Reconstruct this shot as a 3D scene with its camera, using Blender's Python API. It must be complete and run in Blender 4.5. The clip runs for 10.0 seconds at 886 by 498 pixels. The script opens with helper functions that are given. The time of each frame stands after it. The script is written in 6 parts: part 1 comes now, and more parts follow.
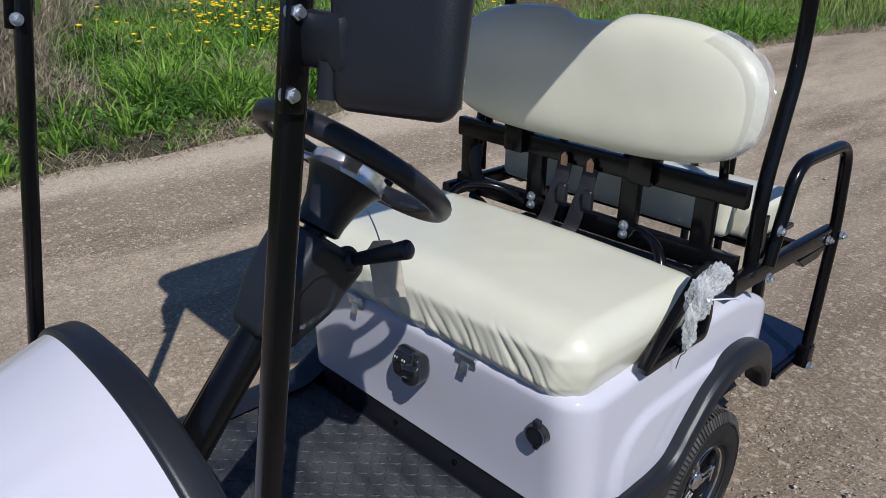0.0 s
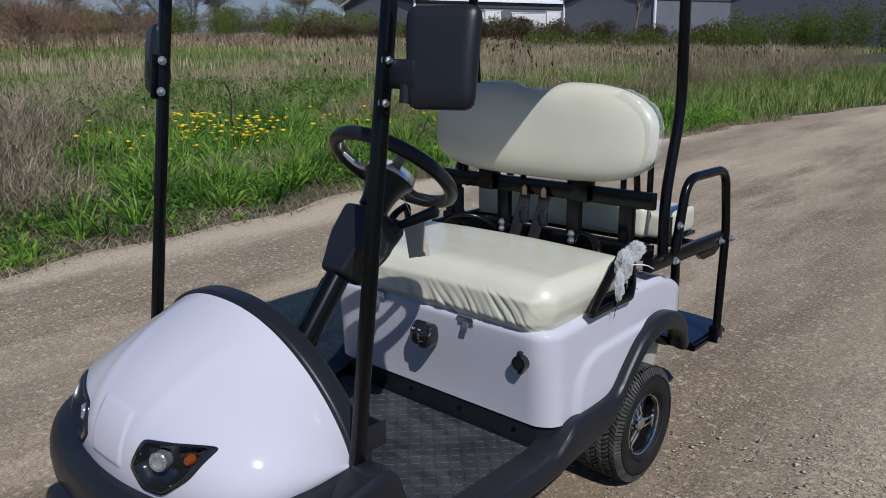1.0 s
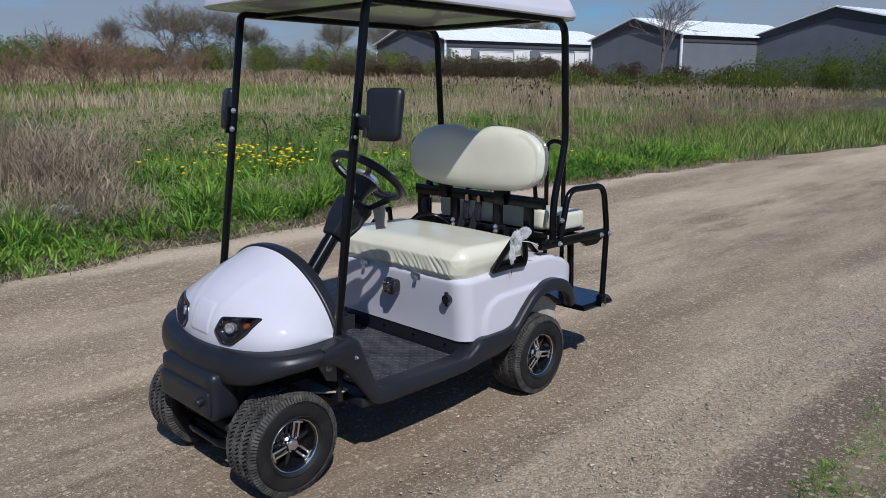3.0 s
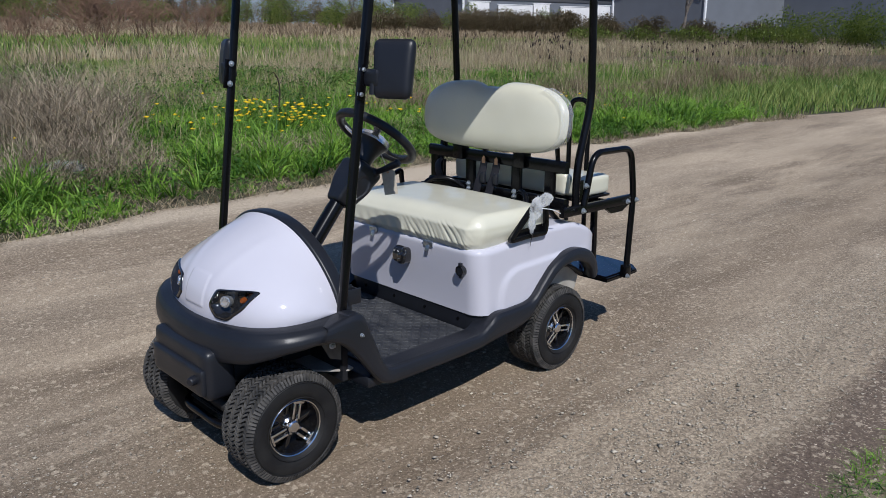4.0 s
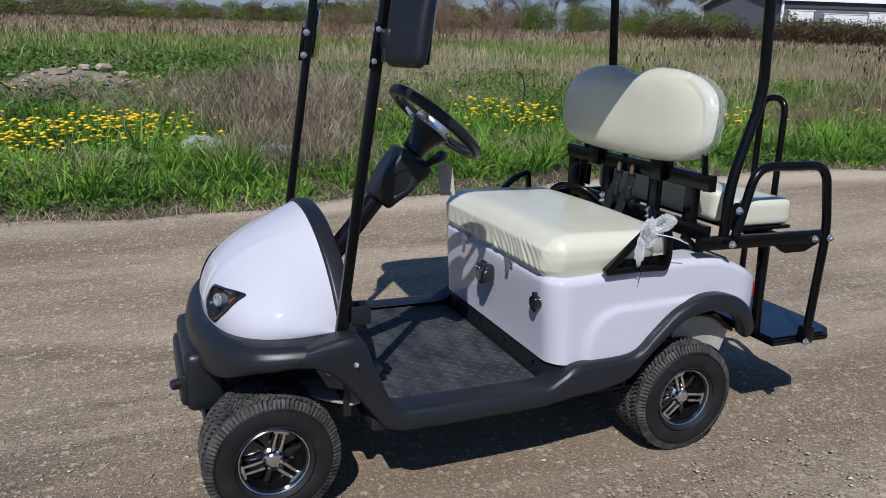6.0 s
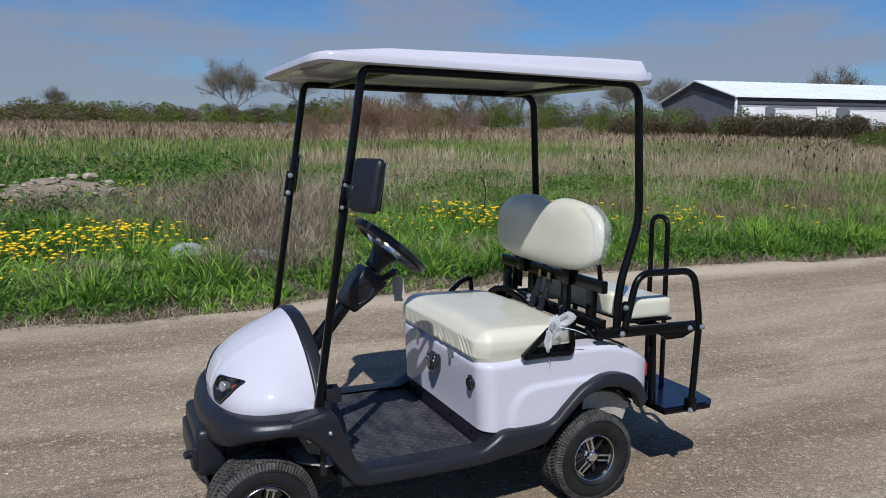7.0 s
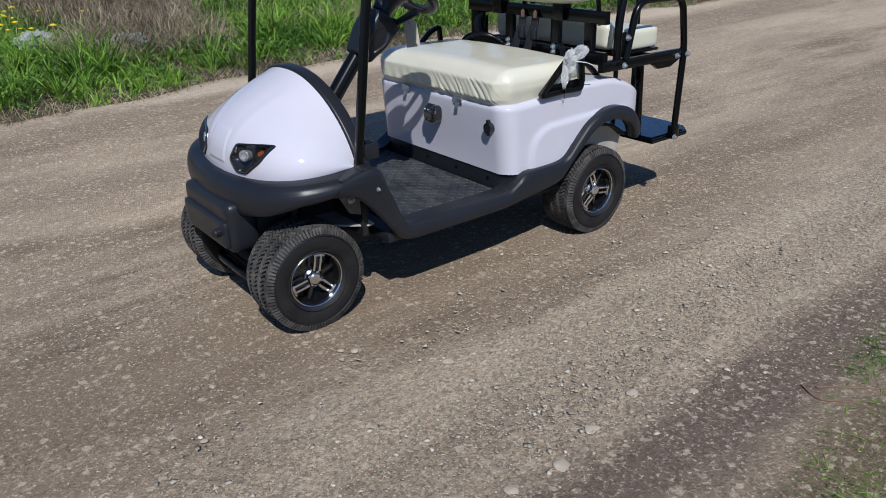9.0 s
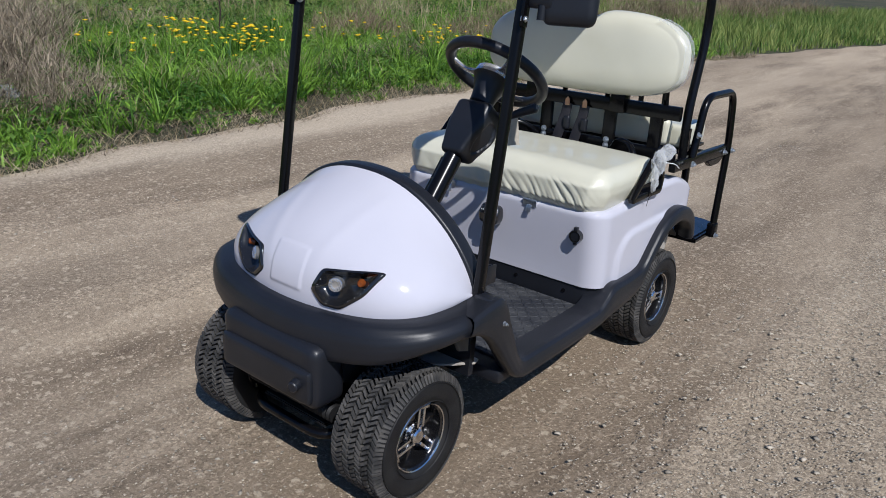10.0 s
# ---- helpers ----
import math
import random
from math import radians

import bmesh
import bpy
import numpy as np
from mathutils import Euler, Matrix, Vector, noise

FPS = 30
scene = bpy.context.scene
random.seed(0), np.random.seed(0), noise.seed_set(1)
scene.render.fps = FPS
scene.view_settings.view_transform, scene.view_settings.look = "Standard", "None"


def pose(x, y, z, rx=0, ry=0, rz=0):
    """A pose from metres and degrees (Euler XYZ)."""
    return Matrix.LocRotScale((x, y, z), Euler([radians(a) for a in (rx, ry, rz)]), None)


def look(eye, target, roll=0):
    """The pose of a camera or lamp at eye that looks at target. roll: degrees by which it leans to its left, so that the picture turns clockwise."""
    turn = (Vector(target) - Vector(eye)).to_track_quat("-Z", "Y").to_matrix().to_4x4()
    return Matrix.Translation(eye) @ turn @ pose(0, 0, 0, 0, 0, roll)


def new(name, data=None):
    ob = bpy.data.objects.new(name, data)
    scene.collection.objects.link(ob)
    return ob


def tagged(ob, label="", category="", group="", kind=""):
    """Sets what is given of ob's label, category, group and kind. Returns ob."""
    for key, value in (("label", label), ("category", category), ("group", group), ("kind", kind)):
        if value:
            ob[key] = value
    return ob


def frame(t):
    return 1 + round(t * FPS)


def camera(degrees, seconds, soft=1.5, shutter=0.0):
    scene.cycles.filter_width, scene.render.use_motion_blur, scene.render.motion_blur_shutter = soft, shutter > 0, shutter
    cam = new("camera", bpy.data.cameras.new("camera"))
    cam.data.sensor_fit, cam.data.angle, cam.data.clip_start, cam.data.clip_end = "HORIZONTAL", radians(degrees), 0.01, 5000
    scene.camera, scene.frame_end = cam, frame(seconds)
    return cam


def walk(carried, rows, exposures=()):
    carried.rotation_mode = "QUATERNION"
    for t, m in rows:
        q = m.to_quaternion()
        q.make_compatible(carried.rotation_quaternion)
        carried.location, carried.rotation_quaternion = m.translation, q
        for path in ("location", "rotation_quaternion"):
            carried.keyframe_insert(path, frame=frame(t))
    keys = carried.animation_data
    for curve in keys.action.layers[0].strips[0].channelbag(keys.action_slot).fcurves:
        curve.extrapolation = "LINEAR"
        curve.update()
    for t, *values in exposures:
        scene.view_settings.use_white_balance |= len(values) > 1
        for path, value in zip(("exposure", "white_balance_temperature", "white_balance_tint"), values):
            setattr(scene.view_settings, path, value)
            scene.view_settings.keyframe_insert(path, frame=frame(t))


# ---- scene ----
from mathutils.bvhtree import BVHTree

cam = camera(61.0, 10.0, 0.8)
PATH = [
    (0, (0.972, 1.231, 1.67), (-0.316, -0.083, 0.884), 0.8),
    (0.5, (1.294, 1.463, 1.591), (-0.027, 0.142, 0.877), 0.5),
    (1, (1.638, 1.696, 1.609), (0.207, 0.398, 1.089), -1.0),
    (1.5, (1.896, 2.154, 1.606), (0.535, 0.775, 1.111), -0.1),
    (2, (2.211, 2.472, 1.583), (0.832, 1.101, 1.117), -0.5),
    (2.5, (2.439, 2.814, 1.627), (1.05, 1.444, 1.189), -0.5),
    (2.7, (2.476, 2.932, 1.677), (1.078, 1.568, 1.25), -0.4),
    (3.8, (2.344, 2.826, 1.72), (0.981, 1.446, 1.233), 0.0),
    (4, (2.268, 2.741, 1.693), (0.921, 1.365, 1.154), 0.0),
    (4.5, (1.911, 2.556, 1.612), (0.674, 1.152, 0.905), -0.9),
    (5, (1.602, 2.353, 1.513), (0.552, 0.841, 0.731), 1.2),
    (5.5, (1.352, 2.348, 1.492), (0.458, 0.691, 0.817), 1.7),
    (6, (1.167, 2.66, 1.541), (0.428, 0.876, 1.019), 1.1),
    (6.2, (1.204, 2.836, 1.594), (0.443, 1.028, 1.208), 1.0),
    (7.3, (1.426, 3.584, 1.773), (0.592, 1.788, 1.493), 0.2),
    (7.5, (1.462, 3.648, 1.762), (0.618, 1.857, 1.481), 0.4),
    (8, (1.621, 3.647, 1.697), (0.753, 1.895, 1.277), 0.3),
    (8.5, (1.929, 3.465, 1.599), (0.912, 1.913, 0.853), 0.2),
    (9, (2.066, 2.91, 1.576), (0.962, 1.464, 0.745), -2.2),
    (9.5, (2.235, 2.307, 1.609), (0.984, 0.923, 0.888), -0.5),
    (10, (2.39, 1.723, 1.629), (0.917, 0.57, 0.922), 2.6),
]
walk(cam, [(t, look(eye, target, roll)) for t, eye, target, roll in PATH],
     [(t, stops, 6270, 10) for t, stops in ((0, 0.05), (0.5, -0.10), (1, -0.18), (1.5, -0.10), (2.5, 0.0), (4, 0.0), (5, 0.05), (6, 0.05), (7.5, 0.06), (9, 0.07), (10, 0.09))])


# ---- world, sun ----
world = bpy.data.worlds.new("sky")
scene.world = world
world.use_nodes = True
wn, wl = world.node_tree.nodes, world.node_tree.links
wn.clear()
SUN_ELEV, SUN_AZ = radians(47.5), radians(59.5)      # azimuth from +x towards +y
sky = wn.new("ShaderNodeTexSky")
sky.sky_type = "NISHITA"
sky.sun_disc = False
sky.sun_elevation = SUN_ELEV
sky.sun_rotation = radians(90.0) - SUN_AZ
sky.air_density, sky.dust_density, sky.ozone_density = 1.0, 0.3, 1.5
tc = wn.new("ShaderNodeTexCoord")
mp = wn.new("ShaderNodeMapping")
mp.inputs["Scale"].default_value = (1.9, 1.9, 8.5)
cl = wn.new("ShaderNodeTexNoise")
cl.inputs["Scale"].default_value, cl.inputs["Detail"].default_value, cl.inputs["Roughness"].default_value = 1.6, 8.0, 0.58
cr = wn.new("ShaderNodeValToRGB")
cr.color_ramp.elements[0].position, cr.color_ramp.elements[1].position = 0.42, 0.60
cr.color_ramp.elements[0].color, cr.color_ramp.elements[1].color = (0, 0, 0, 1), (0.75, 0.75, 0.75, 1)
mx = wn.new("ShaderNodeMix")
mx.data_type = "RGBA"
mx.inputs[7].default_value = (4.7, 5.1, 6.1, 1)
bg = wn.new("ShaderNodeBackground")
bg.inputs["Strength"].default_value = 0.056
out = wn.new("ShaderNodeOutputWorld")
wl.new(tc.outputs["Generated"], mp.inputs["Vector"])
wl.new(mp.outputs["Vector"], cl.inputs["Vector"])
# flat grey-lilac cloud gathers towards the horizon
updown = wn.new("ShaderNodeSeparateXYZ")
wl.new(tc.outputs["Generated"], updown.inputs[0])
low = wn.new("ShaderNodeMapRange")
for i, v in enumerate((0.02, 0.26, 0.34, 0.0), 1):
    low.inputs[i].default_value = v
wl.new(updown.outputs["Z"], low.inputs[0])
thick = wn.new("ShaderNodeMath")
thick.operation = "ADD"
wl.new(cl.outputs["Fac"], thick.inputs[0])
wl.new(low.outputs[0], thick.inputs[1])
less = wn.new("ShaderNodeMath")
less.operation = "SUBTRACT"
less.inputs[1].default_value = 0.13
wl.new(thick.outputs[0], less.inputs[0])
wl.new(less.outputs[0], cr.inputs["Fac"])
wl.new(cr.outputs["Color"], mx.inputs[0])
tint = wn.new("ShaderNodeMix")
tint.data_type, tint.blend_type = "RGBA", "MULTIPLY"
tint.inputs[0].default_value = 1.0
tint.inputs[7].default_value = (0.60, 0.93, 1.36, 1)
wl.new(sky.outputs["Color"], tint.inputs[6])
wl.new(tint.outputs[2], mx.inputs[6])
wl.new(mx.outputs[2], bg.inputs["Color"])
wl.new(bg.outputs["Background"], out.inputs["Surface"])

sun_data = bpy.data.lights.new("sun", "SUN")
sun_data.energy, sun_data.angle, sun_data.color = 4.1, radians(0.5), (1.0, 0.972, 0.950)
sun = new("sun", sun_data)
sun_way = Vector((math.cos(SUN_AZ) * math.cos(SUN_ELEV), math.sin(SUN_AZ) * math.cos(SUN_ELEV), math.sin(SUN_ELEV)))
sun.matrix_world = look(sun_way * 40, (0, 0, 0))
scene.view_settings.exposure = 0.0


# ---- materials ----
def mat(name, color, rough=0.5, metal=0.0, spread=0.0, scale=8.0, bump=0.0, bscale=80.0, coat=0.0, spec=0.5,
        island=0.0, second=None, fine=0.0, coords="Object", per_object=0.0, stretch=(1, 1, 1)):
    """A surface with two scales of variation: stains (scale), grain (bscale), and tone per piece."""
    m = bpy.data.materials.new(name)
    m.use_nodes = True
    n, l = m.node_tree.nodes, m.node_tree.links
    p = n["Principled BSDF"]
    p.inputs["Roughness"].default_value, p.inputs["Metallic"].default_value = rough, metal
    p.inputs["Coat Weight"].default_value = coat
    p.inputs["Coat Roughness"].default_value = 0.06
    p.inputs["Specular IOR Level"].default_value = spec
    t = n.new("ShaderNodeTexCoord")
    g = n.new("ShaderNodeMapping")
    g.inputs["Scale"].default_value = stretch
    l.new(t.outputs[coords], g.inputs["Vector"])
    a = n.new("ShaderNodeTexNoise")
    a.inputs["Scale"].default_value, a.inputs["Detail"].default_value = scale, 5.0
    b = n.new("ShaderNodeTexNoise")
    b.inputs["Scale"].default_value, b.inputs["Detail"].default_value = bscale, 4.0
    l.new(g.outputs["Vector"], a.inputs["Vector"])
    l.new(g.outputs["Vector"], b.inputs["Vector"])
    mixer = n.new("ShaderNodeMix")
    mixer.data_type = "RGBA"
    c2 = second or tuple(c * (1 - spread) for c in color)
    mixer.inputs[6].default_value, mixer.inputs[7].default_value = (*color, 1), (*c2, 1)
    ramp = n.new("ShaderNodeMapRange")
    ramp.inputs[1].default_value, ramp.inputs[2].default_value = 0.35, 0.65
    l.new(a.outputs["Fac"], ramp.inputs[0])
    l.new(ramp.outputs[0], mixer.inputs[0])
    col = mixer.outputs[2]
    if fine:
        f = n.new("ShaderNodeMix")
        f.data_type, f.blend_type = "RGBA", "MULTIPLY"
        f.inputs[0].default_value = 1.0
        r2 = n.new("ShaderNodeMapRange")
        r2.inputs[1].default_value, r2.inputs[2].default_value = 0.3, 0.7
        r2.inputs[3].default_value, r2.inputs[4].default_value = 1 - fine, 1 + fine
        l.new(b.outputs["Fac"], r2.inputs[0])
        l.new(col, f.inputs[6])
        l.new(r2.outputs[0], f.inputs[7])
        col = f.outputs[2]
    if island or per_object:
        src = n.new("ShaderNodeNewGeometry") if island else n.new("ShaderNodeObjectInfo")
        h = n.new("ShaderNodeHueSaturation")
        r3 = n.new("ShaderNodeMapRange")
        k = island or per_object
        r3.inputs[3].default_value, r3.inputs[4].default_value = 1 - k, 1 + k
        l.new(src.outputs["Random Per Island" if island else "Random"], r3.inputs[0])
        l.new(r3.outputs[0], h.inputs["Value"])
        l.new(col, h.inputs["Color"])
        col = h.outputs["Color"]
    l.new(col, p.inputs["Base Color"])
    rr = n.new("ShaderNodeMapRange")
    rr.inputs[3].default_value, rr.inputs[4].default_value = max(rough - 0.08, 0.02), min(rough + 0.08, 1)
    l.new(a.outputs["Fac"], rr.inputs[0])
    l.new(rr.outputs[0], p.inputs["Roughness"])
    if bump:
        bm_ = n.new("ShaderNodeBump")
        bm_.inputs["Strength"].default_value, bm_.inputs["Distance"].default_value = bump, 0.004
        l.new(b.outputs["Fac"], bm_.inputs["Height"])
        l.new(bm_.outputs["Normal"], p.inputs["Normal"])
    return m


def leafy(name, a, b, rough=0.6, through_=0.35, island=0.35):
    """Leaf and blade material: two tones by piece, with some light passing through."""
    m = bpy.data.materials.new(name)
    m.use_nodes = True
    n, l = m.node_tree.nodes, m.node_tree.links
    p = n["Principled BSDF"]
    p.inputs["Roughness"].default_value = rough
    p.inputs["Specular IOR Level"].default_value = 0.3
    geo = n.new("ShaderNodeNewGeometry")
    mixer = n.new("ShaderNodeMix")
    mixer.data_type = "RGBA"
    mixer.inputs[6].default_value, mixer.inputs[7].default_value = (*a, 1), (*b, 1)
    t = n.new("ShaderNodeTexCoord")
    ns = n.new("ShaderNodeTexNoise")
    ns.inputs["Scale"].default_value, ns.inputs["Detail"].default_value = 1.1, 4.0
    l.new(t.outputs["Object"], ns.inputs["Vector"])
    ad = n.new("ShaderNodeMath")
    ad.operation = "MULTIPLY_ADD"
    ad.inputs[1].default_value, ad.inputs[2].default_value = 0.85, -0.20
    l.new(geo.outputs["Random Per Island"], ad.inputs[0])
    ad2 = n.new("ShaderNodeMath")
    ad2.operation = "MULTIPLY_ADD"
    ad2.inputs[1].default_value = 1.9
    mr = n.new("ShaderNodeMath")
    mr.operation = "SUBTRACT"
    mr.inputs[1].default_value = 0.36
    l.new(ns.outputs["Fac"], mr.inputs[0])
    l.new(mr.outputs[0], ad2.inputs[0])
    l.new(ad.outputs[0], ad2.inputs[2])
    ad2.use_clamp = True
    l.new(ad2.outputs[0], mixer.inputs[0])
    l.new(mixer.outputs[2], p.inputs["Base Color"])
    tr = n.new("ShaderNodeBsdfTranslucent")
    l.new(mixer.outputs[2], tr.inputs["Color"])
    ms = n.new("ShaderNodeMixShader")
    ms.inputs[0].default_value = through_
    o = n["Material Output"]
    l.new(p.outputs[0], ms.inputs[1])
    l.new(tr.outputs[0], ms.inputs[2])
    l.new(ms.outputs[0], o.inputs["Surface"])
    return m


M_WHITE = mat("white_gelcoat", (0.555, 0.550, 0.612), 0.09, spread=0.04, scale=3.0, spec=0.35)
M_PLASTIC = mat("black_moulded_plastic", (0.0130, 0.0146, 0.0196), 0.40, spread=0.22, spec=0.45, scale=5.0, bump=0.10, bscale=450)
M_STEEL = mat("black_powder_coated_steel", (0.004, 0.004, 0.005), 0.22, spread=0.3, scale=9.0, spec=0.28)
M_RUBBER = mat("tyre_rubber", (0.009, 0.009, 0.010), 0.62, spread=0.0, spec=0.32, scale=14.0, second=(0.016, 0.016, 0.016), bump=0.25, bscale=300)
M_TREAD = mat("dusty_tread_rubber", (0.030, 0.030, 0.0305), 0.70, spread=0.0, spec=0.40, scale=22.0, second=(0.085, 0.080, 0.074), bump=0.3, bscale=300, island=0.3)
M_RIM = mat("gloss_black_alloy", (0.008, 0.008, 0.009), 0.12, spread=0.3, coat=0.6)
M_CHROME = mat("machined_aluminium", (0.75, 0.75, 0.76), 0.18, metal=1.0, spread=0.15, scale=30)
M_ZINC = mat("zinc_plated_bolt", (0.72, 0.76, 0.80), 0.42, metal=1.0, spread=0.3, scale=60)
M_SILVER = mat("satin_silver_paint", (0.78, 0.79, 0.81), 0.24, metal=0.8, spread=0.08)
M_VINYL = mat("cream_vinyl", (0.665, 0.65, 0.525), 0.34, spread=0.05, scale=4.0, bump=0.08, bscale=500, coat=0.5)
M_MAT = mat("black_rubber_mat", (0.018, 0.020, 0.026), 0.60, spread=0.0, spec=0.35, second=(0.056, 0.058, 0.062), scale=16, fine=0.45, bump=0.2, bscale=300, stretch=(1, 0.35, 1))
M_DARK = mat("underbody_black", (0.012, 0.012, 0.012), 0.65, spread=0.3)
M_GALV = mat("grey_inner_panel", (0.44, 0.41, 0.36), 0.5, spread=0.25, scale=12)
M_DUSTY = mat("dusty_inner_steel", (0.17, 0.155, 0.135), 0.7, spread=0.4, scale=14)
M_BELT = mat("black_webbing", (0.018, 0.017, 0.022), 0.6, spread=0.3, bump=0.3, bscale=700)
M_COPPER = mat("orange_buckle_tab", (0.65, 0.36, 0.20), 0.4, spread=0.2)
M_TAG = mat("kraft_paper", (0.55, 0.50, 0.41), 0.85, spread=0.12, scale=20, fine=0.1)
M_AMBER = mat("amber_lens", (0.20, 0.050, 0.012), 0.15, spread=0.2)
M_REDLENS = mat("red_lens", (0.42, 0.012, 0.010), 0.14, spread=0.15, coat=0.5)
M_LAMP = mat("clear_lamp_reflector", (0.75, 0.77, 0.80), 0.12, metal=0.8, spread=0.3, scale=60)
M_HEADBLACK = mat("gloss_black_lamp_housing", (0.012, 0.012, 0.013), 0.10, coat=0.8)
M_STEPMAT = mat("blue_black_step_mat", (0.007, 0.010, 0.026), 0.14, spread=0.3, bump=0.05, bscale=200)
M_FILM = mat("clear_crumpled_film", (0.85, 0.87, 0.88), 0.10, spread=0.10, scale=40, spec=0.9, coat=0.8)
fn, fl = M_FILM.node_tree.nodes, M_FILM.node_tree.links
clear = fn.new("ShaderNodeBsdfTransparent")
half = fn.new("ShaderNodeMixShader")
half.inputs[0].default_value = 0.24
fl.new(clear.outputs[0], half.inputs[1])
fl.new(fn["Principled BSDF"].outputs[0], half.inputs[2])
fl.new(half.outputs[0], fn["Material Output"].inputs["Surface"])
M_WRAP = mat("bubble_wrap_film", (0.86, 0.88, 0.88), 0.14, spread=0.10, scale=40, spec=0.9, coat=0.6, bump=0.5, bscale=150)
wn_, wl_ = M_WRAP.node_tree.nodes, M_WRAP.node_tree.links
open_, veil = wn_.new("ShaderNodeBsdfTransparent"), wn_.new("ShaderNodeMixShader")
veil.inputs[0].default_value = 0.33
wl_.new(open_.outputs[0], veil.inputs[1])
wl_.new(wn_["Principled BSDF"].outputs[0], veil.inputs[2])
wl_.new(veil.outputs[0], wn_["Material Output"].inputs["Surface"])
M_BAG = mat("milky_thin_plastic", (0.62, 0.66, 0.64), 0.25, spread=0.2, scale=14, spec=0.6)
bn_, bl_ = M_BAG.node_tree.nodes, M_BAG.node_tree.links
see, thin_ = bn_.new("ShaderNodeBsdfTransparent"), bn_.new("ShaderNodeMixShader")
thin_.inputs[0].default_value = 0.34
bl_.new(see.outputs[0], thin_.inputs[1])
bl_.new(bn_["Principled BSDF"].outputs[0], thin_.inputs[2])
bl_.new(thin_.outputs[0], bn_["Material Output"].inputs["Surface"])
M_STONE = mat("limestone_gravel", (0.47, 0.415, 0.330), 0.85, spread=0.2, scale=20, island=0.45, coords="Generated")
M_ROCK = mat("pale_limestone_rubble", (0.42, 0.365, 0.285), 0.9, spread=0.25, scale=6, bump=0.5, bscale=40)
M_EARTH = mat("pale_dry_earth", (0.30, 0.245, 0.175), 0.95, second=(0.17, 0.14, 0.10), scale=2.5, bump=0.6, bscale=25, fine=0.3)
M_GRASS = leafy("lush_grass", (0.022, 0.092, 0.006), (0.27, 0.46, 0.060), 0.55, 0.17)
M_LEAF = leafy("broad_leaves", (0.025, 0.085, 0.012), (0.17, 0.30, 0.05), 0.5, 0.3)
M_GRASS2 = leafy("meadow_grass", (0.060, 0.150, 0.022), (0.30, 0.34, 0.10), 0.6, 0.22)
M_DRY = leafy("dead_straw", (0.29, 0.226, 0.132), (0.56, 0.478, 0.310), 0.8, 0.25)
M_WEED = leafy("dead_grey_weeds", (0.075, 0.055, 0.038), (0.46, 0.380, 0.270), 0.85, 0.1)
M_REED = leafy("brown_reeds", (0.120, 0.087, 0.056), (0.37, 0.288, 0.190), 0.85, 0.15)
M_SEED = mat("dark_seed_heads", (0.045, 0.030, 0.022), 0.9, spread=0.3)
M_TWIG = mat("reddish_twigs", (0.27, 0.165, 0.11), 0.85, spread=0.3, scale=3)
M_BARK = mat("grey_bark", (0.19, 0.165, 0.145), 0.9, spread=0.35, scale=3, bump=0.5, bscale=20)
M_HEDGE = leafy("hedge_leaves", (0.085, 0.14, 0.028), (0.28, 0.33, 0.09), 0.7, 0.25)
M_BRUSH = leafy("brown_brushwood", (0.12, 0.100, 0.062), (0.27, 0.225, 0.14), 0.85, 0.1)
M_BUD = leafy("spring_buds", (0.28, 0.25, 0.16), (0.42, 0.40, 0.25), 0.8, 0.4)
M_YELLOW = mat("dandelion_yellow", (0.93, 0.61, 0.010), 0.7, spread=0.15)
M_METALROOF = mat("white_metal_roof", (0.88, 0.92, 0.96), 0.4, spread=0.08, scale=0.3)
M_SIDING = mat("blue_grey_siding", (0.155, 0.17, 0.195), 0.6, spread=0.12, scale=0.4)
M_TRIM = mat("white_trim", (0.75, 0.76, 0.78), 0.6, spread=0.1)
M_DOOR = mat("white_barn_door", (0.72, 0.72, 0.72), 0.6, spread=0.12, scale=0.7)
# dark tone for the gable boards and for shade painted below the eaves
M_SHADE = mat("gable_boards_and_eave_shade", (0.06, 0.065, 0.075), 0.7, spread=0.15)


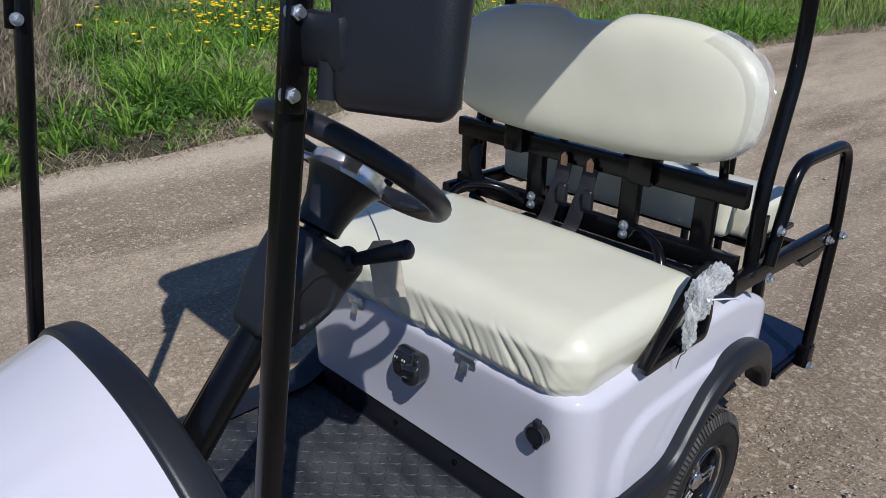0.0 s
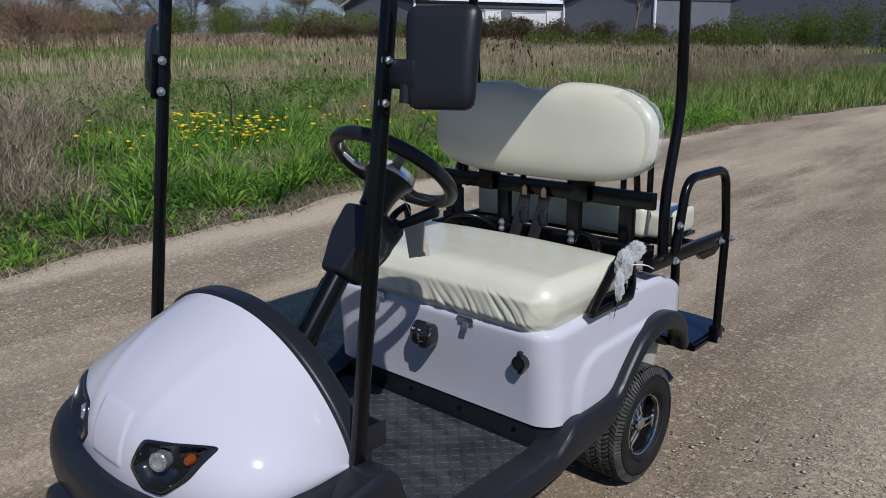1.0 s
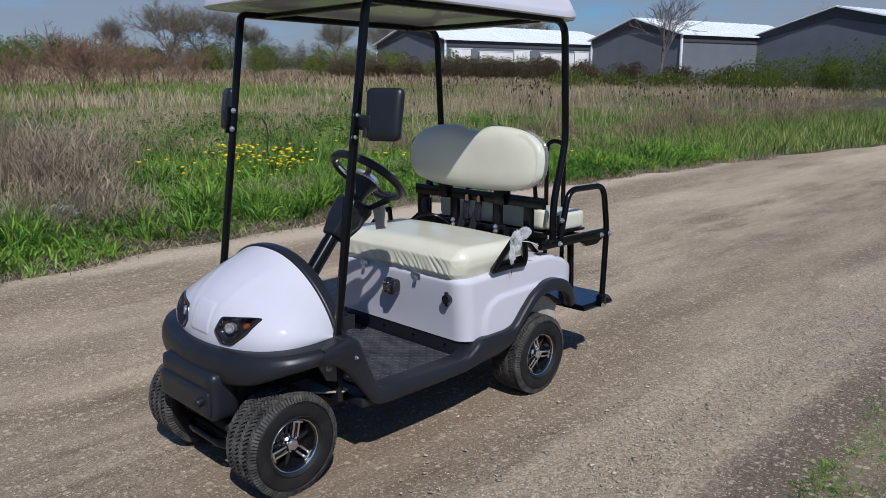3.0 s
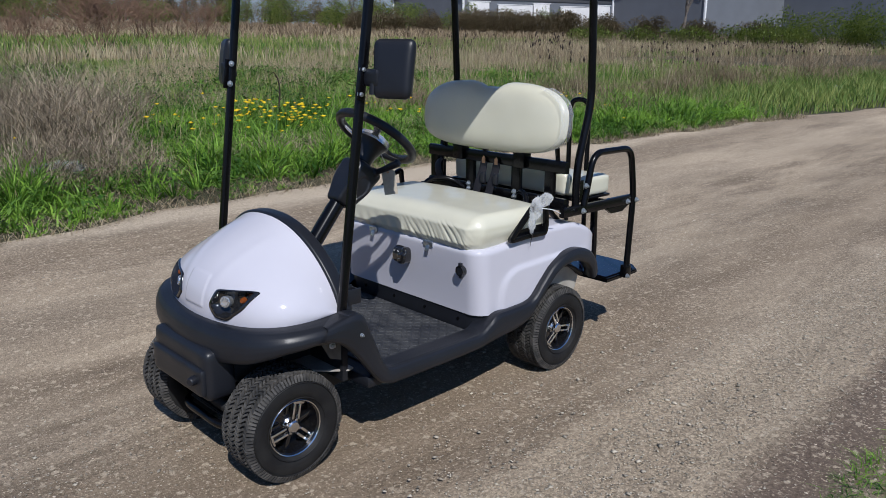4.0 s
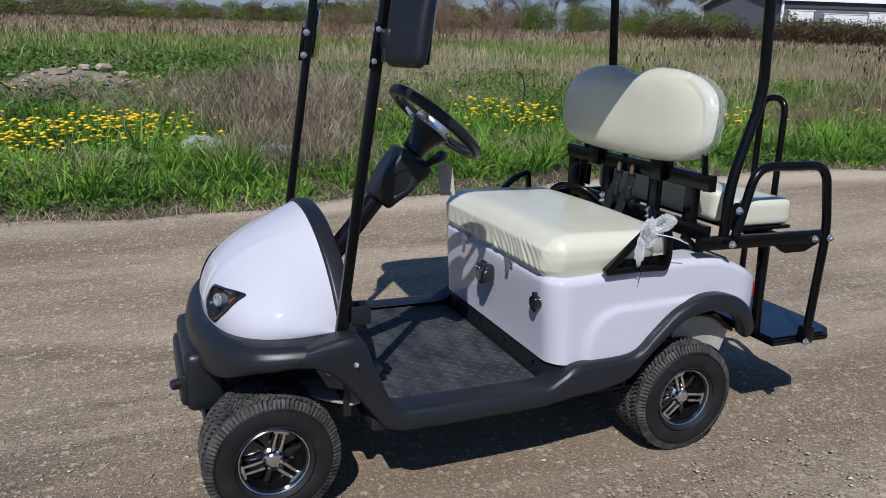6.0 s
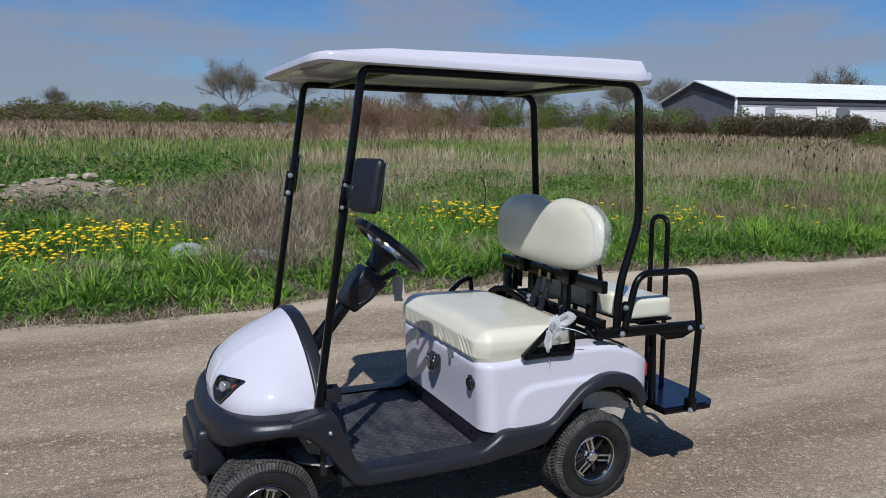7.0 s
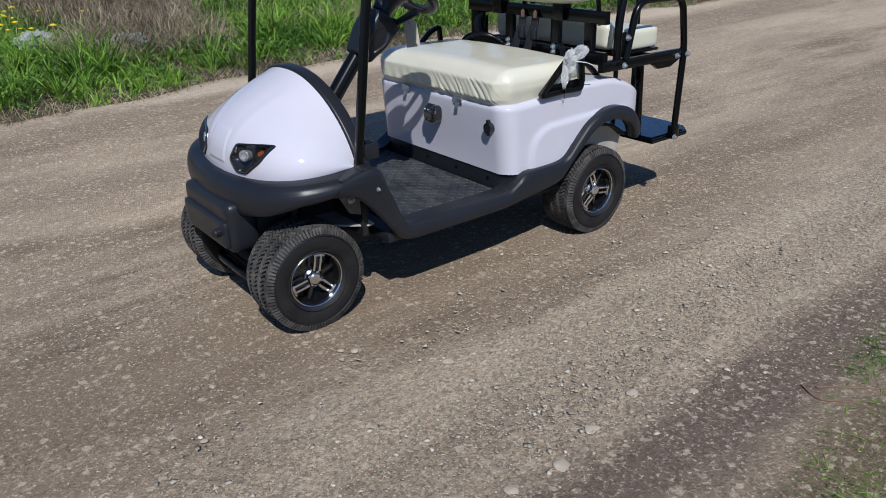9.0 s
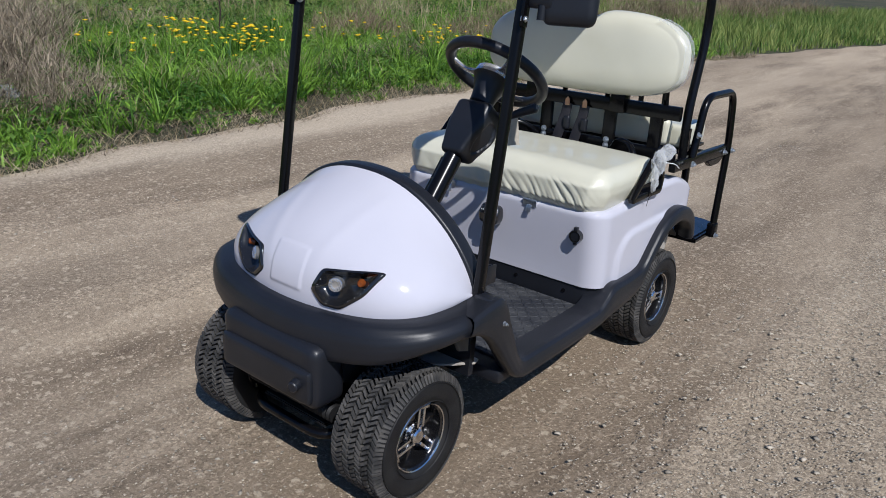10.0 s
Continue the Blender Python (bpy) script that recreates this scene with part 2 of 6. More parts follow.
def gravel_material():
    m = bpy.data.materials.new("gravel_road")
    m.use_nodes = True
    n, l = m.node_tree.nodes, m.node_tree.links
    p = n["Principled BSDF"]
    p.inputs["Roughness"].default_value = 0.92
    p.inputs["Specular IOR Level"].default_value = 0.2
    t = n.new("ShaderNodeTexCoord")

    def noise_at(scale, detail, vec=(1, 1, 1), rough=0.6):
        g = n.new("ShaderNodeMapping")
        g.inputs["Scale"].default_value = vec
        l.new(t.outputs["Object"], g.inputs["Vector"])
        a = n.new("ShaderNodeTexNoise")
        a.inputs["Scale"].default_value, a.inputs["Detail"].default_value, a.inputs["Roughness"].default_value = scale, detail, rough
        l.new(g.outputs["Vector"], a.inputs["Vector"])
        return a.outputs["Fac"]

    def rng(v, lo, hi, a, b):
        r = n.new("ShaderNodeMapRange")
        for i, x in enumerate((lo, hi, a, b), 1):
            r.inputs[i].default_value = x
        l.new(v, r.inputs[0])
        return r.outputs[0]

    def mix(f, a, b, how="MIX"):
        x = n.new("ShaderNodeMix")
        x.data_type, x.blend_type = "RGBA", how
        for s, v in ((0, f), (6, a), (7, b)):
            if isinstance(v, (int, float, tuple)):
                x.inputs[s].default_value = v
            else:
                l.new(v, x.inputs[s])
        return x.outputs[2]

    streak = noise_at(1.5, 5, (0.10, 1.0, 1.0))
    patch = noise_at(0.8, 4)
    damp = noise_at(2.0, 7, (0.20, 1.0, 1.0), 0.68)
    grit = noise_at(62, 6, (1, 1, 1), 0.75)
    fine = noise_at(240, 3)

    def cells(scale, warp=0.0):
        v = n.new("ShaderNodeTexVoronoi")
        v.inputs["Scale"].default_value = scale
        l.new(t.outputs["Object"], v.inputs["Vector"])
        if warp:
            wn_ = n.new("ShaderNodeTexNoise")
            wn_.inputs["Scale"].default_value, wn_.inputs["Detail"].default_value = 45.0, 3.0
            l.new(t.outputs["Object"], wn_.inputs["Vector"])
            va = n.new("ShaderNodeVectorMath")
            va.operation = "MULTIPLY_ADD"
            va.inputs[1].default_value = (warp, warp, 0)
            l.new(wn_.outputs["Color"], va.inputs[0])
            l.new(t.outputs["Object"], va.inputs[2])
            l.new(va.outputs[0], v.inputs["Vector"])
        sp = n.new("ShaderNodeSeparateColor")
        l.new(v.outputs["Color"], sp.inputs["Color"])
        return v, sp.outputs[0], sp.outputs[1]
    vor, v1, v1b = cells(95, 0.016)
    vor2, v2, v2b = cells(30, 0.045)
    c = mix(rng(streak, 0.36, 0.62, 0, 1), (0.235, 0.194, 0.149, 1), (0.470, 0.404, 0.322, 1))
    c = mix(rng(patch, 0.40, 0.68, 0, 0.55), c, (0.385, 0.335, 0.276, 1))
    c = mix(rng(damp, 0.44, 0.62, 0, 0.85), c, (0.130, 0.104, 0.082, 1))
    # wheel tracks and swaths that run along the road
    sp = n.new("ShaderNodeSeparateXYZ")
    l.new(t.outputs["Object"], sp.inputs[0])
    wob = noise_at(0.55, 4, (0.55, 1.0, 1.0))
    off = n.new("ShaderNodeMath")
    off.operation = "MULTIPLY_ADD"
    off.inputs[1].default_value = 0.55
    l.new(wob, off.inputs[0])
    l.new(sp.outputs["Y"], off.inputs[2])
    ragged = noise_at(5.5, 6, (0.35, 1.0, 1.0), 0.7)
    off2 = n.new("ShaderNodeMath")
    off2.operation = "MULTIPLY_ADD"
    off2.inputs[1].default_value = 0.34
    l.new(ragged, off2.inputs[0])
    l.new(off.outputs[0], off2.inputs[2])
    lane = off2.outputs[0]

    def band(a0, a1, b0, b1, k):
        up_ = rng(lane, a0, a1, 0, k)
        dn_ = rng(lane, b0, b1, 1, 0)
        m_ = n.new("ShaderNodeMath")
        m_.operation = "MULTIPLY"
        l.new(up_, m_.inputs[0])
        l.new(dn_, m_.inputs[1])
        return m_.outputs[0]
    c = mix(band(-4.6, -4.2, -3.0, -2.6, 0.80), c, (0.560, 0.500, 0.415, 1))
    c = mix(band(-2.95, -2.65, -2.4, -1.9, 0.55), c, (0.200, 0.164, 0.128, 1))
    c = mix(band(-2.1, -1.7, -1.2, -0.8, 0.45), c, (0.450, 0.390, 0.315, 1))
    c = mix(band(0.2, 0.6, 1.0, 1.45, 0.55), c, (0.215, 0.172, 0.130, 1))
    c = mix(band(1.35, 1.65, 2.05, 2.22, 0.50), c, (0.420, 0.370, 0.298, 1))
    c = mix(band(2.12, 2.26, 2.44, 2.62, 0.85), c, (0.135, 0.106, 0.092, 1))
    c = mix(band(2.50, 2.68, 6.0, 7.0, 0.80), c, (0.145, 0.118, 0.082, 1))
    # the stretch before the cart is darker and browner, the one behind it slightly paler
    along = n.new("ShaderNodeMath")
    along.operation = "MULTIPLY_ADD"
    along.inputs[1].default_value = 2.2
    l.new(patch, along.inputs[0])
    l.new(sp.outputs["X"], along.inputs[2])
    c = mix(rng(along.outputs[0], 1.3, 3.2, 0, 0.30), c, (0.150, 0.122, 0.092, 1))
    c = mix(rng(along.outputs[0], 0.9, -1.2, 0, 0.10), c, (0.520, 0.462, 0.375, 1))
    rough_ = n.new("ShaderNodeMath")
    rough_.operation = "MAXIMUM"
    l.new(band(1.2, 1.5, 2.2, 2.4, 1.0), rough_.inputs[0])
    l.new(rng(noise_at(1.3, 4, (0.4, 1.0, 1.0)), 0.45, 0.62, 0.15, 0.9), rough_.inputs[1])
    c = mix(rough_.outputs[0], c, mix(1.0, c, rng(v1, 0, 1, 0.68, 1.36), "MULTIPLY"))
    c = mix(1.0, c, rng(v1b, 0, 1, 0.86, 1.14), "MULTIPLY")
    c = mix(1.0, c, rng(fine, 0.3, 0.7, 0.78, 1.24), "MULTIPLY")
    gate = n.new("ShaderNodeMath")
    gate.operation = "MULTIPLY"
    l.new(rng(v2, 0.75, 0.88, 0, 1), gate.inputs[0])
    l.new(rng(vor2.outputs["Distance"], 0.30, 0.50, 0.70, 0), gate.inputs[1])
    c = mix(gate.outputs[0], c, (0.56, 0.50, 0.415, 1))
    c = mix(rng(grit, 0.55, 0.65, 0, 0.90), c, (0.66, 0.59, 0.49, 1))
    c = mix(rng(grit, 0.44, 0.33, 0, 0.55), c, (0.15, 0.118, 0.088, 1))
    c = mix(1.0, c, (0.955, 0.890, 0.800, 1), "MULTIPLY")
    l.new(c, p.inputs["Base Color"])
    b1 = n.new("ShaderNodeBump")
    b1.inputs["Strength"].default_value, b1.inputs["Distance"].default_value = 1.0, 0.008
    l.new(grit, b1.inputs["Height"])
    b2 = n.new("ShaderNodeBump")
    b2.inputs["Strength"].default_value, b2.inputs["Distance"].default_value = 0.7, 0.003
    b2.invert = True
    l.new(vor.outputs["Distance"], b2.inputs["Height"])
    l.new(b1.outputs["Normal"], b2.inputs["Normal"])
    l.new(b2.outputs["Normal"], p.inputs["Normal"])
    return m


M_ROAD = gravel_material()


def field_material():
    m = mat("field_soil", (0.030, 0.036, 0.013), 0.95, second=(0.075, 0.066, 0.034), scale=0.7, bump=0.5, bscale=30, fine=0.3)
    n, l = m.node_tree.nodes, m.node_tree.links
    p = n["Principled BSDF"]
    was = p.inputs["Base Color"].links[0].from_socket
    t = n.new("ShaderNodeTexCoord")
    sp = n.new("ShaderNodeSeparateXYZ")
    l.new(t.outputs["Object"], sp.inputs[0])
    ns = n.new("ShaderNodeTexNoise")
    ns.inputs["Scale"].default_value, ns.inputs["Detail"].default_value = 0.12, 5.0
    l.new(t.outputs["Object"], ns.inputs["Vector"])
    ad = n.new("ShaderNodeMath")
    ad.operation = "MULTIPLY_ADD"
    ad.inputs[1].default_value = 34.0
    l.new(ns.outputs["Fac"], ad.inputs[0])
    l.new(sp.outputs["Y"], ad.inputs[2])
    r = n.new("ShaderNodeMapRange")
    r.inputs[1].default_value, r.inputs[2].default_value = -14.0, -26.0
    l.new(ad.outputs[0], r.inputs[0])
    mx_ = n.new("ShaderNodeMix")
    mx_.data_type = "RGBA"
    mx_.inputs[7].default_value = (0.24, 0.18, 0.12, 1)
    l.new(r.outputs[0], mx_.inputs[0])
    l.new(was, mx_.inputs[6])
    l.new(mx_.outputs[2], p.inputs["Base Color"])
    return m


M_SOIL = field_material()


# ---- mesh helpers ----
def finish(me, smooth=35.0):
    if smooth:
        me.shade_smooth()
        me.set_sharp_from_angle(angle=radians(smooth))
    return me


def part(name, bm, material, parent=None, label="", smooth=35.0, m=None):
    """Links a bmesh (or a mesh) as one object under a thing."""
    if isinstance(bm, bpy.types.Mesh):
        me = bm
    else:
        bmesh.ops.recalc_face_normals(bm, faces=bm.faces)
        me = bpy.data.meshes.new(name)
        bm.to_mesh(me)
        bm.free()
        finish(me, smooth)
    if not me.materials:
        me.materials.append(material)
    ob = new(name, me)
    if m is not None:
        ob.matrix_basis = m
    if parent is not None:
        ob.parent = parent
    if label:
        ob["label"] = label
    return ob


def thing(name, label, category, group="", kind="", at=(0, 0, 0)):
    ob = new(name)
    ob.location = at
    return tagged(ob, label, category, group, kind)


def add_box(bm, c, s, bevel=0.0, m=None, seg=2):
    r = bmesh.ops.create_cube(bm, size=1.0)
    vs = r["verts"]
    bmesh.ops.scale(bm, vec=s, verts=vs)
    if bevel:
        es = list({e for v in vs for e in v.link_edges})
        g = bmesh.ops.bevel(bm, geom=es, offset=bevel, segments=seg, affect="EDGES", profile=0.5)
        vs = list({v for f in g["faces"] for v in f.verts} | {v for v in vs if v.is_valid})
    t = Matrix.Translation(c)
    bmesh.ops.transform(bm, matrix=(t @ m) if m is not None else t, verts=vs)
    return vs


def box(c, s, bevel=0.004, m=None, seg=2):
    bm = bmesh.new()
    add_box(bm, c, s, bevel, m, seg)
    return bm


def fillet(pts, r, n=6):
    """Rounds the inner corners of a line of points."""
    pts = [Vector(p) for p in pts]
    outp = [pts[0]]
    for a, b, c in zip(pts, pts[1:], pts[2:]):
        u, v = (a - b), (c - b)
        d = min(r, u.length * 0.49, v.length * 0.49)
        p, q = b + u.normalized() * d, b + v.normalized() * d
        for i in range(n + 1):
            t = i / n
            outp.append((1 - t) ** 2 * p + 2 * t * (1 - t) * b + t * t * q)
    return outp + [pts[-1]]


def circle(r, n=12):
    return [(r * math.cos(2 * math.pi * i / n), r * math.sin(2 * math.pi * i / n)) for i in range(n)]


def rounded_rect(w, h, r, n=3):
    o = []
    for cx, cy, a0 in ((1, 1, 0), (-1, 1, 90), (-1, -1, 180), (1, -1, 270)):
        for i in range(n + 1):
            a = radians(a0 + 90 * i / n)
            o.append((cx * (w / 2 - r) + r * math.cos(a), cy * (h / 2 - r) + r * math.sin(a)))
    return o


def sweep(path, profile, up=(0, 0, 1), closed=False, caps=True, bm=None):
    """Sweeps a profile (or one per point) along a path; profile x goes sideways, y along up."""
    bm = bm or bmesh.new()
    path = [Vector(p) for p in path]
    n = len(path)
    rings = []
    for i, p in enumerate(path):
        a = path[(i - 1) % n] if closed or i else p
        b = path[(i + 1) % n] if closed or i < n - 1 else p
        t = (b - a).normalized()
        u = Vector(up)
        u = u - u.dot(t) * t
        if u.length < 1e-4:
            u = Vector((1, 0, 0)) - t.x * t
        u.normalize()
        s = t.cross(u)
        prof = profile(i / max(n - 1, 1)) if callable(profile) else profile
        rings.append([bm.verts.new(p + s * x + u * y) for x, y in prof])
    k = len(rings[0])
    for i in range(n if closed else n - 1):
        ra, rb = rings[i], rings[(i + 1) % n]
        for j in range(k):
            bm.faces.new((ra[j], ra[(j + 1) % k], rb[(j + 1) % k], rb[j]))
    if caps and not closed:
        bm.faces.new(rings[0])
        bm.faces.new(rings[-1][::-1])
    return bm


def tube(path, r=0.016, n=12, up=(0, 0, 1), bm=None):
    return sweep(path, circle(r, n), up, bm=bm)


def cyl(a, b, r, n=20, r2=None, bevel=0.0, bm=None):
    a, b = Vector(a), Vector(b)
    w = (b - a).normalized()
    L = (b - a).length
    e = bevel
    r2 = r if r2 is None else r2
    prof = [(0, max(r - e, 1e-4)), (e, r), (L - e, r2), (L, max(r2 - e, 1e-4))] if e else [(0, r), (L, r2)]
    bm = bm or bmesh.new()
    u = w.orthogonal().normalized()
    v = w.cross(u)
    rings = [[bm.verts.new(a + w * h + (u * math.cos(2 * math.pi * i / n) + v * math.sin(2 * math.pi * i / n)) * q) for i in range(n)] for h, q in prof]
    for ra, rb in zip(rings, rings[1:]):
        for j in range(n):
            bm.faces.new((ra[j], ra[(j + 1) % n], rb[(j + 1) % n], rb[j]))
    bm.faces.new(rings[0][::-1])
    bm.faces.new(rings[-1])
    return bm


def lathe(profile, n=48, closed=True, bm=None):
    """Turns (radius, y) points round the y axis."""
    bm = bm or bmesh.new()
    rings = [[bm.verts.new((r * math.cos(2 * math.pi * i / n), y, r * math.sin(2 * math.pi * i / n))) for i in range(n)] for r, y in profile]
    for i in range(len(rings) - (0 if closed else 1)):
        ra, rb = rings[i], rings[(i + 1) % len(rings)]
        for j in range(n):
            bm.faces.new((ra[j], ra[(j + 1) % n], rb[(j + 1) % n], rb[j]))
    return bm


def grid_mesh(f, nu, nv, bm=None, wrap=False):
    bm = bm or bmesh.new()
    g = [[bm.verts.new(f(i / nu, j / nv)) for j in range(nv + 1)] for i in range(nu if wrap else nu + 1)]
    for i in range(nu):
        for j in range(nv):
            a, b = g[i], g[(i + 1) % len(g)]
            bm.faces.new((a[j], b[j], b[j + 1], a[j + 1]))
    return bm


def rbox(c, s, r, n=(12, 12, 6), warp=None):
    """A soft box: a fine cube whose corners are rounded to radius r."""
    bm = bmesh.new()
    seen = {}

    def vert(i, j, k):
        key = (i, j, k)
        if key not in seen:
            p = Vector(((i / n[0] - 0.5) * s[0], (j / n[1] - 0.5) * s[1], (k / n[2] - 0.5) * s[2]))
            q = Vector([max(-(h / 2 - r), min(h / 2 - r, v)) for v, h in zip(p, s)])
            d = p - q
            p = q + d.normalized() * r if d.length > 1e-9 else p
            p = Vector(c) + p
            seen[key] = bm.verts.new(warp(p) if warp else p)
        return seen[key]

    def face(fn, a, b):
        for i in range(a):
            for j in range(b):
                bm.faces.new((fn(i, j), fn(i + 1, j), fn(i + 1, j + 1), fn(i, j + 1)))
    X, Y, Z = n
    for e in (0, X):
        face(lambda i, j, e=e: vert(e, i, j), Y, Z)
    for e in (0, Y):
        face(lambda i, j, e=e: vert(i, e, j), X, Z)
    for e in (0, Z):
        face(lambda i, j, e=e: vert(i, j, e), X, Y)
    return bm


def slab(outline, lo, hi, axis="y", bevel=0.0, bm=None):
    """Extrudes a flat outline of (a, b) points between two values of an axis."""
    bm = bm or bmesh.new()

    def at(a, b, v):
        return {"y": (a, v, b), "x": (v, a, b), "z": (a, b, v)}[axis]
    va = [bm.verts.new(at(a, b, lo)) for a, b in outline]
    vb = [bm.verts.new(at(a, b, hi)) for a, b in outline]
    fa, fb = bm.faces.new(va), bm.faces.new(vb[::-1])
    n = len(va)
    for i in range(n):
        bm.faces.new((va[i], va[(i + 1) % n], vb[(i + 1) % n], vb[i]))
    if bevel:
        bmesh.ops.bevel(bm, geom=list(set(fa.edges) | set(fb.edges)), offset=bevel, segments=2, affect="EDGES")
    return bm


def smooth01(t):
    t = max(0.0, min(1.0, t))
    return t * t * (3 - 2 * t)


def spline(pts, n):
    """n points on a smooth curve through pts."""
    P = [Vector(p) for p in pts]
    P = [2 * P[0] - P[1]] + P + [2 * P[-1] - P[-2]]
    o = []
    for i in range(n):
        t = i / (n - 1) * (len(P) - 3)
        k = min(int(t), len(P) - 4)
        t -= k
        a, b, c, d = P[k:k + 4]
        o.append(0.5 * ((2 * b) + (c - a) * t + (2 * a - 5 * b + 4 * c - d) * t * t + (3 * b - a - 3 * c + d) * t ** 3))
    return o


def raw(name, verts, faces, material, smooth=False):
    me = bpy.data.meshes.new(name)
    me.from_pydata(verts, [], faces)
    me.materials.append(material)
    if smooth:
        me.shade_smooth()
    return me


# ---- the ground ----
def ground_z(x, y):
    x, y = np.asarray(x, float), np.asarray(y, float)
    z = 0.05 * np.clip(y - 0.5, 0, 2.4)
    z = z + 0.072 * np.clip(-y - 1.0, 0, 4.2)
    z = z + 0.034 * np.clip(-y - 5.2, 0, 130)
    und = 0.05 * np.sin(0.9 * x + 0.4 * y) * np.sin(0.7 * y - 0.3 * x) * np.clip((-y - 5.5) / 3, 0, 1)
    return z + und


def road_bend(x):
    """How far the road swings towards +y as it runs off."""
    return 0.0077 * np.clip(-x - 6, 0, 20) ** 1.9 + 0.217 * np.clip(-x - 26, 0, 60)


def far_edge(x):
    """The far side of the road."""
    x = np.asarray(x, float)
    return -3.6 - 0.35 * np.exp(-((x + 4) / 3.2) ** 2) + road_bend(x) + 0.06 * np.sin(2.3 * x) + 0.04 * np.sin(5.1 * x + 1)


def near_edge(x):
    x = np.asarray(x, float)
    return 2.65 + 0.10 * np.sin(1.7 * x + 0.5) + 0.06 * np.sin(4.3 * x) + road_bend(x)


def spaced(lo, hi, near, far_step, grow=1.16):
    """Grid lines, close together round 0 and wider further out."""
    o, v, s = [0.0], 0.0, near
    while v < hi:
        s = min(s * (grow if v > 8 else 1.0), far_step)
        v += s
        o.append(v)
    v, s = 0.0, near
    while v > lo:
        s = min(s * (grow if v < -14 else 1.0), far_step)
        v -= s
        o.insert(0, v)
    return np.array(o)


def sheet(name, xs, ys, zf, material):
    X, Y = np.meshgrid(xs, ys, indexing="ij")
    V = np.stack([X, Y, zf(X, Y)], -1).reshape(-1, 3)
    a = np.arange(len(xs) - 1)[:, None] * len(ys) + np.arange(len(ys) - 1)
    F = np.stack([a, a + len(ys), a + len(ys) + 1, a + 1], -1).reshape(-1, 4)
    me = raw(name, V.tolist(), F.tolist(), material, True)
    return new(name, me)


ground = sheet("ground", spaced(-900, 900, 0.25, 60), spaced(-900, 900, 0.25, 60), lambda x, y: ground_z(x, y) - 0.012 - 0.07 * np.clip(np.minimum(y - far_edge(x) - 0.1, near_edge(x) - 0.1 - y) / 0.3, 0, 1), M_SOIL)
tagged(ground, "grassy field soil with patches of bare earth", "ground", kind="structure")


def road_sheet():
    xs = np.concatenate([np.arange(-75, -14, 0.6), np.arange(-14, 8, 0.09), np.arange(8, 40, 0.6)])
    us = np.linspace(0, 1, 78)
    X, U = np.meshgrid(xs, us, indexing="ij")
    Y = far_edge(X) + (near_edge(X) - far_edge(X)) * U
    edge = np.clip(np.minimum(U, 1 - U) / 0.03, 0, 1)
    Z = ground_z(X, Y) + 0.008 * edge - 0.004 * (1 - edge)
    Z += 0.010 * np.sin(3.2 * Y + 0.25 * np.sin(0.8 * X)) * edge + 0.004 * np.sin(7.0 * Y + 0.9 * X) * np.sin(2.1 * X) * edge
    under = np.clip((1.1 - np.abs(Y)) / 0.3, 0, 1) * np.clip((1.9 - np.abs(X)) / 0.4, 0, 1)
    Z = Z * (1 - under) + np.minimum(Z, 0.0) * under
    V = np.stack([X, Y, Z], -1).reshape(-1, 3)
    ny = len(us)
    a = np.arange(len(xs) - 1)[:, None] * ny + np.arange(ny - 1)
    F = np.stack([a, a + ny, a + ny + 1, a + 1], -1).reshape(-1, 4)
    return new("road", raw("road", V.tolist(), F.tolist(), M_ROAD, True))


road = tagged(road_sheet(), "pale compacted gravel road with damp brown wheel tracks", "road", kind="structure")


# ---- the golf cart ----
cart = thing("golf_cart", "parked white and black four-seat golf cart with cream vinyl seats", "golf cart")


def bolt(p, way, r=0.011, parent=None, h=0.010):
    """A washer, a hexagon head and a short thread."""
    p, way = Vector(p), Vector(way).normalized()
    bm = cyl(p, p + way * 0.003, r * 1.45, 16)
    cyl(p + way * 0.003, p + way * (0.003 + h), r, 6, bevel=0.0015, bm=bm)
    cyl(p + way * (0.003 + h), p + way * (0.008 + h), r * 0.55, 10, bm=bm)
    return part("bolt", bm, M_ZINC, parent or cart, smooth=25)


# Rear body: a rounded tub with a wheel arch on each side
BX0, BX1, BW, BR = -0.105, -1.085, 0.505, 0.085
ARCH_X = -0.745


FLARE = [(0.735, 0.650, 0.765, 0.600), (0.660, 0.665, 0.705, 0.584), (0.592, 0.674, 0.650, 0.548), (0.556, 0.648, 0.602, 0.496), (0.534, 0.590, 0.566, 0.450), (0.506, 0.522, 0.530, 0.402),
         (0.474, 0.446, 0.490, 0.358), (0.438, 0.409, 0.445, 0.338), (0.36, 0.405, 0.38, 0.336), (0.20, 0.405, 0.20, 0.337), (0.0, 0.406, 0.0, 0.340), (-0.09, 0.410, -0.08, 0.344), (-0.15, 0.440, -0.13, 0.350), (-0.21, 0.474, -0.20, 0.358),
         (-0.33, 0.478, -0.32, 0.372), (-0.41, 0.482, -0.385, 0.386), (-0.465, 0.500, -0.425, 0.405), (-0.526, 0.560, -0.475, 0.455), (-0.61, 0.634, -0.555, 0.530), (-0.70, 0.674, -0.640, 0.598),
         (-0.795, 0.686, -0.755, 0.624), (-0.89, 0.664, -0.855, 0.602), (-0.950, 0.620, -0.908, 0.562), (-0.982, 0.572, -0.928, 0.525), (-0.998, 0.538, -0.940, 0.498)]


def arch_z(x):
    """Height of the lower edge of the white tub on its sides."""
    low = [p for p in FLARE if p[0] < -0.2]
    xs_, zs_ = [-p[0] for p in low], [p[1] for p in low]
    return float(np.interp(-x, xs_, zs_)) - 0.010


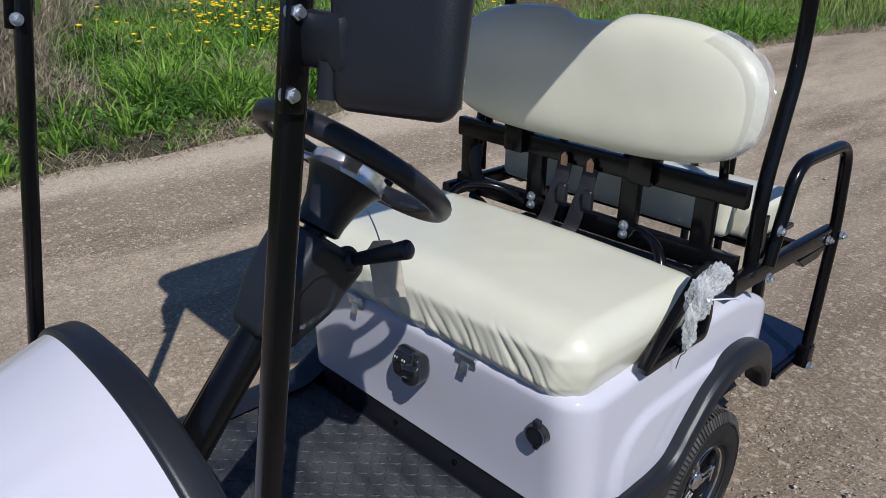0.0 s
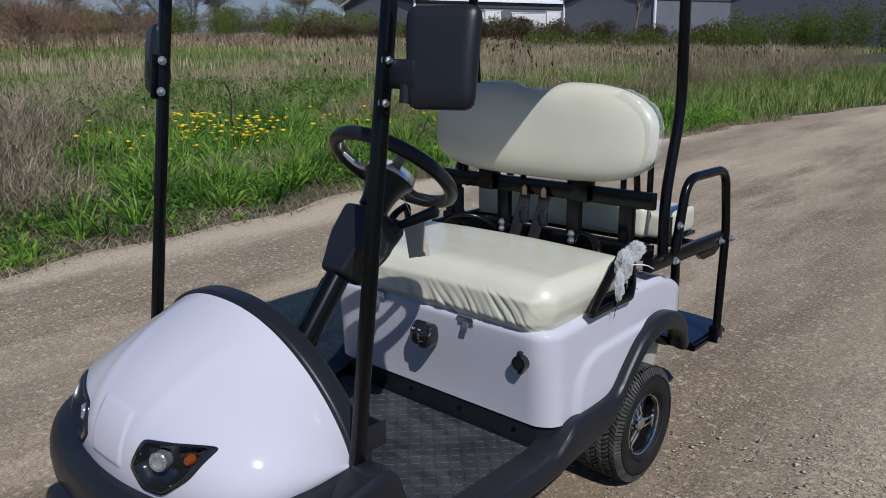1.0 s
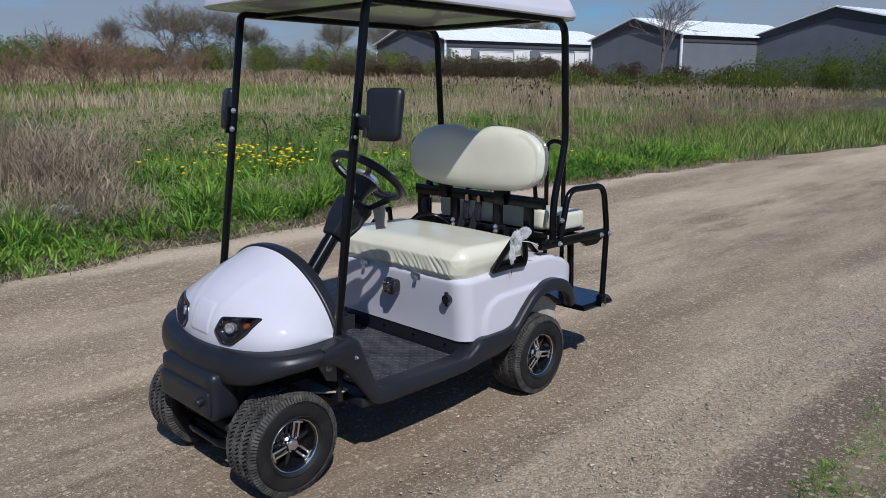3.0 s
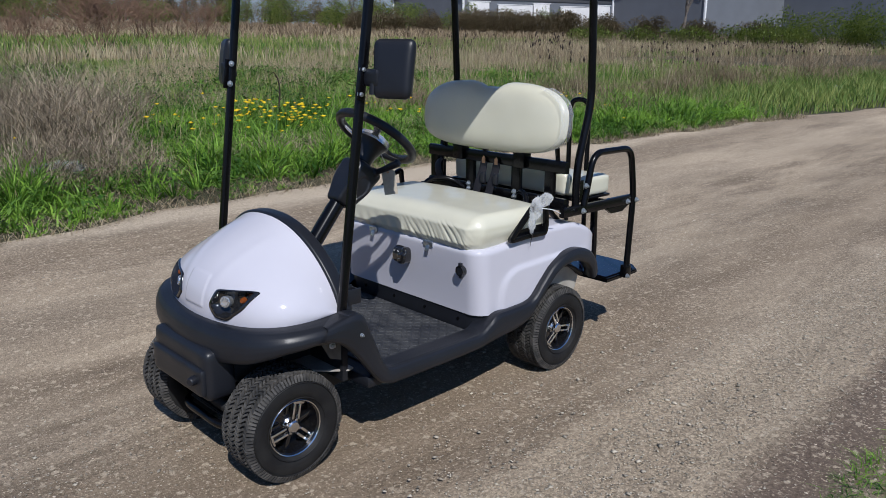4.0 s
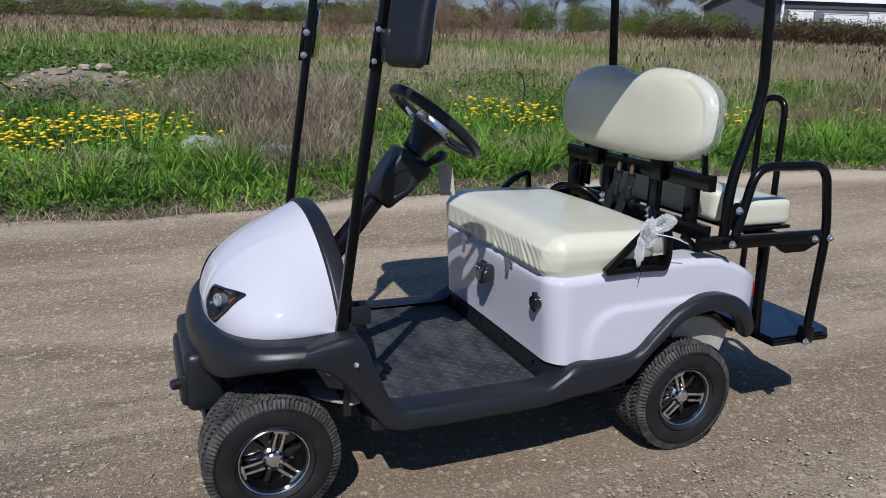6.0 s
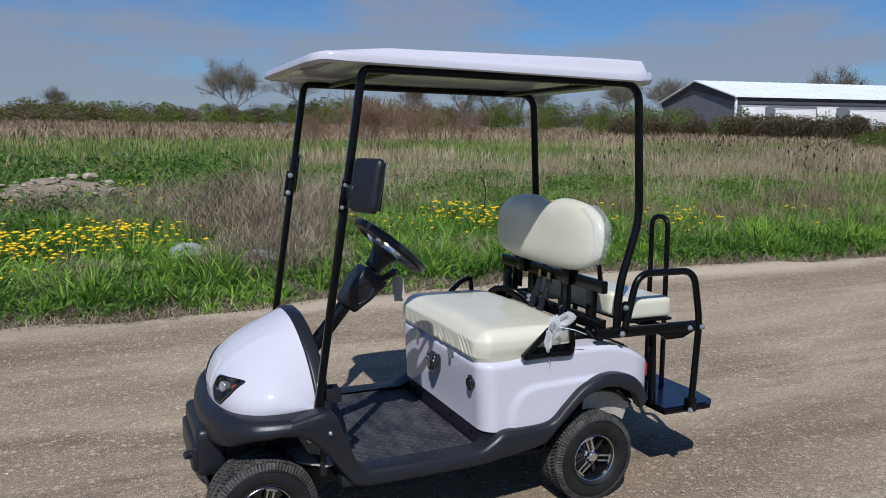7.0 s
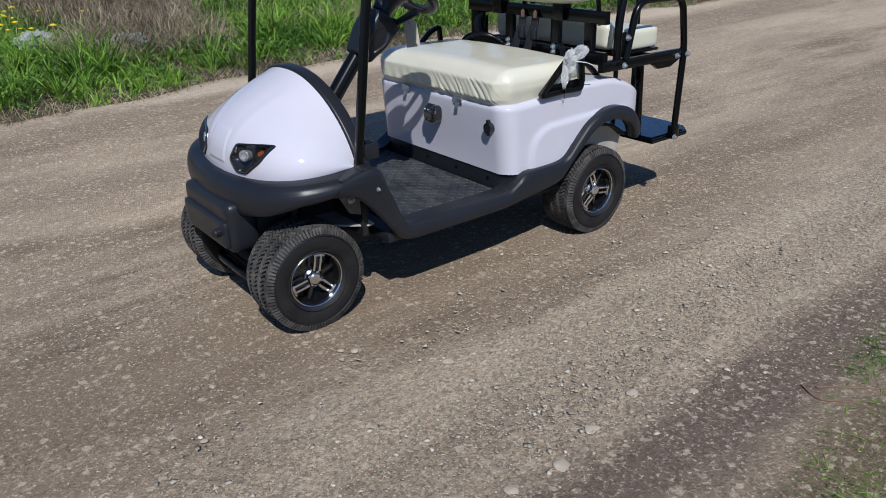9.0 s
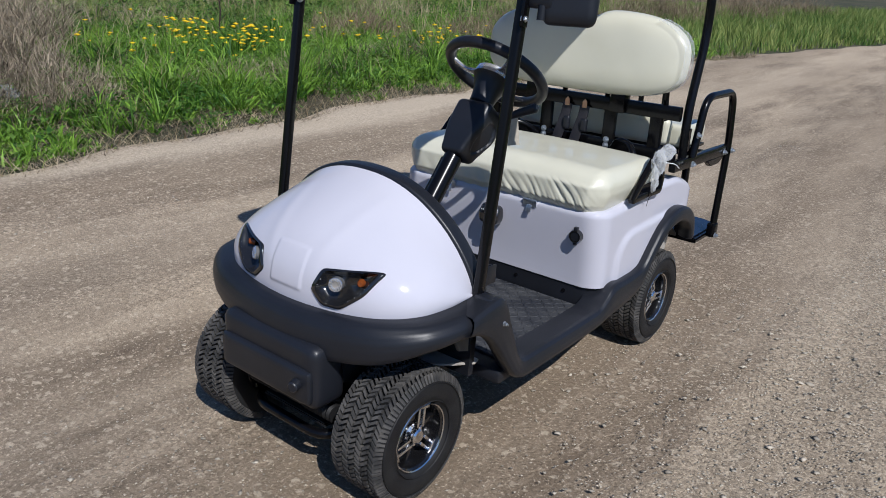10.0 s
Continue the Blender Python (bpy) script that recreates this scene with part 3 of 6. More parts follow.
def tub_top(x):
    return 0.780 + 0.037 * smooth01((-0.2 - x) / 0.4) - 0.115 * smooth01((-0.72 - x) / 0.42) ** 1.4


def tub_plan(s):
    """Point and outward way round the tub's plan; s in 0..1 from the back's middle round the left side."""
    pts = []
    hw, r = BW, BR
    rr = 0.16
    segs = [("l", (BX1, 0), (BX1, hw - rr)), ("a", (BX1 + rr, hw - rr), rr, 180, 90), ("l", (BX1 + rr, hw), (BX0 - r, hw)),
            ("a", (BX0 - r, hw - r), r, 90, 0), ("l", (BX0, hw - r), (BX0, -hw + r)), ("a", (BX0 - r, -hw + r), r, 0, -90),
            ("l", (BX0 - r, -hw), (BX1 + rr, -hw)), ("a", (BX1 + rr, -hw + rr), rr, -90, -180), ("l", (BX1, -hw + rr), (BX1, 0))]
    lens = [math.dist(g[1], g[2]) if g[0] == "l" else abs(math.radians(g[4] - g[3])) * g[2] for g in segs]
    t = s * sum(lens)
    for g, L in zip(segs, lens):
        if t <= L + 1e-9:
            break
        t -= L
    k = min(1.0, t / L)
    if g[0] == "l":
        a, b = Vector(g[1]), Vector(g[2])
        d = (b - a).normalized()
        return a.lerp(b, k), Vector((-d.y, d.x))
    a = math.radians(g[3] + (g[4] - g[3]) * k)
    w = Vector((math.cos(a), math.sin(a)))
    return Vector(g[1]) + w * g[2], w


def tub():
    def f(u, v):
        p, w = tub_plan(u % 1.0)
        side = smooth01((abs(w.y) - 0.25) / 0.5)
        lo = 0.462 + (arch_z(p.x) - 0.462) * side
        if p.x < -0.95 and side < 1:
            lo = 0.540 + (lo - 0.540) * side
        hi = tub_top(p.x)
        r = 0.030
        if v < 0.70:
            k = v / 0.70
            z, inset = lo + (hi - r - lo) * k, 0.0
        elif v < 0.90:
            a = math.radians(90 * (v - 0.70) / 0.20)
            z, inset = hi - r + r * math.sin(a), r * (1 - math.cos(a))
        else:
            z, inset = hi + 0.002 * (v - 0.9) / 0.1, r + 0.10 * (v - 0.90) / 0.10
        lean = 0.022 * smooth01((0.80 - z) / 0.36) if w.x > 0 else 0
        # the raised panel round the rear wheel
        rx_, rz_ = max(0.0, (p.x + 0.42) / 0.175), max(0.0, (z - 0.50) / 0.172)
        over = (rx_ ** 2.4 + rz_ ** 2.4) ** (1 / 2.4) if p.x > -0.42 else rz_ - 0.06 * min(1.0, (-0.42 - p.x) / 0.3)
        bulge = 0.012 * smooth01((1.0 - over) / 0.14) * side * smooth01((p.x + 0.98) / 0.25)
        q = p - w * (inset - bulge)
        return (q.x - lean * max(0, w.x), q.y, z)
    return grid_mesh(f, 220, 40, wrap=True)


body = part("rear_body", tub(), M_WHITE, cart, "glossy white moulded rear body")
bm = slab([(BX0 - 0.13, -0.38), (BX0 - 0.13, 0.38), (-0.98, 0.38), (-0.98, -0.38)], 0.70, 0.77, "z", 0.01)
part("battery_tray", bm, M_DARK, cart)

# Black sill, wheel-arch flare and rocker on each side
for sy in (1, -1):
    edge = spline([(p[0], 0, p[1]) for p in FLARE], 181)
    inner = spline([(p[2], 0, p[3]) for p in FLARE], 181)

    def flare(u, v):
        k = min(179, int(u * 180))
        a, b = edge[k].lerp(edge[k + 1], u * 180 - k), inner[k].lerp(inner[k + 1], u * 180 - k)
        sect = ((-0.075, 0.06), (-0.03, 0.012), (-0.004, 0.002), (0.010, -0.002), (0.022, 0.03), (0.032, 0.16), (0.038, 0.45), (0.040, 0.75), (0.036, 0.93), (0.024, 1.0), (0.008, 1.0), (-0.008, 0.96), (-0.03, 0.85))
        q = v * (len(sect) - 1)
        i = min(len(sect) - 2, int(q))
        o, m_ = (sect[i][j] + (sect[i + 1][j] - sect[i][j]) * (q - i) for j in (0, 1))
        p = a.lerp(b, m_)
        turn = max(0.0, -0.925 - p.x)
        y = BW - (0.16 - math.sqrt(max(0.0, 0.16 ** 2 - min(turn, 0.155) ** 2))) * 0.8
        return (p.x, (y + o + 0.015) * sy, p.z)
    part("sill_and_flare", grid_mesh(flare, 240, 48), M_PLASTIC, cart, "matte black cowl, sill and wheel-arch flare in one", smooth=60)
    # inner arch and splash panel
    part("wheel_box", slab([(-0.50, 0.33), (-1.01, 0.33), (-1.01, 0.64), (-0.50, 0.64)], 0.225 * sy, 0.240 * sy, "y"), M_DARK, cart)
    arc = [(ARCH_X + 0.30 * math.cos(a), 0, 0.255 + 0.33 * math.sin(a)) for a in np.linspace(0.25, math.pi - 0.85, 20)]
    part("wheel_arch_liner", sweep([Vector((p[0], 0.33 * sy, p[2])) for p in arc], rounded_rect(0.30, 0.012, 0.004, 2), up=(0, 0, 1)), M_DARK, cart)
    part("splash_panel", slab([(-0.690, 0.480), (-0.780, 0.470), (-0.880, 0.435), (-0.930, 0.400), (-0.965, 0.500), (-0.900, 0.560), (-0.690, 0.570)], 0.425 * sy, 0.437 * sy, "y", 0.002), M_GALV, cart, "dusty beige inner splash panel")

# Black kick band along the foot of the tub
kick = [(-0.132, 0.40), (-0.140, 0.445), (-0.162, 0.478), (-0.20, 0.492), (-0.26, 0.492)]
part("kick_panel", slab(kick + [(x, -y) for x, y in kick[::-1]], 0.372, 0.476, "z", 0.004), M_PLASTIC, cart)
for y in (-0.33, -0.1, 0.13, 0.36):
    part("screw", cyl((-0.134, y, 0.425), (-0.128, y, 0.425), 0.008, 10), M_STEEL, cart)

# Floor with a tread-plate mat
part("floor_pan", box((0.17, 0, 0.352), (0.72, 1.03, 0.05), 0.012), M_PLASTIC, cart)
part("underbody", slab([(0.42, -0.47), (0.42, 0.47), (-0.50, 0.47), (-0.57, 0.22), (-1.02, 0.22), (-1.02, -0.22), (-0.57, -0.22), (-0.50, -0.47)], 0.318, 0.334, "z", 0.004), M_DARK, cart)


def floor_mat():
    bm = bmesh.new()
    add_box(bm, (0.17, 0, 0.382), (0.58, 0.95, 0.010), 0.003)
    vs, fs = [], []
    k = 0
    for i in range(20):
        for j in range(33):
            x, y = -0.105 + i * 0.0288, -0.46 + j * 0.0287
            a = radians(45 if (i + j) % 2 else -45)
            c, s = math.cos(a), math.sin(a)
            for dx, dy, dz in ((-0.0145, 0, 0), (0, -0.0046, 0), (0.0145, 0, 0), (0, 0.0046, 0), (-0.007, 0, 0.0038), (0.007, 0, 0.0038)):
                vs.append((x + dx * c - dy * s, y + dx * s + dy * c, 0.3872 + dz * 0.6))
            fs += [(k, k + 1, k + 5, k + 4), (k + 1, k + 2, k + 5), (k + 2, k + 3, k + 4, k + 5), (k + 3, k, k + 4)]
            k += 6
    vv = [bm.verts.new(v) for v in vs]
    for f in fs:
        bm.faces.new([vv[i] for i in f])
    return bm


part("floor_mat", floor_mat(), M_MAT, cart, "black rubber floor mat with diamond tread", smooth=20)

# Front hood
NOSE = [(0.615, 0.455, 0.662), (0.73, 0.455, 0.656), (0.84, 0.425, 0.650), (0.918, 0.345, 0.642), (0.960, 0.225, 0.633), (0.980, 0.10, 0.629)]
base_line = spline([*NOSE, (0.985, 0, 0.628), *[(x, -y, z) for x, y, z in NOSE[::-1]]], 121)


def dash_arch(u):
    """The hood's rear rim: u from -1 (left) to 1 (right)."""
    a = abs(u)
    y = 0.452 * math.sin(math.pi / 2 * min(1, a ** 0.96)) ** 0.92
    z = 0.662 + 0.322 * max(0.0, 1 - (y / 0.452) ** 2.25) ** 0.72
    x = 0.615 + 0.03 * (1 - (y / 0.452) ** 2)
    return Vector((x, -y if u > 0 else y, z))


def hood_point(u, v):
    """u across from left to right, v from the rear rim to the nose."""
    a = dash_arch(u)
    b = base_line[min(120, max(0, round((u + 1) / 2 * 120)))]
    k = (u + 1) / 2 * 120
    i = min(119, int(k))
    b = base_line[i].lerp(base_line[i + 1], k - i)
    w = 1 - abs(u) ** 2
    c1 = a.lerp(b, 0.50) + Vector((0.03, 0, 0.062 * w + 0.02))
    c2 = Vector((b.x + 0.012 * w, b.y * 1.03, b.z + (a.z - b.z) * 0.52))
    p = (1 - v) ** 3 * a + 3 * v * (1 - v) ** 2 * c1 + 3 * v * v * (1 - v) * c2 + v ** 3 * b
    # two soft creases running back from the nose panel, and the panel itself
    cy = 0.075 + 0.10 * (1 - v)
    crease = 0.003 * math.exp(-((abs(p.y) - cy) / 0.030) ** 2) * smooth01((0.95 - v) / 0.2) * smooth01(v / 0.3)
    plate = 0.004 * smooth01((0.072 - abs(p.y)) / 0.006) * smooth01((v - 0.62) / 0.02) * smooth01((0.93 - v) / 0.02)
    return p + Vector((0.45 * crease + plate, 0, 0.9 * crease))


LAMP = [(0.970, 0.118, 0.690), (0.960, 0.146, 0.757), (0.930, 0.228, 0.764), (0.882, 0.322, 0.772), (0.920, 0.283, 0.700), (0.952, 0.218, 0.653), (0.968, 0.160, 0.652)]


LAMP_RING = []
for a, b in zip(LAMP, LAMP[1:] + LAMP[:1]):
    LAMP_RING += [Vector(a).lerp(Vector(b), i / 8) for i in range(8)]
for _ in range(2):
    LAMP_RING = [(LAMP_RING[i - 1] + 2 * LAMP_RING[i] + LAMP_RING[(i + 1) % 56]) / 4 for i in range(56)]
LAMP_MID = sum(LAMP_RING, Vector()) / 56
LAMP_CUT = [tuple(LAMP_MID + (p - LAMP_MID) * 0.93) for p in LAMP_RING]


def inside(y, z, poly):
    hit = False
    for (x1, y1, z1), (x2, y2, z2) in zip(poly, poly[1:] + poly[:1]):
        if (z1 > z) != (z2 > z) and y < (y2 - y1) * (z - z1) / (z2 - z1) + y1:
            hit = not hit
    return hit


hb = grid_mesh(lambda a, b: hood_point(2 * a - 1, b), 220, 90)
hb.normal_update()
HOOD_SKIN = BVHTree.FromBMesh(hb)
gone = []
for fc in hb.faces:
    q = fc.calc_center_median()
    if q.x > 0.80 and inside(abs(q.y), q.z, LAMP_CUT):
        gone.append(fc)
bmesh.ops.delete(hb, geom=gone, context="FACES")
hood = part("hood", hb, M_WHITE, cart, "glossy white moulded front hood", smooth=50)

# Dash rim: black band behind the hood, with the bulkhead below it
rim = [dash_arch(u) + Vector((-0.026, 0, -0.004)) for u in np.linspace(-1, 1, 61)]
part("dash_rim", sweep(rim, lambda t: rounded_rect(0.060, 0.026, 0.011, 4), up=(0.02, 0, 1)), M_PLASTIC, cart, "matte black dash rim")
o = [(p.y, p.z - 0.02) for p in (dash_arch(u) for u in np.linspace(-0.985, 0.985, 41))]
part("bulkhead", slab(o + [(-0.44, 0.36), (0.44, 0.36)], 0.575, 0.60, "x"), M_PLASTIC, cart)

# Front bumper: a thick black roll round the nose, continuing over the wheels
fender_line = spline([(0.575, 0.455, 0.655), *NOSE, (0.985, 0, 0.628), *[(x, -y, z) for x, y, z in NOSE[::-1]], (0.575, -0.455, 0.655)], 161)
SECT = [(-0.20, 0.03), (0.0, 0.02), (0.30, 0.00), (0.62, -0.07), (0.84, -0.22), (0.96, -0.42), (1.0, -0.62), (0.97, -0.82), (0.86, -0.96), (0.70, -1.0), (0.52, -0.97), (0.40, -0.82), (0.30, -0.55)]


def fender(u, v):
    k = u * 160
    i = min(159, int(k))
    b = fender_line[i].lerp(fender_line[i + 1], k - i)
    d = fender_line[min(160, i + 3)] - fender_line[max(0, i - 3)]
    out_ = Vector((-d.y, d.x, 0)).normalized()
    w_ = float(np.interp(b.x, [0.60, 0.84, 0.92, 0.985], [0.095, 0.088, 0.070, 0.058]))
    h_ = float(np.interp(b.x, [0.575, 0.63, 0.70, 0.76, 0.84, 0.915, 0.985], [0.150, 0.112, 0.078, 0.070, 0.082, 0.122, 0.146]))
    q = v * (len(SECT) - 1)
    j = min(len(SECT) - 2, int(q))
    o_ = SECT[j][0] + (SECT[j + 1][0] - SECT[j][0]) * (q - j)
    z_ = SECT[j][1] + (SECT[j + 1][1] - SECT[j][1]) * (q - j)
    return b + out_ * (o_ * w_) + Vector((0, 0, z_ * h_))


part("front_bumper", grid_mesh(fender, 160, 36), M_PLASTIC, cart, "matte black rounded front bumper and fenders", smooth=75)

# Side cowls that run from the fender down to the floor
for sy in (1, -1):
    part("cowl_cap", box((0.612, 0.500 * sy, 0.640), (0.060, 0.070, 0.075), 0.014, Matrix.Rotation(radians(-7), 4, "Y")), M_PLASTIC, cart)
    bolt((0.590, 0.556 * sy, 0.590), (0, sy, 0), 0.006)
    # inner front wheel house
    part("wheel_house", slab([(0.55, 0.36), (0.60, 0.60), (0.98, 0.56), (0.98, 0.40), (0.80, 0.36)], 0.20 * sy, 0.215 * sy, "y"), M_DARK, cart)
    part("fender_bracket", slab([(0.700, 0.560), (0.605, 0.560), (0.570, 0.480), (0.600, 0.452), (0.650, 0.470)], 0.425 * sy, 0.435 * sy, "y", 0.002), M_DUSTY, cart, "dusty steel fender bracket")
    bolt((0.641, 0.435 * sy, 0.525), (0, sy, 0), 0.010)
    part("inner_splash_panel", slab([(0.700, 0.20 * sy), (0.700, 0.33 * sy), (0.650, 0.385 * sy), (0.575, 0.448 * sy), (0.545, 0.44 * sy), (0.540, 0.20 * sy)], 0.398, 0.406, "z", 0.002), M_GALV, cart, "dusty beige inner splash panel")
    part("spring_bracket", slab([(0.535, 0.400), (0.600, 0.400), (0.590, 0.452), (0.566, 0.470), (0.540, 0.455)], 0.236 * sy, 0.246 * sy, "y", 0.002), M_DUSTY, cart)
    bolt((0.566, 0.250 * sy, 0.436), (0, sy, 0), 0.010)

# Nose cover under the bumper, with its bolt and the lower guard tube
part("nose_cover", rbox((1.000, 0, 0.44), (0.13, 0.45, 0.21), 0.03, (8, 16, 10)), M_PLASTIC, cart, "matte black front cover box")
part("nose_lid", rbox((1.064, 0, 0.415), (0.035, 0.42, 0.115), 0.016, (6, 16, 8)), M_PLASTIC, cart)
part("knob", cyl((1.070, 0.160, 0.425), (1.108, 0.172, 0.425), 0.020, 20, 0.017, 0.004), M_PLASTIC, cart)
part("guard_tube", tube(fillet([(0.70, -0.21, 0.245), (0.82, -0.21, 0.205), (0.985, -0.18, 0.190), (0.985, 0.18, 0.190), (0.82, 0.21, 0.205), (0.70, 0.21, 0.245)], 0.085), 0.017), M_STEEL, cart, "black lower guard tube")
part("skid_plate", slab([(0.74, -0.17), (0.96, -0.15), (0.96, 0.15), (0.74, 0.17)], 0.205, 0.220, "z", 0.004), M_DARK, cart)

# Chassis, axles, springs
part("chassis", box((-0.1, 0, 0.275), (1.75, 0.46, 0.085), 0.01), M_DARK, cart)
part("rear_axle", cyl((-0.715, -0.40, 0.25), (-0.715, 0.40, 0.25), 0.035, 16), M_DARK, cart)
part("front_axle", cyl((0.825, -0.30, 0.225), (0.825, 0.30, 0.225), 0.022, 12), M_DARK, cart)
for sy in (1, -1):
    hx = [(0.80 + 0.034 * math.cos(a), 0.255 * sy + 0.034 * math.sin(a), 0.27 + 0.20 * a / (2 * math.pi * 7)) for a in np.linspace(0, 2 * math.pi * 7, 100)]
    part("coil_spring", tube(hx, 0.007, 6), M_DARK, cart)
    part("damper", cyl((0.80, 0.255 * sy, 0.24), (0.80, 0.255 * sy, 0.52), 0.014, 12), M_DARK, cart)
    n = 16
    part("steering_boot", lathe([(0.023 + 0.007 * (i % 2), i * 0.009) for i in range(n)] + [(0.004, (n - 1) * 0.009), (0.004, 0)], 14), M_RUBBER, cart,
         m=Matrix.Translation((0.955, 0.065 * sy, 0.275)) @ (Matrix.Identity(4) if sy > 0 else Matrix.Rotation(math.pi, 4, "Z")))
    part("tie_rod", cyl((0.955, 0.19 * sy, 0.275), (0.93, 0.33 * sy, 0.265), 0.009, 10), M_DARK, cart)


part("steering_rack", cyl((0.955, -0.07, 0.275), (0.955, 0.07, 0.275), 0.026, 14), M_DARK, cart)


# Wheels
def tyre_mesh():
    R, W = 0.226, 0.205
    half = [(0.115, 0.080), (0.122, 0.092), (0.150, 0.1025), (0.180, 0.1025), (0.203, 0.094), (0.2100, 0.082), (0.2110, 0.04), (0.2110, 0)]
    prof = half + [(r, -y) for r, y in half[-2::-1]]
    bm = lathe(prof, 72)
    for r in (0.130, 0.190):
        lathe([(r - 0.002, 0.1015), (r, 0.1042), (r + 0.002, 0.1015)], 72, False, bm)
    return bm


def tread_mesh():
    """Rows of staggered zigzag blocks and shoulder lugs."""
    R = 0.226
    bm = bmesh.new()
    rnd = random.Random(5)
    N = 76
    rows = (-0.078, -0.052, -0.026, 0.0, 0.026, 0.052, 0.078)
    for row, yc in enumerate(rows):
        for i in range(N):
            ww = 0.0225
            a0 = 2 * math.pi * (i + 0.22 * (row % 2)) / N + rnd.uniform(-0.006, 0.006)
            da = 2 * math.pi / N * rnd.uniform(0.31, 0.36)
            drop = 0.0035 if abs(yc) > 0.06 else 0.0
            skew = 0.62 if row % 2 else -0.62
            q = []
            for r, sh in ((0.208 - drop, 1.0), (R - drop - rnd.uniform(0, 0.0012), 0.86)):
                for sa, ty in ((-1, -1), (1, -1), (1, 1), (-1, 1)):
                    a = a0 + da * sa * sh + skew * (ty * ww / 2) / R
                    y = yc + ty * ww / 2 * sh
                    q.append(bm.verts.new((r * math.cos(a), y, r * math.sin(a))))
            for f in ((4, 5, 6, 7), (0, 1, 5, 4), (1, 2, 6, 5), (2, 3, 7, 6), (3, 0, 4, 7)):
                bm.faces.new([q[k] for k in f])
    M2 = 92
    for i in range(M2):
        for sgn in (1, -1):
            a0 = 2 * math.pi * i / M2
            da = 2 * math.pi / M2 * 0.30
            q = []
            for r0, y0 in ((0.2215, 0.087), (0.196, 0.1005)):
                for dn in (0.0, -0.006):
                    for s_ in (-1, 1):
                        q.append(bm.verts.new(((r0 + dn) * math.cos(a0 + s_ * da), sgn * (y0 + dn + 0.0015), (r0 + dn) * math.sin(a0 + s_ * da))))
            for f in ((0, 1, 5, 4), (0, 4, 6, 2), (1, 3, 7, 5), (0, 2, 3, 1), (4, 5, 7, 6)):
                bm.faces.new([q[k] for k in f])
    return bm


def wheel(parent, at, flip, turn=0.0, spin=0.0):
    w = new("wheel")
    w.parent = parent
    w.matrix_basis = Matrix.Translation(at) @ Matrix.Rotation(turn + (math.pi if flip else 0), 4, "Z") @ Matrix.Rotation(spin, 4, "Y")
    return w


def rim_parts(w):
    """Gloss black dish, machined lip, three paired spokes, centre cap and nuts; the face is at +y."""
    part("tyre", WHEEL["tyre"], M_RUBBER, w, "black turf tyre with a smooth sidewall")
    tagged(part("tread", WHEEL["tread"], M_TREAD, w), kind="stuff")
    part("rim_barrel", WHEEL["barrel"], M_RIM, w)
    part("rim_lip", WHEEL["lip"], M_CHROME, w, "bright machined rim lip")
    for k in range(3):
        part("spoke", WHEEL["spoke"], M_CHROME, w, m=Matrix.Rotation(2 * math.pi * k / 3, 4, "Y"))
        part("spoke_pocket", WHEEL["pocket"], M_RIM, w, m=Matrix.Rotation(2 * math.pi * (k + 0.5) / 3, 4, "Y"))
    part("centre_cap", WHEEL["cap"], M_CHROME, w)
    for k in range(4):
        part("wheel_nut", WHEEL["nut"], M_CHROME, w, m=Matrix.Rotation(2 * math.pi * (k + 0.5) / 4, 4, "Y"))


def as_mesh(bm, name, smooth=35):
    bmesh.ops.recalc_face_normals(bm, faces=bm.faces)
    me = bpy.data.meshes.new(name)
    bm.to_mesh(me)
    bm.free()
    return finish(me, smooth)


WHEEL = {
    "tyre": as_mesh(tyre_mesh(), "tyre", 40),
    "tread": as_mesh(tread_mesh(), "tread", 40),
    "barrel": as_mesh(lathe([(0.118, 0.080), (0.112, 0.086), (0.106, 0.080), (0.100, 0.045), (0.094, 0.030), (0.030, 0.040), (0.002, 0.040), (0.002, -0.06), (0.100, -0.06), (0.114, -0.082), (0.118, -0.08)], 56), "rim_barrel"),
    "lip": as_mesh(lathe([(0.1165, 0.0835), (0.1180, 0.0885), (0.1150, 0.0910), (0.1115, 0.0885), (0.1115, 0.084)], 72), "rim_lip"),
    "cap": as_mesh(lathe([(0.0005, 0.082), (0.020, 0.081), (0.026, 0.076), (0.028, 0.060), (0.036, 0.052), (0.036, 0.040), (0.0005, 0.040)], 32, False), "centre_cap"),
    "nut": as_mesh(cyl((0.028, 0.050, 0), (0.028, 0.074, 0), 0.0075, 6, bevel=0.002), "wheel_nut", 25),
}
bm = bmesh.new()
for dz in (-0.013, 0.013):
    add_box(bm, (0.071, 0.066, dz), (0.080, 0.016, 0.011), 0.003, Matrix.Rotation(radians(-7), 4, "Z"))
add_box(bm, (0.102, 0.072, 0), (0.014, 0.014, 0.052), 0.003)
WHEEL["spoke"] = as_mesh(bm, "spoke")
bm = bmesh.new()
add_box(bm, (0.070, 0.050, 0), (0.062, 0.014, 0.020), 0.004)
WHEEL["pocket"] = as_mesh(bm, "spoke_pocket")

for x, y, turn, spin in ((0.828, 0.358, 0.0, 0.24), (-0.755, 0.441, 0.0, 0.80)):
    for sy in (1, -1):
        w = wheel(cart, (x, y * sy, 0.2235), sy < 0, turn, spin if sy > 0 else 1.9)
        rim_parts(w)

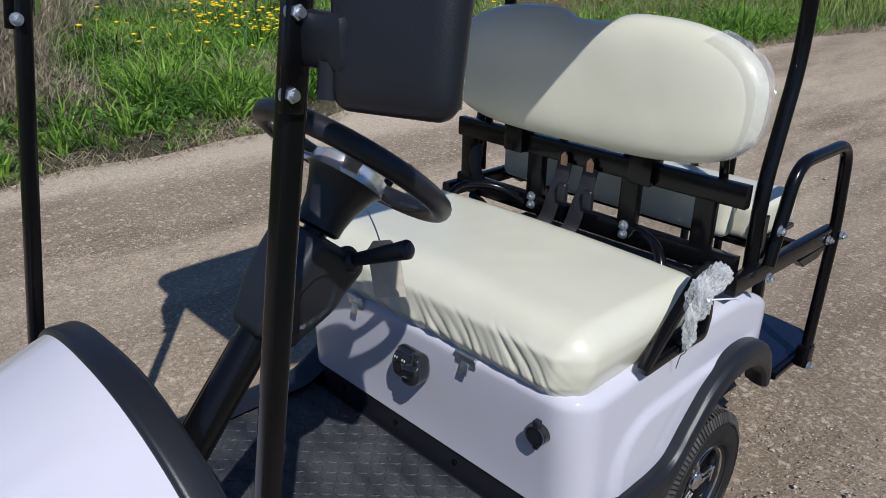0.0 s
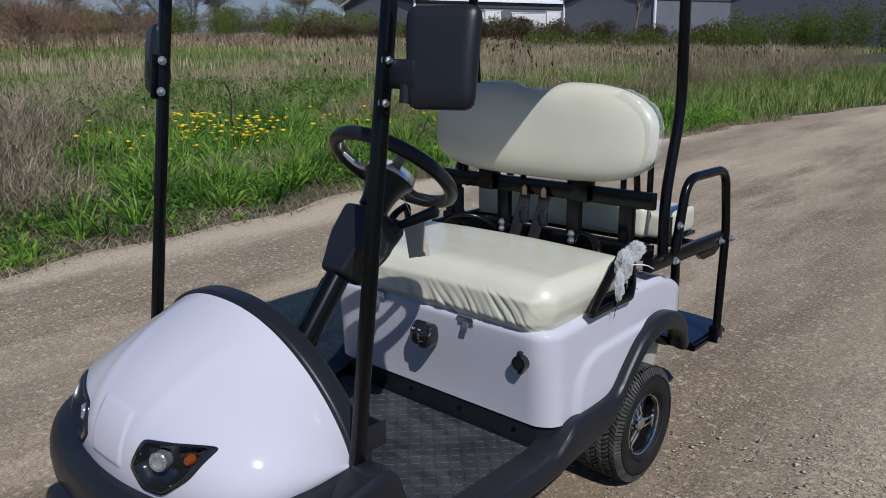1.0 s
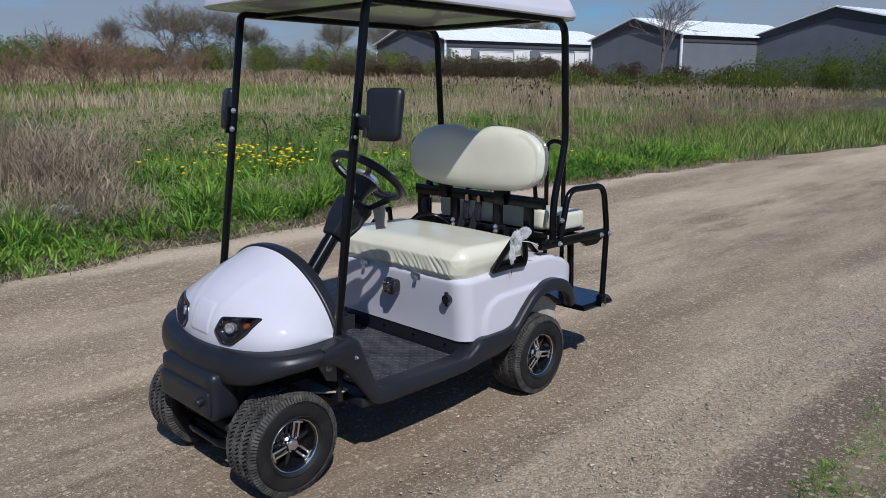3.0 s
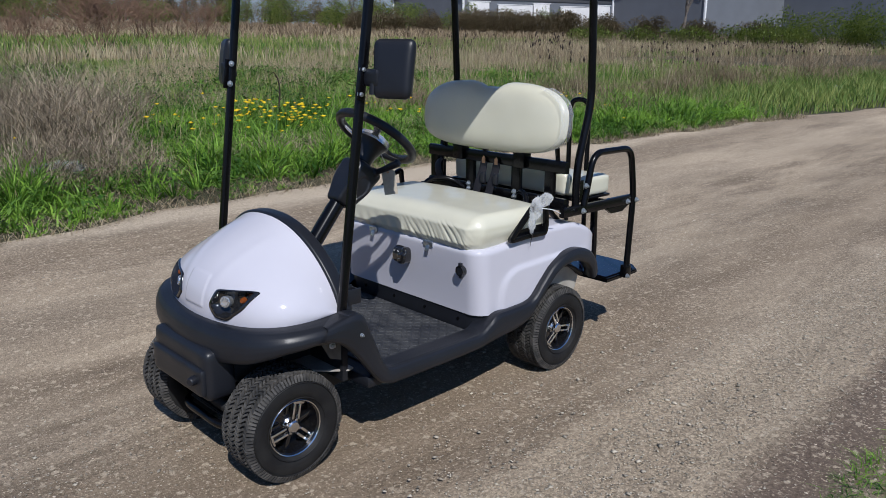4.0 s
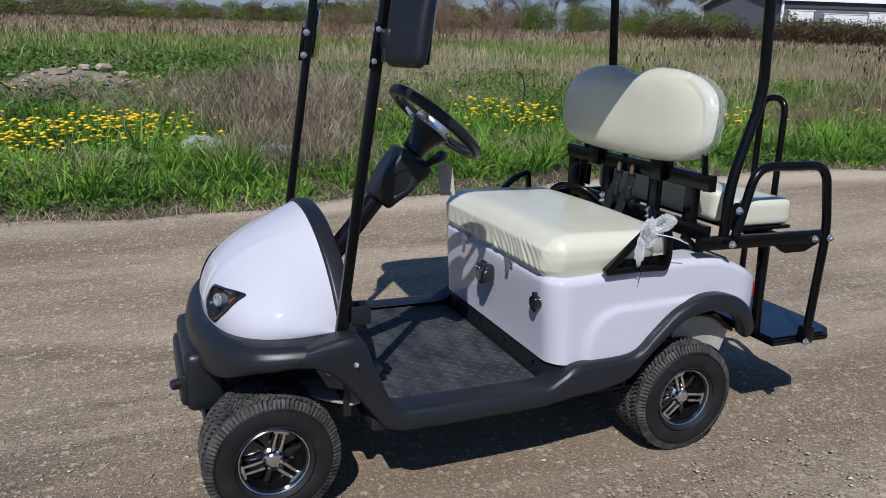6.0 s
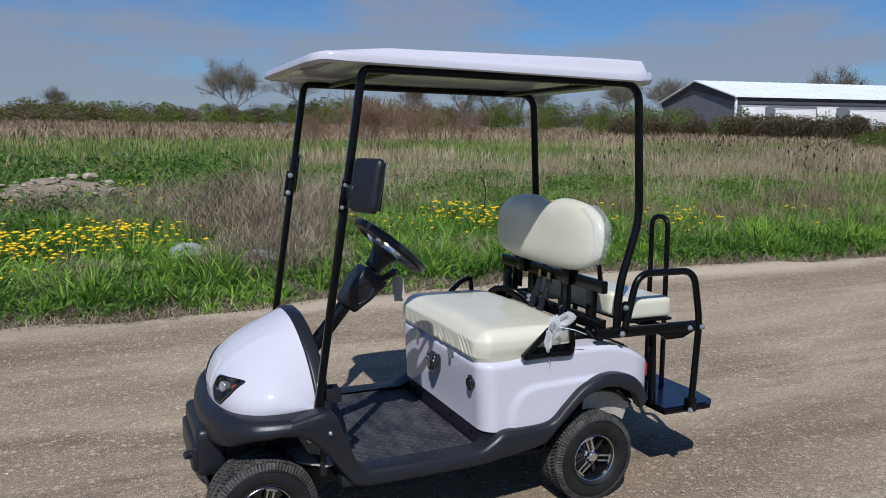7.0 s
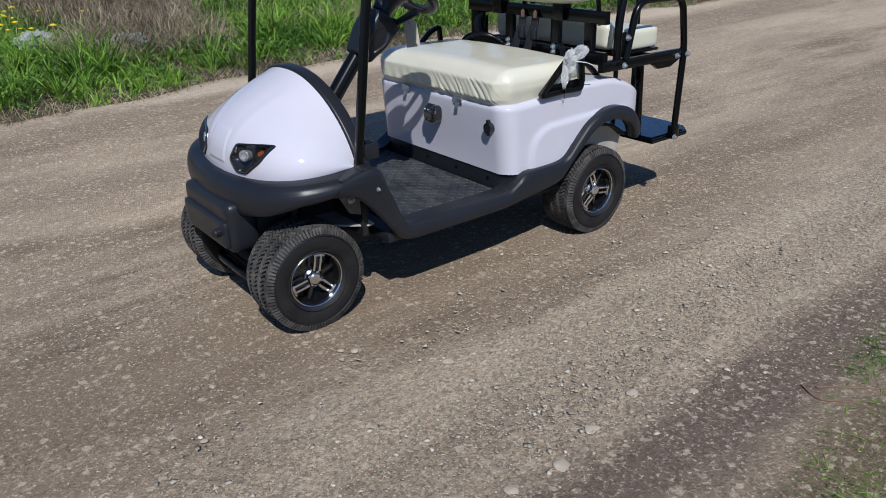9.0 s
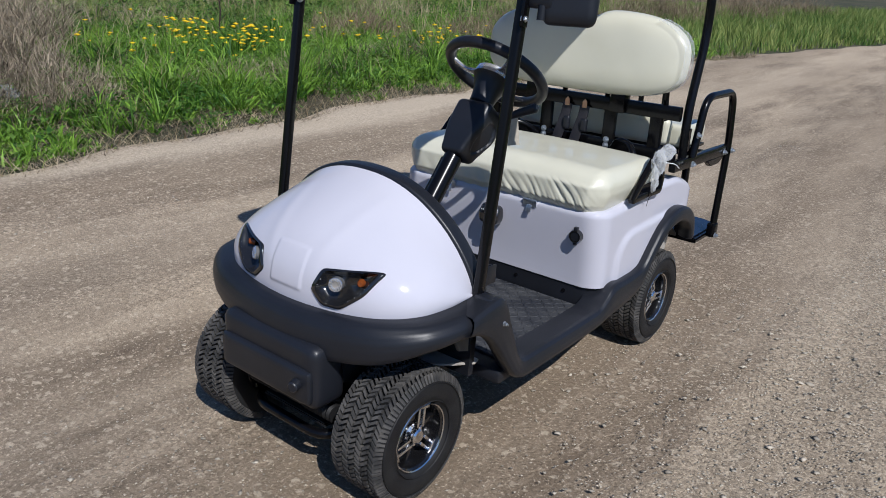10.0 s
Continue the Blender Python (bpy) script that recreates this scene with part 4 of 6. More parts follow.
# Headlamps
for sy in (1, -1):
    hl = new("headlamp")
    hl.parent = cart
    hl["label"] = "dark almond-shaped headlamp with clear and amber lamps"
    # almond outline on the hood's surface, from the nose panel back to the tip
    nn = 56
    sm = LAMP_RING
    sm = [Vector((p.x, p.y * sy, p.z)) for p in sm]
    mid = sum(sm, Vector()) / nn
    outw = Vector((0.86, 0.46 * sy, 0.14)).normalized()
    bm = bmesh.new()
    lay = []
    for sc, d in ((1.10, -0.004), (1.09, 0.003), (1.04, 0.006), (0.92, 0.006)):
        row = []
        for p in sm:
            hit, nor, _, _ = HOOD_SKIN.find_nearest(mid + (p - mid) * sc)
            nor = nor if nor.x > 0 else -nor
            row.append(bm.verts.new(hit + nor * d))
        lay.append(row)
    for sc, d in ((0.84, -0.010), (0.45, -0.026)):
        lay.append([bm.verts.new(mid + (p - mid) * sc + outw * d) for p in sm])
    for a, b in zip(lay, lay[1:]):
        for i in range(nn):
            bm.faces.new((a[i], a[(i + 1) % nn], b[(i + 1) % nn], b[i]))
    bm.faces.new(lay[-1])
    part("lamp_housing", bm, M_HEADBLACK, hl, smooth=60)
    c = Vector((0.952, 0.190 * sy, 0.714))
    bm = cyl(c - outw * 0.03, c + outw * 0.000, 0.0225, 28, bevel=0.002)
    for k in range(10):
        a = 2 * math.pi * k / 10
        u = outw.orthogonal().normalized()
        v = outw.cross(u)
        q = c + (u * math.cos(a) + v * math.sin(a)) * 0.0145
        cyl(q, q + outw * 0.004, 0.005, 8, 0.003, bm=bm)
    part("main_lamp", bm, M_LAMP, hl, "clear round main lamp")
    c2 = Vector((0.918, 0.260 * sy, 0.728))
    part("indicator", cyl(c2 - outw * 0.02, c2 + outw * 0.002, 0.013, 20, 0.010, 0.003), M_AMBER, hl, "amber indicator lamp")

# Roof frame: on each side one bent tube from the cowl over the top and down to the rear seat frame
def post_profile(t):
    w = 0.031 + 0.006 * smooth01((t - 0.35) / 0.2)
    return rounded_rect(w, w, 0.008 + 0.008 * smooth01((t - 0.35) / 0.2), 3)


for sy in (1, -1):
    y = 0.470 * sy
    pts = fillet([(0.630, y, 0.575), (0.432, y, 2.015), (0.415, y, 2.035), (-0.905, y, 2.045), (-0.945, y, 1.405), (-0.835, y * 1.03, 1.09), (-0.825, y * 1.05, 0.87)], 0.09, 8)
    part("roof_post", sweep(pts, post_profile, up=(0, 1, 0)), M_STEEL, cart, "black powder-coated roof frame tube")
for x in (0.30, -0.70):
    part("roof_crossbar", tube([(x, -0.46, 2.035), (x, 0.46, 2.035)], 0.014), M_STEEL, cart)
for x in (0.20, 0.12, -0.55, -0.63):
    for sy in (1, -1):
        part("roof_screw", cyl((x, 0.44 * sy, 2.022), (x, 0.44 * sy, 2.050), 0.005, 8), M_STEEL, cart)


# Roof: a white shell, raised inside its rim, sloping down to the front and stepped at the rear
def roof_shell():
    L0, L1, HW = 0.64, -0.995, 0.545

    def outline(a):
        n = 11.0
        c, s = math.cos(a), math.sin(a)
        return Vector(((L0 + L1) / 2 + (L0 - L1) / 2 * abs(c) ** (2 / n) * (1 if c > 0 else -1), HW * abs(s) ** (2 / n) * (1 if s > 0 else -1)))

    def top(p):
        side = smooth01((HW - 0.004 - abs(p.y)) / 0.045)
        front = min(1.0, max(0.0, (L0 - 0.012 - p.x) / 0.30)) ** 0.8
        rear = smooth01((p.x - (L1 + 0.075)) / 0.030)
        crown = 0.006 * (1 - (p.y / HW) ** 2) * front
        lift = 0.034 + 0.030 * smooth01((0.45 - p.x) / 1.3)
        return 2.083 + lift * side * front * rear + 0.016 * side * front * (1 - rear) + crown

    def f(u, v):
        a = 2 * math.pi * u
        e = outline(a)
        mid = Vector(((L0 + L1) / 2, 0))
        if v < 0.70:
            p = mid.lerp(e, max(0.03, v / 0.70) ** 0.5 * 0.985)
            return (p.x, p.y, top(p))
        if v < 0.80:
            k = (v - 0.70) / 0.10
            p = mid.lerp(e, 0.985 + 0.015 * math.sin(k * math.pi / 2))
            return (p.x, p.y, top(p) - 0.036 * (1 - math.cos(k * math.pi / 2)))
        k = (v - 0.80) / 0.20
        p = mid.lerp(e, 0.985 - 0.965 * k)
        return (p.x, p.y, 2.047 + 0.016 * smooth01(k * 6))
    return grid_mesh(f, 200, 90, wrap=True)


part("roof", roof_shell(), M_WHITE, cart, "white moulded canopy roof", smooth=50)

# Mirrors on the front posts
for sy in (1, -1):
    mir = new("mirror")
    mir.parent = cart
    mir["label"] = "large black plastic wing mirror"
    yaw = Matrix.Rotation(radians(21 * sy), 4, "Z")
    base = Matrix.Translation((0.452, 0.598 * sy, 1.582)) @ yaw @ Matrix.Rotation(radians(-8), 4, "Y")
    part("mirror_shell", rbox((0, 0, 0), (0.050, 0.157, 0.212), 0.024, (8, 16, 16),
         lambda p: Vector((p.x * (1 - 0.25 * (p.z / 0.11) ** 2), p.y * (1 + 0.05 * p.z / 0.1), p.z))), M_PLASTIC, mir, m=base)
    part("mirror_glass", box((-0.026, 0, 0), (0.004, 0.134, 0.185), 0.001), M_CHROME, mir, m=base)
    part("mirror_arm", rbox((0.490, 0.512 * sy, 1.550), (0.030, 0.105, 0.062), 0.010, (4, 8, 6)), M_PLASTIC, mir)
    part("mirror_clamp", box((0.511, 0.490 * sy, 1.532), (0.030, 0.010, 0.130), 0.003, Matrix.Rotation(radians(-8), 4, "Y")), M_STEEL, mir)
    part("mirror_pivot", cyl((0.500, 0.535 * sy, 1.49), (0.496, 0.535 * sy, 1.53), 0.013, 14), M_PLASTIC, mir)
    for z, x in ((1.578, 0.508), (1.490, 0.521)):
        bolt((x, 0.470 * sy + 0.018, z), (0, 1, 0), 0.009)

# Steering column, wheel, lever
AX = Vector((-0.63, 0, 0.776)).normalized()
SC = Vector((0.212, 0.195, 1.288))
part("column_tube", cyl(SC - AX * 0.78, SC - AX * 0.20, 0.032, 24), M_STEEL, cart, "black steel steering column")
part("column_tube", cyl(SC - AX * 0.78 + Vector((0.03, -0.02, -0.02)), SC - AX * 0.32 + Vector((0.03, -0.02, -0.02)), 0.014, 14), M_STEEL, cart)
cm = Matrix.Translation(SC - AX * 0.238) @ AX.to_track_quat("Z", "Y").to_matrix().to_4x4()


def shroud_shape(p):
    k = smooth01((0.02 - p.z) / 0.12)
    x = p.x * (1 - 0.34 * k) + 0.012 * k
    y = (p.y + 0.010) * (1 - 0.26 * k)
    y -= 0.010 * smooth01((p.z - 0.02) / 0.06) * (1 if p.y < 0 else 0)
    if p.x < -0.05:
        # a sunk lens-shaped panel on the outer side
        d = ((p.z + 0.012) / 0.060) ** 2 + ((p.y + 0.004) / 0.036) ** 2
        x += 0.006 * smooth01((1.0 - d) / 0.22)
    return Vector((x - 0.016, y - 0.012, p.z))


part("column_shroud", rbox((0, 0, 0), (0.138, 0.122, 0.195), 0.020, (20, 30, 40), shroud_shape), M_PLASTIC, cart, "black plastic column shroud with a sunk side panel", m=cm)
part("column_neck", cyl(SC - AX * 0.15, SC - AX * 0.095, 0.022, 20), M_STEEL, cart)
sw = new("steering_wheel")
sw.parent = cart
sw["label"] = "black moulded steering wheel with silver hub"
sw.matrix_basis = Matrix.Translation(SC) @ AX.to_track_quat("Z", "Y").to_matrix().to_4x4()
ringp = [(0.172 * math.cos(a), 0.172 * math.sin(a), 0) for a in np.linspace(0, 2 * math.pi, 64, endpoint=False)]
part("grip", sweep(ringp, circle(0.0190, 14), closed=True), M_PLASTIC, sw, "grained black grip")
bm = bmesh.new()
prof_r = [(0.0, 0.004), (0.052, 0.002), (0.068, -0.006), (0.072, -0.032), (0.065, -0.038), (0.056, -0.058), (0.047, -0.082), (0.042, -0.110), (0.041, -0.128), (0.036, -0.132), (0.0, -0.132)]
hub_top = lathe([(max(r, 0.0005), z) for r, z in prof_r[3:]], 36, False)
part("hub", hub_top, M_PLASTIC, sw, m=Matrix.Rotation(radians(90), 4, "X"))
hub_cap = lathe([(max(r, 0.0005), z) for r, z in prof_r[:4]], 36, False)
part("hub_cap", hub_cap, M_SILVER, sw, "silver painted hub cover", m=Matrix.Rotation(radians(90), 4, "X"))
for k, a in enumerate((-100, 20, 140)):
    ca, sa = math.cos(radians(a)), math.sin(radians(a))
    pth = [(0.055 * ca, 0.055 * sa, -0.020), (0.11 * ca, 0.11 * sa, -0.020), (0.168 * ca, 0.168 * sa, 0)]
    part("spoke", sweep(spline(pth, 10), lambda t: rounded_rect(0.046 - 0.018 * math.sin(math.pi * t), 0.011, 0.004, 2)), M_SILVER if k else M_PLASTIC, sw)
lev = new("direction_lever")
lev.parent = cart
lb = Vector((0.283, 0.266, 1.146))
lw = Vector((-0.02, 0.137, 0.060)).normalized()
part("lever_collar", cyl(lb - lw * 0.010, lb + lw * 0.008, 0.026, 24, bevel=0.005), M_PLASTIC, lev)
part("lever_boss", cyl(lb + lw * 0.006, lb + lw * 0.022, 0.019, 20, 0.015, 0.003), M_PLASTIC, lev)
part("lever_grip", cyl(lb + lw * 0.018, lb + lw * 0.150, 0.0115, 20, 0.0160, 0.006), M_PLASTIC, lev, "thick black lever grip")

# Pedals
part("brake_pedal", box((0.485, 0.05, 0.455), (0.02, 0.10, 0.06), 0.005, Matrix.Rotation(radians(35), 4, "Y")), M_PLASTIC, cart)
part("pedal_arm", tube(fillet([(0.57, 0.05, 0.60), (0.53, 0.05, 0.50), (0.485, 0.05, 0.455)], 0.03), 0.009), M_ZINC, cart)
part("accelerator_pedal", box((0.47, 0.28, 0.42), (0.11, 0.07, 0.012), 0.004, Matrix.Rotation(radians(38), 4, "Y")), M_PLASTIC, cart)
bm = bmesh.new()
for c_, d_ in (((0.548, 0.405, 0.712), (0.062, 0.006, 0.062)), ((0.548, 0.461, 0.712), (0.062, 0.006, 0.062)), ((0.578, 0.433, 0.712), (0.006, 0.056, 0.062)),
               ((0.518, 0.433, 0.708), (0.006, 0.056, 0.054)), ((0.548, 0.433, 0.684), (0.062, 0.056, 0.006))):
    add_box(bm, c_, d_, 0.002)
part("post_pocket", bm, M_PLASTIC, cart, "small open black plastic pocket beside the front post")
part("pocket_stay", box((0.575, 0.452, 0.655), (0.030, 0.020, 0.075), 0.004), M_PLASTIC, cart)

# Key switch, charging socket and hinges on the tub's front
KEY_Y, KEY_Z = 0.008, 0.674


def pod_shape(p):
    y, z = (p.y - KEY_Y) / 0.056, (p.z - KEY_Z) / 0.042
    w = math.sqrt(max(0.10, 1 - 0.55 * max(0.0, -z) ** 2.2 - 0.30 * max(0.0, z) ** 2))
    out_ = 0.012 * smooth01((0.55 - z) / 0.35) * smooth01((y + 0.15) / 0.3) - 0.014 * smooth01((z - 0.1) / 0.6) * smooth01((0.55 - y) / 0.4)
    return Vector((p.x + (out_ if p.x > -0.09 else 0), KEY_Y + (p.y - KEY_Y) * w, p.z))


key = new("key_panel")
key.parent = cart
key["label"] = "glossy black key and rocker switch pod"
part("pod", rbox((-0.090, KEY_Y, KEY_Z), (0.048, 0.108, 0.084), 0.018, (8, 24, 24), pod_shape), M_HEADBLACK, key)
tilt_ = Matrix.Rotation(radians(-16), 4, "Y")
part("rocker_bezel", box((-0.074, KEY_Y - 0.012, KEY_Z + 0.018), (0.010, 0.056, 0.026), 0.004, tilt_), M_PLASTIC, key)
for k in range(2):
    part("rocker_switch", box((-0.0685, KEY_Y - 0.026 + 0.027 * k, KEY_Z + 0.019), (0.008, 0.021, 0.018), 0.003, tilt_), M_PLASTIC, key)
    for d in (-0.004, 0.004):
        part("switch_mark", box((-0.0638, KEY_Y - 0.026 + 0.027 * k + d, KEY_Z + 0.021), (0.0012, 0.0024, 0.006), 0, tilt_), M_TRIM, key)
part("key_slot", box((-0.0558, KEY_Y + 0.018, KEY_Z - 0.012), (0.004, 0.032, 0.008), 0.0015), M_DARK, key)
part("key_blade", box((-0.0540, KEY_Y + 0.020, KEY_Z - 0.012), (0.008, 0.012, 0.002), 0.0005), M_ZINC, key)
part("charging_socket", cyl((-0.120, 0.404, 0.675), (-0.092, 0.404, 0.675), 0.026, 26, 0.024, 0.004), M_HEADBLACK, cart, "black round charging socket with flap")
part("socket_ring", lathe([(0.0195, 0), (0.0240, 0), (0.0240, 0.005), (0.0195, 0.005)], 28, True), M_HEADBLACK, cart, m=Matrix.Translation((-0.093, 0.404, 0.675)) @ Matrix.Rotation(radians(-90), 4, "Z"))
part("socket_flap", cyl((-0.092, 0.404, 0.675), (-0.0895, 0.404, 0.675), 0.018, 24, bevel=0.001), M_PLASTIC, cart)
part("socket_tab", box((-0.096, 0.404, 0.705), (0.016, 0.016, 0.016), 0.003), M_PLASTIC, cart)
part("socket_tab", box((-0.098, 0.404, 0.646), (0.012, 0.014, 0.014), 0.003), M_PLASTIC, cart)
for y in (0.182, -0.225):
    hg = new("seat_hinge")
    hg.parent = cart
    part("hinge_leaf", box((-0.103, y, 0.757), (0.004, 0.062, 0.022), 0.0008), M_ZINC, hg)
    part("hinge_knuckle", cyl((-0.102, y - 0.031, 0.771), (-0.102, y + 0.031, 0.771), 0.0055, 12), M_ZINC, hg)
    part("hinge_tongue", box((-0.097, y, 0.738), (0.003, 0.024, 0.030), 0.0008, Matrix.Rotation(radians(-14), 4, "Y")), M_ZINC, hg)


# Seat cushion, with wrinkled cover at its front
def seat_warp(p):
    dx, dy = max(0.0, (p.x + 0.165) / 0.070), max(0.0, (abs(p.y) - 0.410) / 0.0825)
    if dx > 0 and dy > 0:
        dx, dy = min(dx, 1.05), min(dy, 1.0)
        p = Vector((-0.165 + 0.070 * dx * math.sqrt(1 - dy * dy / 2), (0.410 + 0.0825 * dy * math.sqrt(max(0, 1 - dx * dx / 2))) * (1 if p.y > 0 else -1), p.z))
    k = smooth01((p.x + 0.27) / 0.14)
    f = smooth01((0.915 - p.z) / 0.09)
    fan = (p.y - 0.22) - 0.85 * (0.86 - p.z)
    pleat = 0.5 + 0.5 * math.sin(fan * 176 + 1.6 * math.sin(p.y * 27))
    fold = -0.0130 * (0.55 + 0.9 * noise.noise(Vector((fan * 11, 4.2, 0.5)))) * pleat ** 2.5 * math.exp(-((p.y - 0.25) / 0.15) ** 2) * f * k
    ripple = 0.5 + 0.5 * math.sin(fan * 330 + 2 * math.sin(p.y * 19))
    fold += 0.0022 * ripple * smooth01((0.86 - p.z) / 0.06) * k * math.exp(-((p.y - 0.36) / 0.12) ** 2)
    fold += 0.0025 * math.sin((p.y + 0.3 * p.z) * 85) * smooth01((0.88 - p.z) / 0.08) * k * math.exp(-((p.y + 0.05) / 0.3) ** 2)
    crown = -0.024 * smooth01((p.x + 0.23) / 0.14) ** 2 * smooth01((p.z - 0.86) / 0.05) + 0.014 * (1 - (p.y / 0.51) ** 2) * smooth01((p.z - 0.85) / 0.07)
    tuck = 0.010 * smooth01((0.805 - p.z) / 0.030) * smooth01((p.x + 0.20) / 0.06)
    n2 = 0.0008 * noise.noise(Vector((p.x * 14, p.y * 14, p.z * 14))) + 0.0016 * noise.noise(Vector((p.x * 5, p.y * 5, p.z * 5)))
    return Vector((p.x + fold - tuck + n2, p.y * (1 - 0.030 * smooth01((0.85 - p.z) / 0.07)), p.z + crown + n2 + 0.008 * (p.x + 0.3) * smooth01((p.z - 0.85) / 0.06)))


seat = part("seat_cushion", rbox((-0.359, 0, 0.835), (0.528, 0.985, 0.180), 0.060, (30, 200, 48), seat_warp), M_VINYL, cart, "cream vinyl bench seat under clear film", smooth=70)
part("seat_base", slab([(-0.122, -0.40), (-0.122, 0.40), (-0.142, 0.445), (-0.178, 0.466), (-0.58, 0.466), (-0.58, -0.466), (-0.178, -0.466), (-0.142, -0.445)], 0.772, 0.788, "z", 0.003), M_DARK, cart)


# Backrest: two soft lobes in one pad
def lobes(a):
    """Outline of the backrest in its own (y, z) plane."""
    n = 3.4
    c, s = math.cos(a), math.sin(a)
    y = 0.503 * abs(c) ** (2 / n) * (1 if c > 0 else -1)
    z = 0.178 * abs(s) ** (2 / n) * (1 if s > 0 else -1)
    if z > 0:
        z -= 0.045 * math.exp(-(y / 0.075) ** 2) + 0.022 * (max(0, abs(y) - 0.23) / 0.26) ** 2
    return y, z


def backrest_pad():
    def f(u, v):
        a = 2 * math.pi * u
        y, z = lobes(a)
        side = 1 if v < 0.5 else -1
        r = (v / 0.5 if v < 0.5 else (1 - v) / 0.5)
        q = r ** 0.75
        th = 0.064 * (1 - q ** 4.2) ** 0.55
        seam = 0.012 * math.exp(-((y * q) / 0.030) ** 2) * smooth01((z * q + 0.12) / 0.1) if side > 0 else 0
        x = side * (th - 0.25 * seam * smooth01(r * 2.5))
        zz = z * q
        return (-0.722 + x - 0.10 * zz + 0.0015 * noise.noise(Vector((x * 20, y * q * 12, zz * 12))), y * q, 1.318 + zz)
    return grid_mesh(f, 150, 44, wrap=True)


pad = backrest_pad()
bmesh.ops.remove_doubles(pad, verts=pad.verts, dist=1e-5)
part("backrest", pad, M_VINYL, cart, "cream vinyl two-lobed backrest under clear film", smooth=75)
# Rear-facing backrest on the other side of the frame
part("rear_backrest", rbox((-0.885, 0, 0.985), (0.060, 0.80, 0.125), 0.028, (8, 40, 12)), M_VINYL, cart, "cream vinyl lower rear backrest")


# Film crumpled round the backrest's left end
def film(center, size, seed, n=26, amp=0.012):
    rng = random.Random(seed)
    o = Vector([rng.uniform(0, 50) for _ in range(3)])

    def f(u, v):
        a, b = 2 * math.pi * u, math.pi * (v - 0.5)
        d = Vector((math.cos(a) * math.cos(b), math.sin(a) * math.cos(b), math.sin(b)))
        k = 1 + amp * 18 * noise.noise(d * 2.2 + o) + amp * 14 * noise.noise(d * 7 + o)
        return Vector(center) + Vector((d.x * size[0], d.y * size[1], d.z * size[2])) * k
    return grid_mesh(f, n * 2, n, wrap=True)


def end_film(u, v):
    a = radians(-62 + 118 * u)
    y, z = lobes(a)
    b = math.pi * (v - 0.5) * 0.72
    th = 0.052 * math.sin(b)
    k = 0.005 * math.cos(b) + 0.005 * noise.noise(Vector((y * 60, z * 60, v * 9))) + 0.003 * noise.noise(Vector((y * 160, z * 160, v * 22)))
    q = 0.955 + 0.05 * math.cos(b)
    return (-0.722 + th - 0.10 * z * q + k * 0.3, y * q + k, 1.318 + z * q + k * 0.4)


part("film_cover", grid_mesh(end_film, 70, 18), M_FILM, cart, "crinkled clear film over the backrest end", smooth=0)

# Frame behind the seat
for z, x in ((1.092, -0.752), (0.905, -0.752)):
    part("seat_beam", sweep([(x, -0.487, z), (x, 0.487, z)], rounded_rect(0.032, 0.060, 0.005, 2)), M_STEEL, cart)
for y in (-0.445, -0.165, 0.165, 0.385):
    part("seat_upright", sweep([(-0.752, y, 0.90), (-0.752, y, 1.085)], rounded_rect(0.056, 0.030, 0.005, 2), up=(1, 0, 0)), M_STEEL, cart)
for y in (-0.235, 0.205):
    part("backrest_bracket", box((-0.742, y, 1.115), (0.060, 0.072, 0.105), 0.006), M_STEEL, cart)
for y in (-0.40, -0.10, 0.12, 0.40):
    part("backrest_stay", tube([(-0.80, y, 1.05), (-0.775, y, 1.19)], 0.012, 10), M_STEEL, cart)
for y in (-0.165, 0.165):
    for z in (0.932, 0.906):
        bolt((-0.735, y, z), (1, 0, 0), 0.010)
    part("seat_hoop", tube(fillet([(-0.735, y * 1.2, 0.90), (-0.68, y * 1.5, 0.955), (-0.60, y * 2.2, 0.955), (-0.56, y * 2.4, 0.80)], 0.07), 0.014), M_STEEL, cart)
for y in (-0.045, 0.045):
    belt = new("seat_belt")
    belt.parent = cart
    belt["label"] = "black webbing seat belt with orange tab"
    part("tab", slab([(-0.011, 0), (0.011, 0), (0.011, 0.028), (0, 0.040), (-0.011, 0.028)], -0.002, 0.002, "x"), M_COPPER, belt, m=Matrix.Translation((-0.722, y, 1.060)))
    part("webbing", sweep(spline([(-0.727, y, 1.07), (-0.720, y - 0.004, 1.02), (-0.700, y - 0.012, 0.96), (-0.690, y - 0.024, 0.90), (-0.66, y - 0.03, 0.875)], 16), rounded_rect(0.048, 0.008, 0.002, 2), up=(1, 0, 0)), M_BELT, belt)
    part("buckle", rbox((-0.70, y + 0.018, 0.985), (0.022, 0.032, 0.062), 0.008, (4, 6, 8)), M_PLASTIC, belt)
belt = new("seat_belt")
belt.parent = cart
part("webbing", sweep(spline([(-0.735, -0.395, 1.04), (-0.71, -0.385, 1.02), (-0.70, -0.37, 0.98), (-0.71, -0.36, 0.94)], 12), rounded_rect(0.042, 0.016, 0.005, 2), up=(1, 0, 0)), M_BELT, belt)

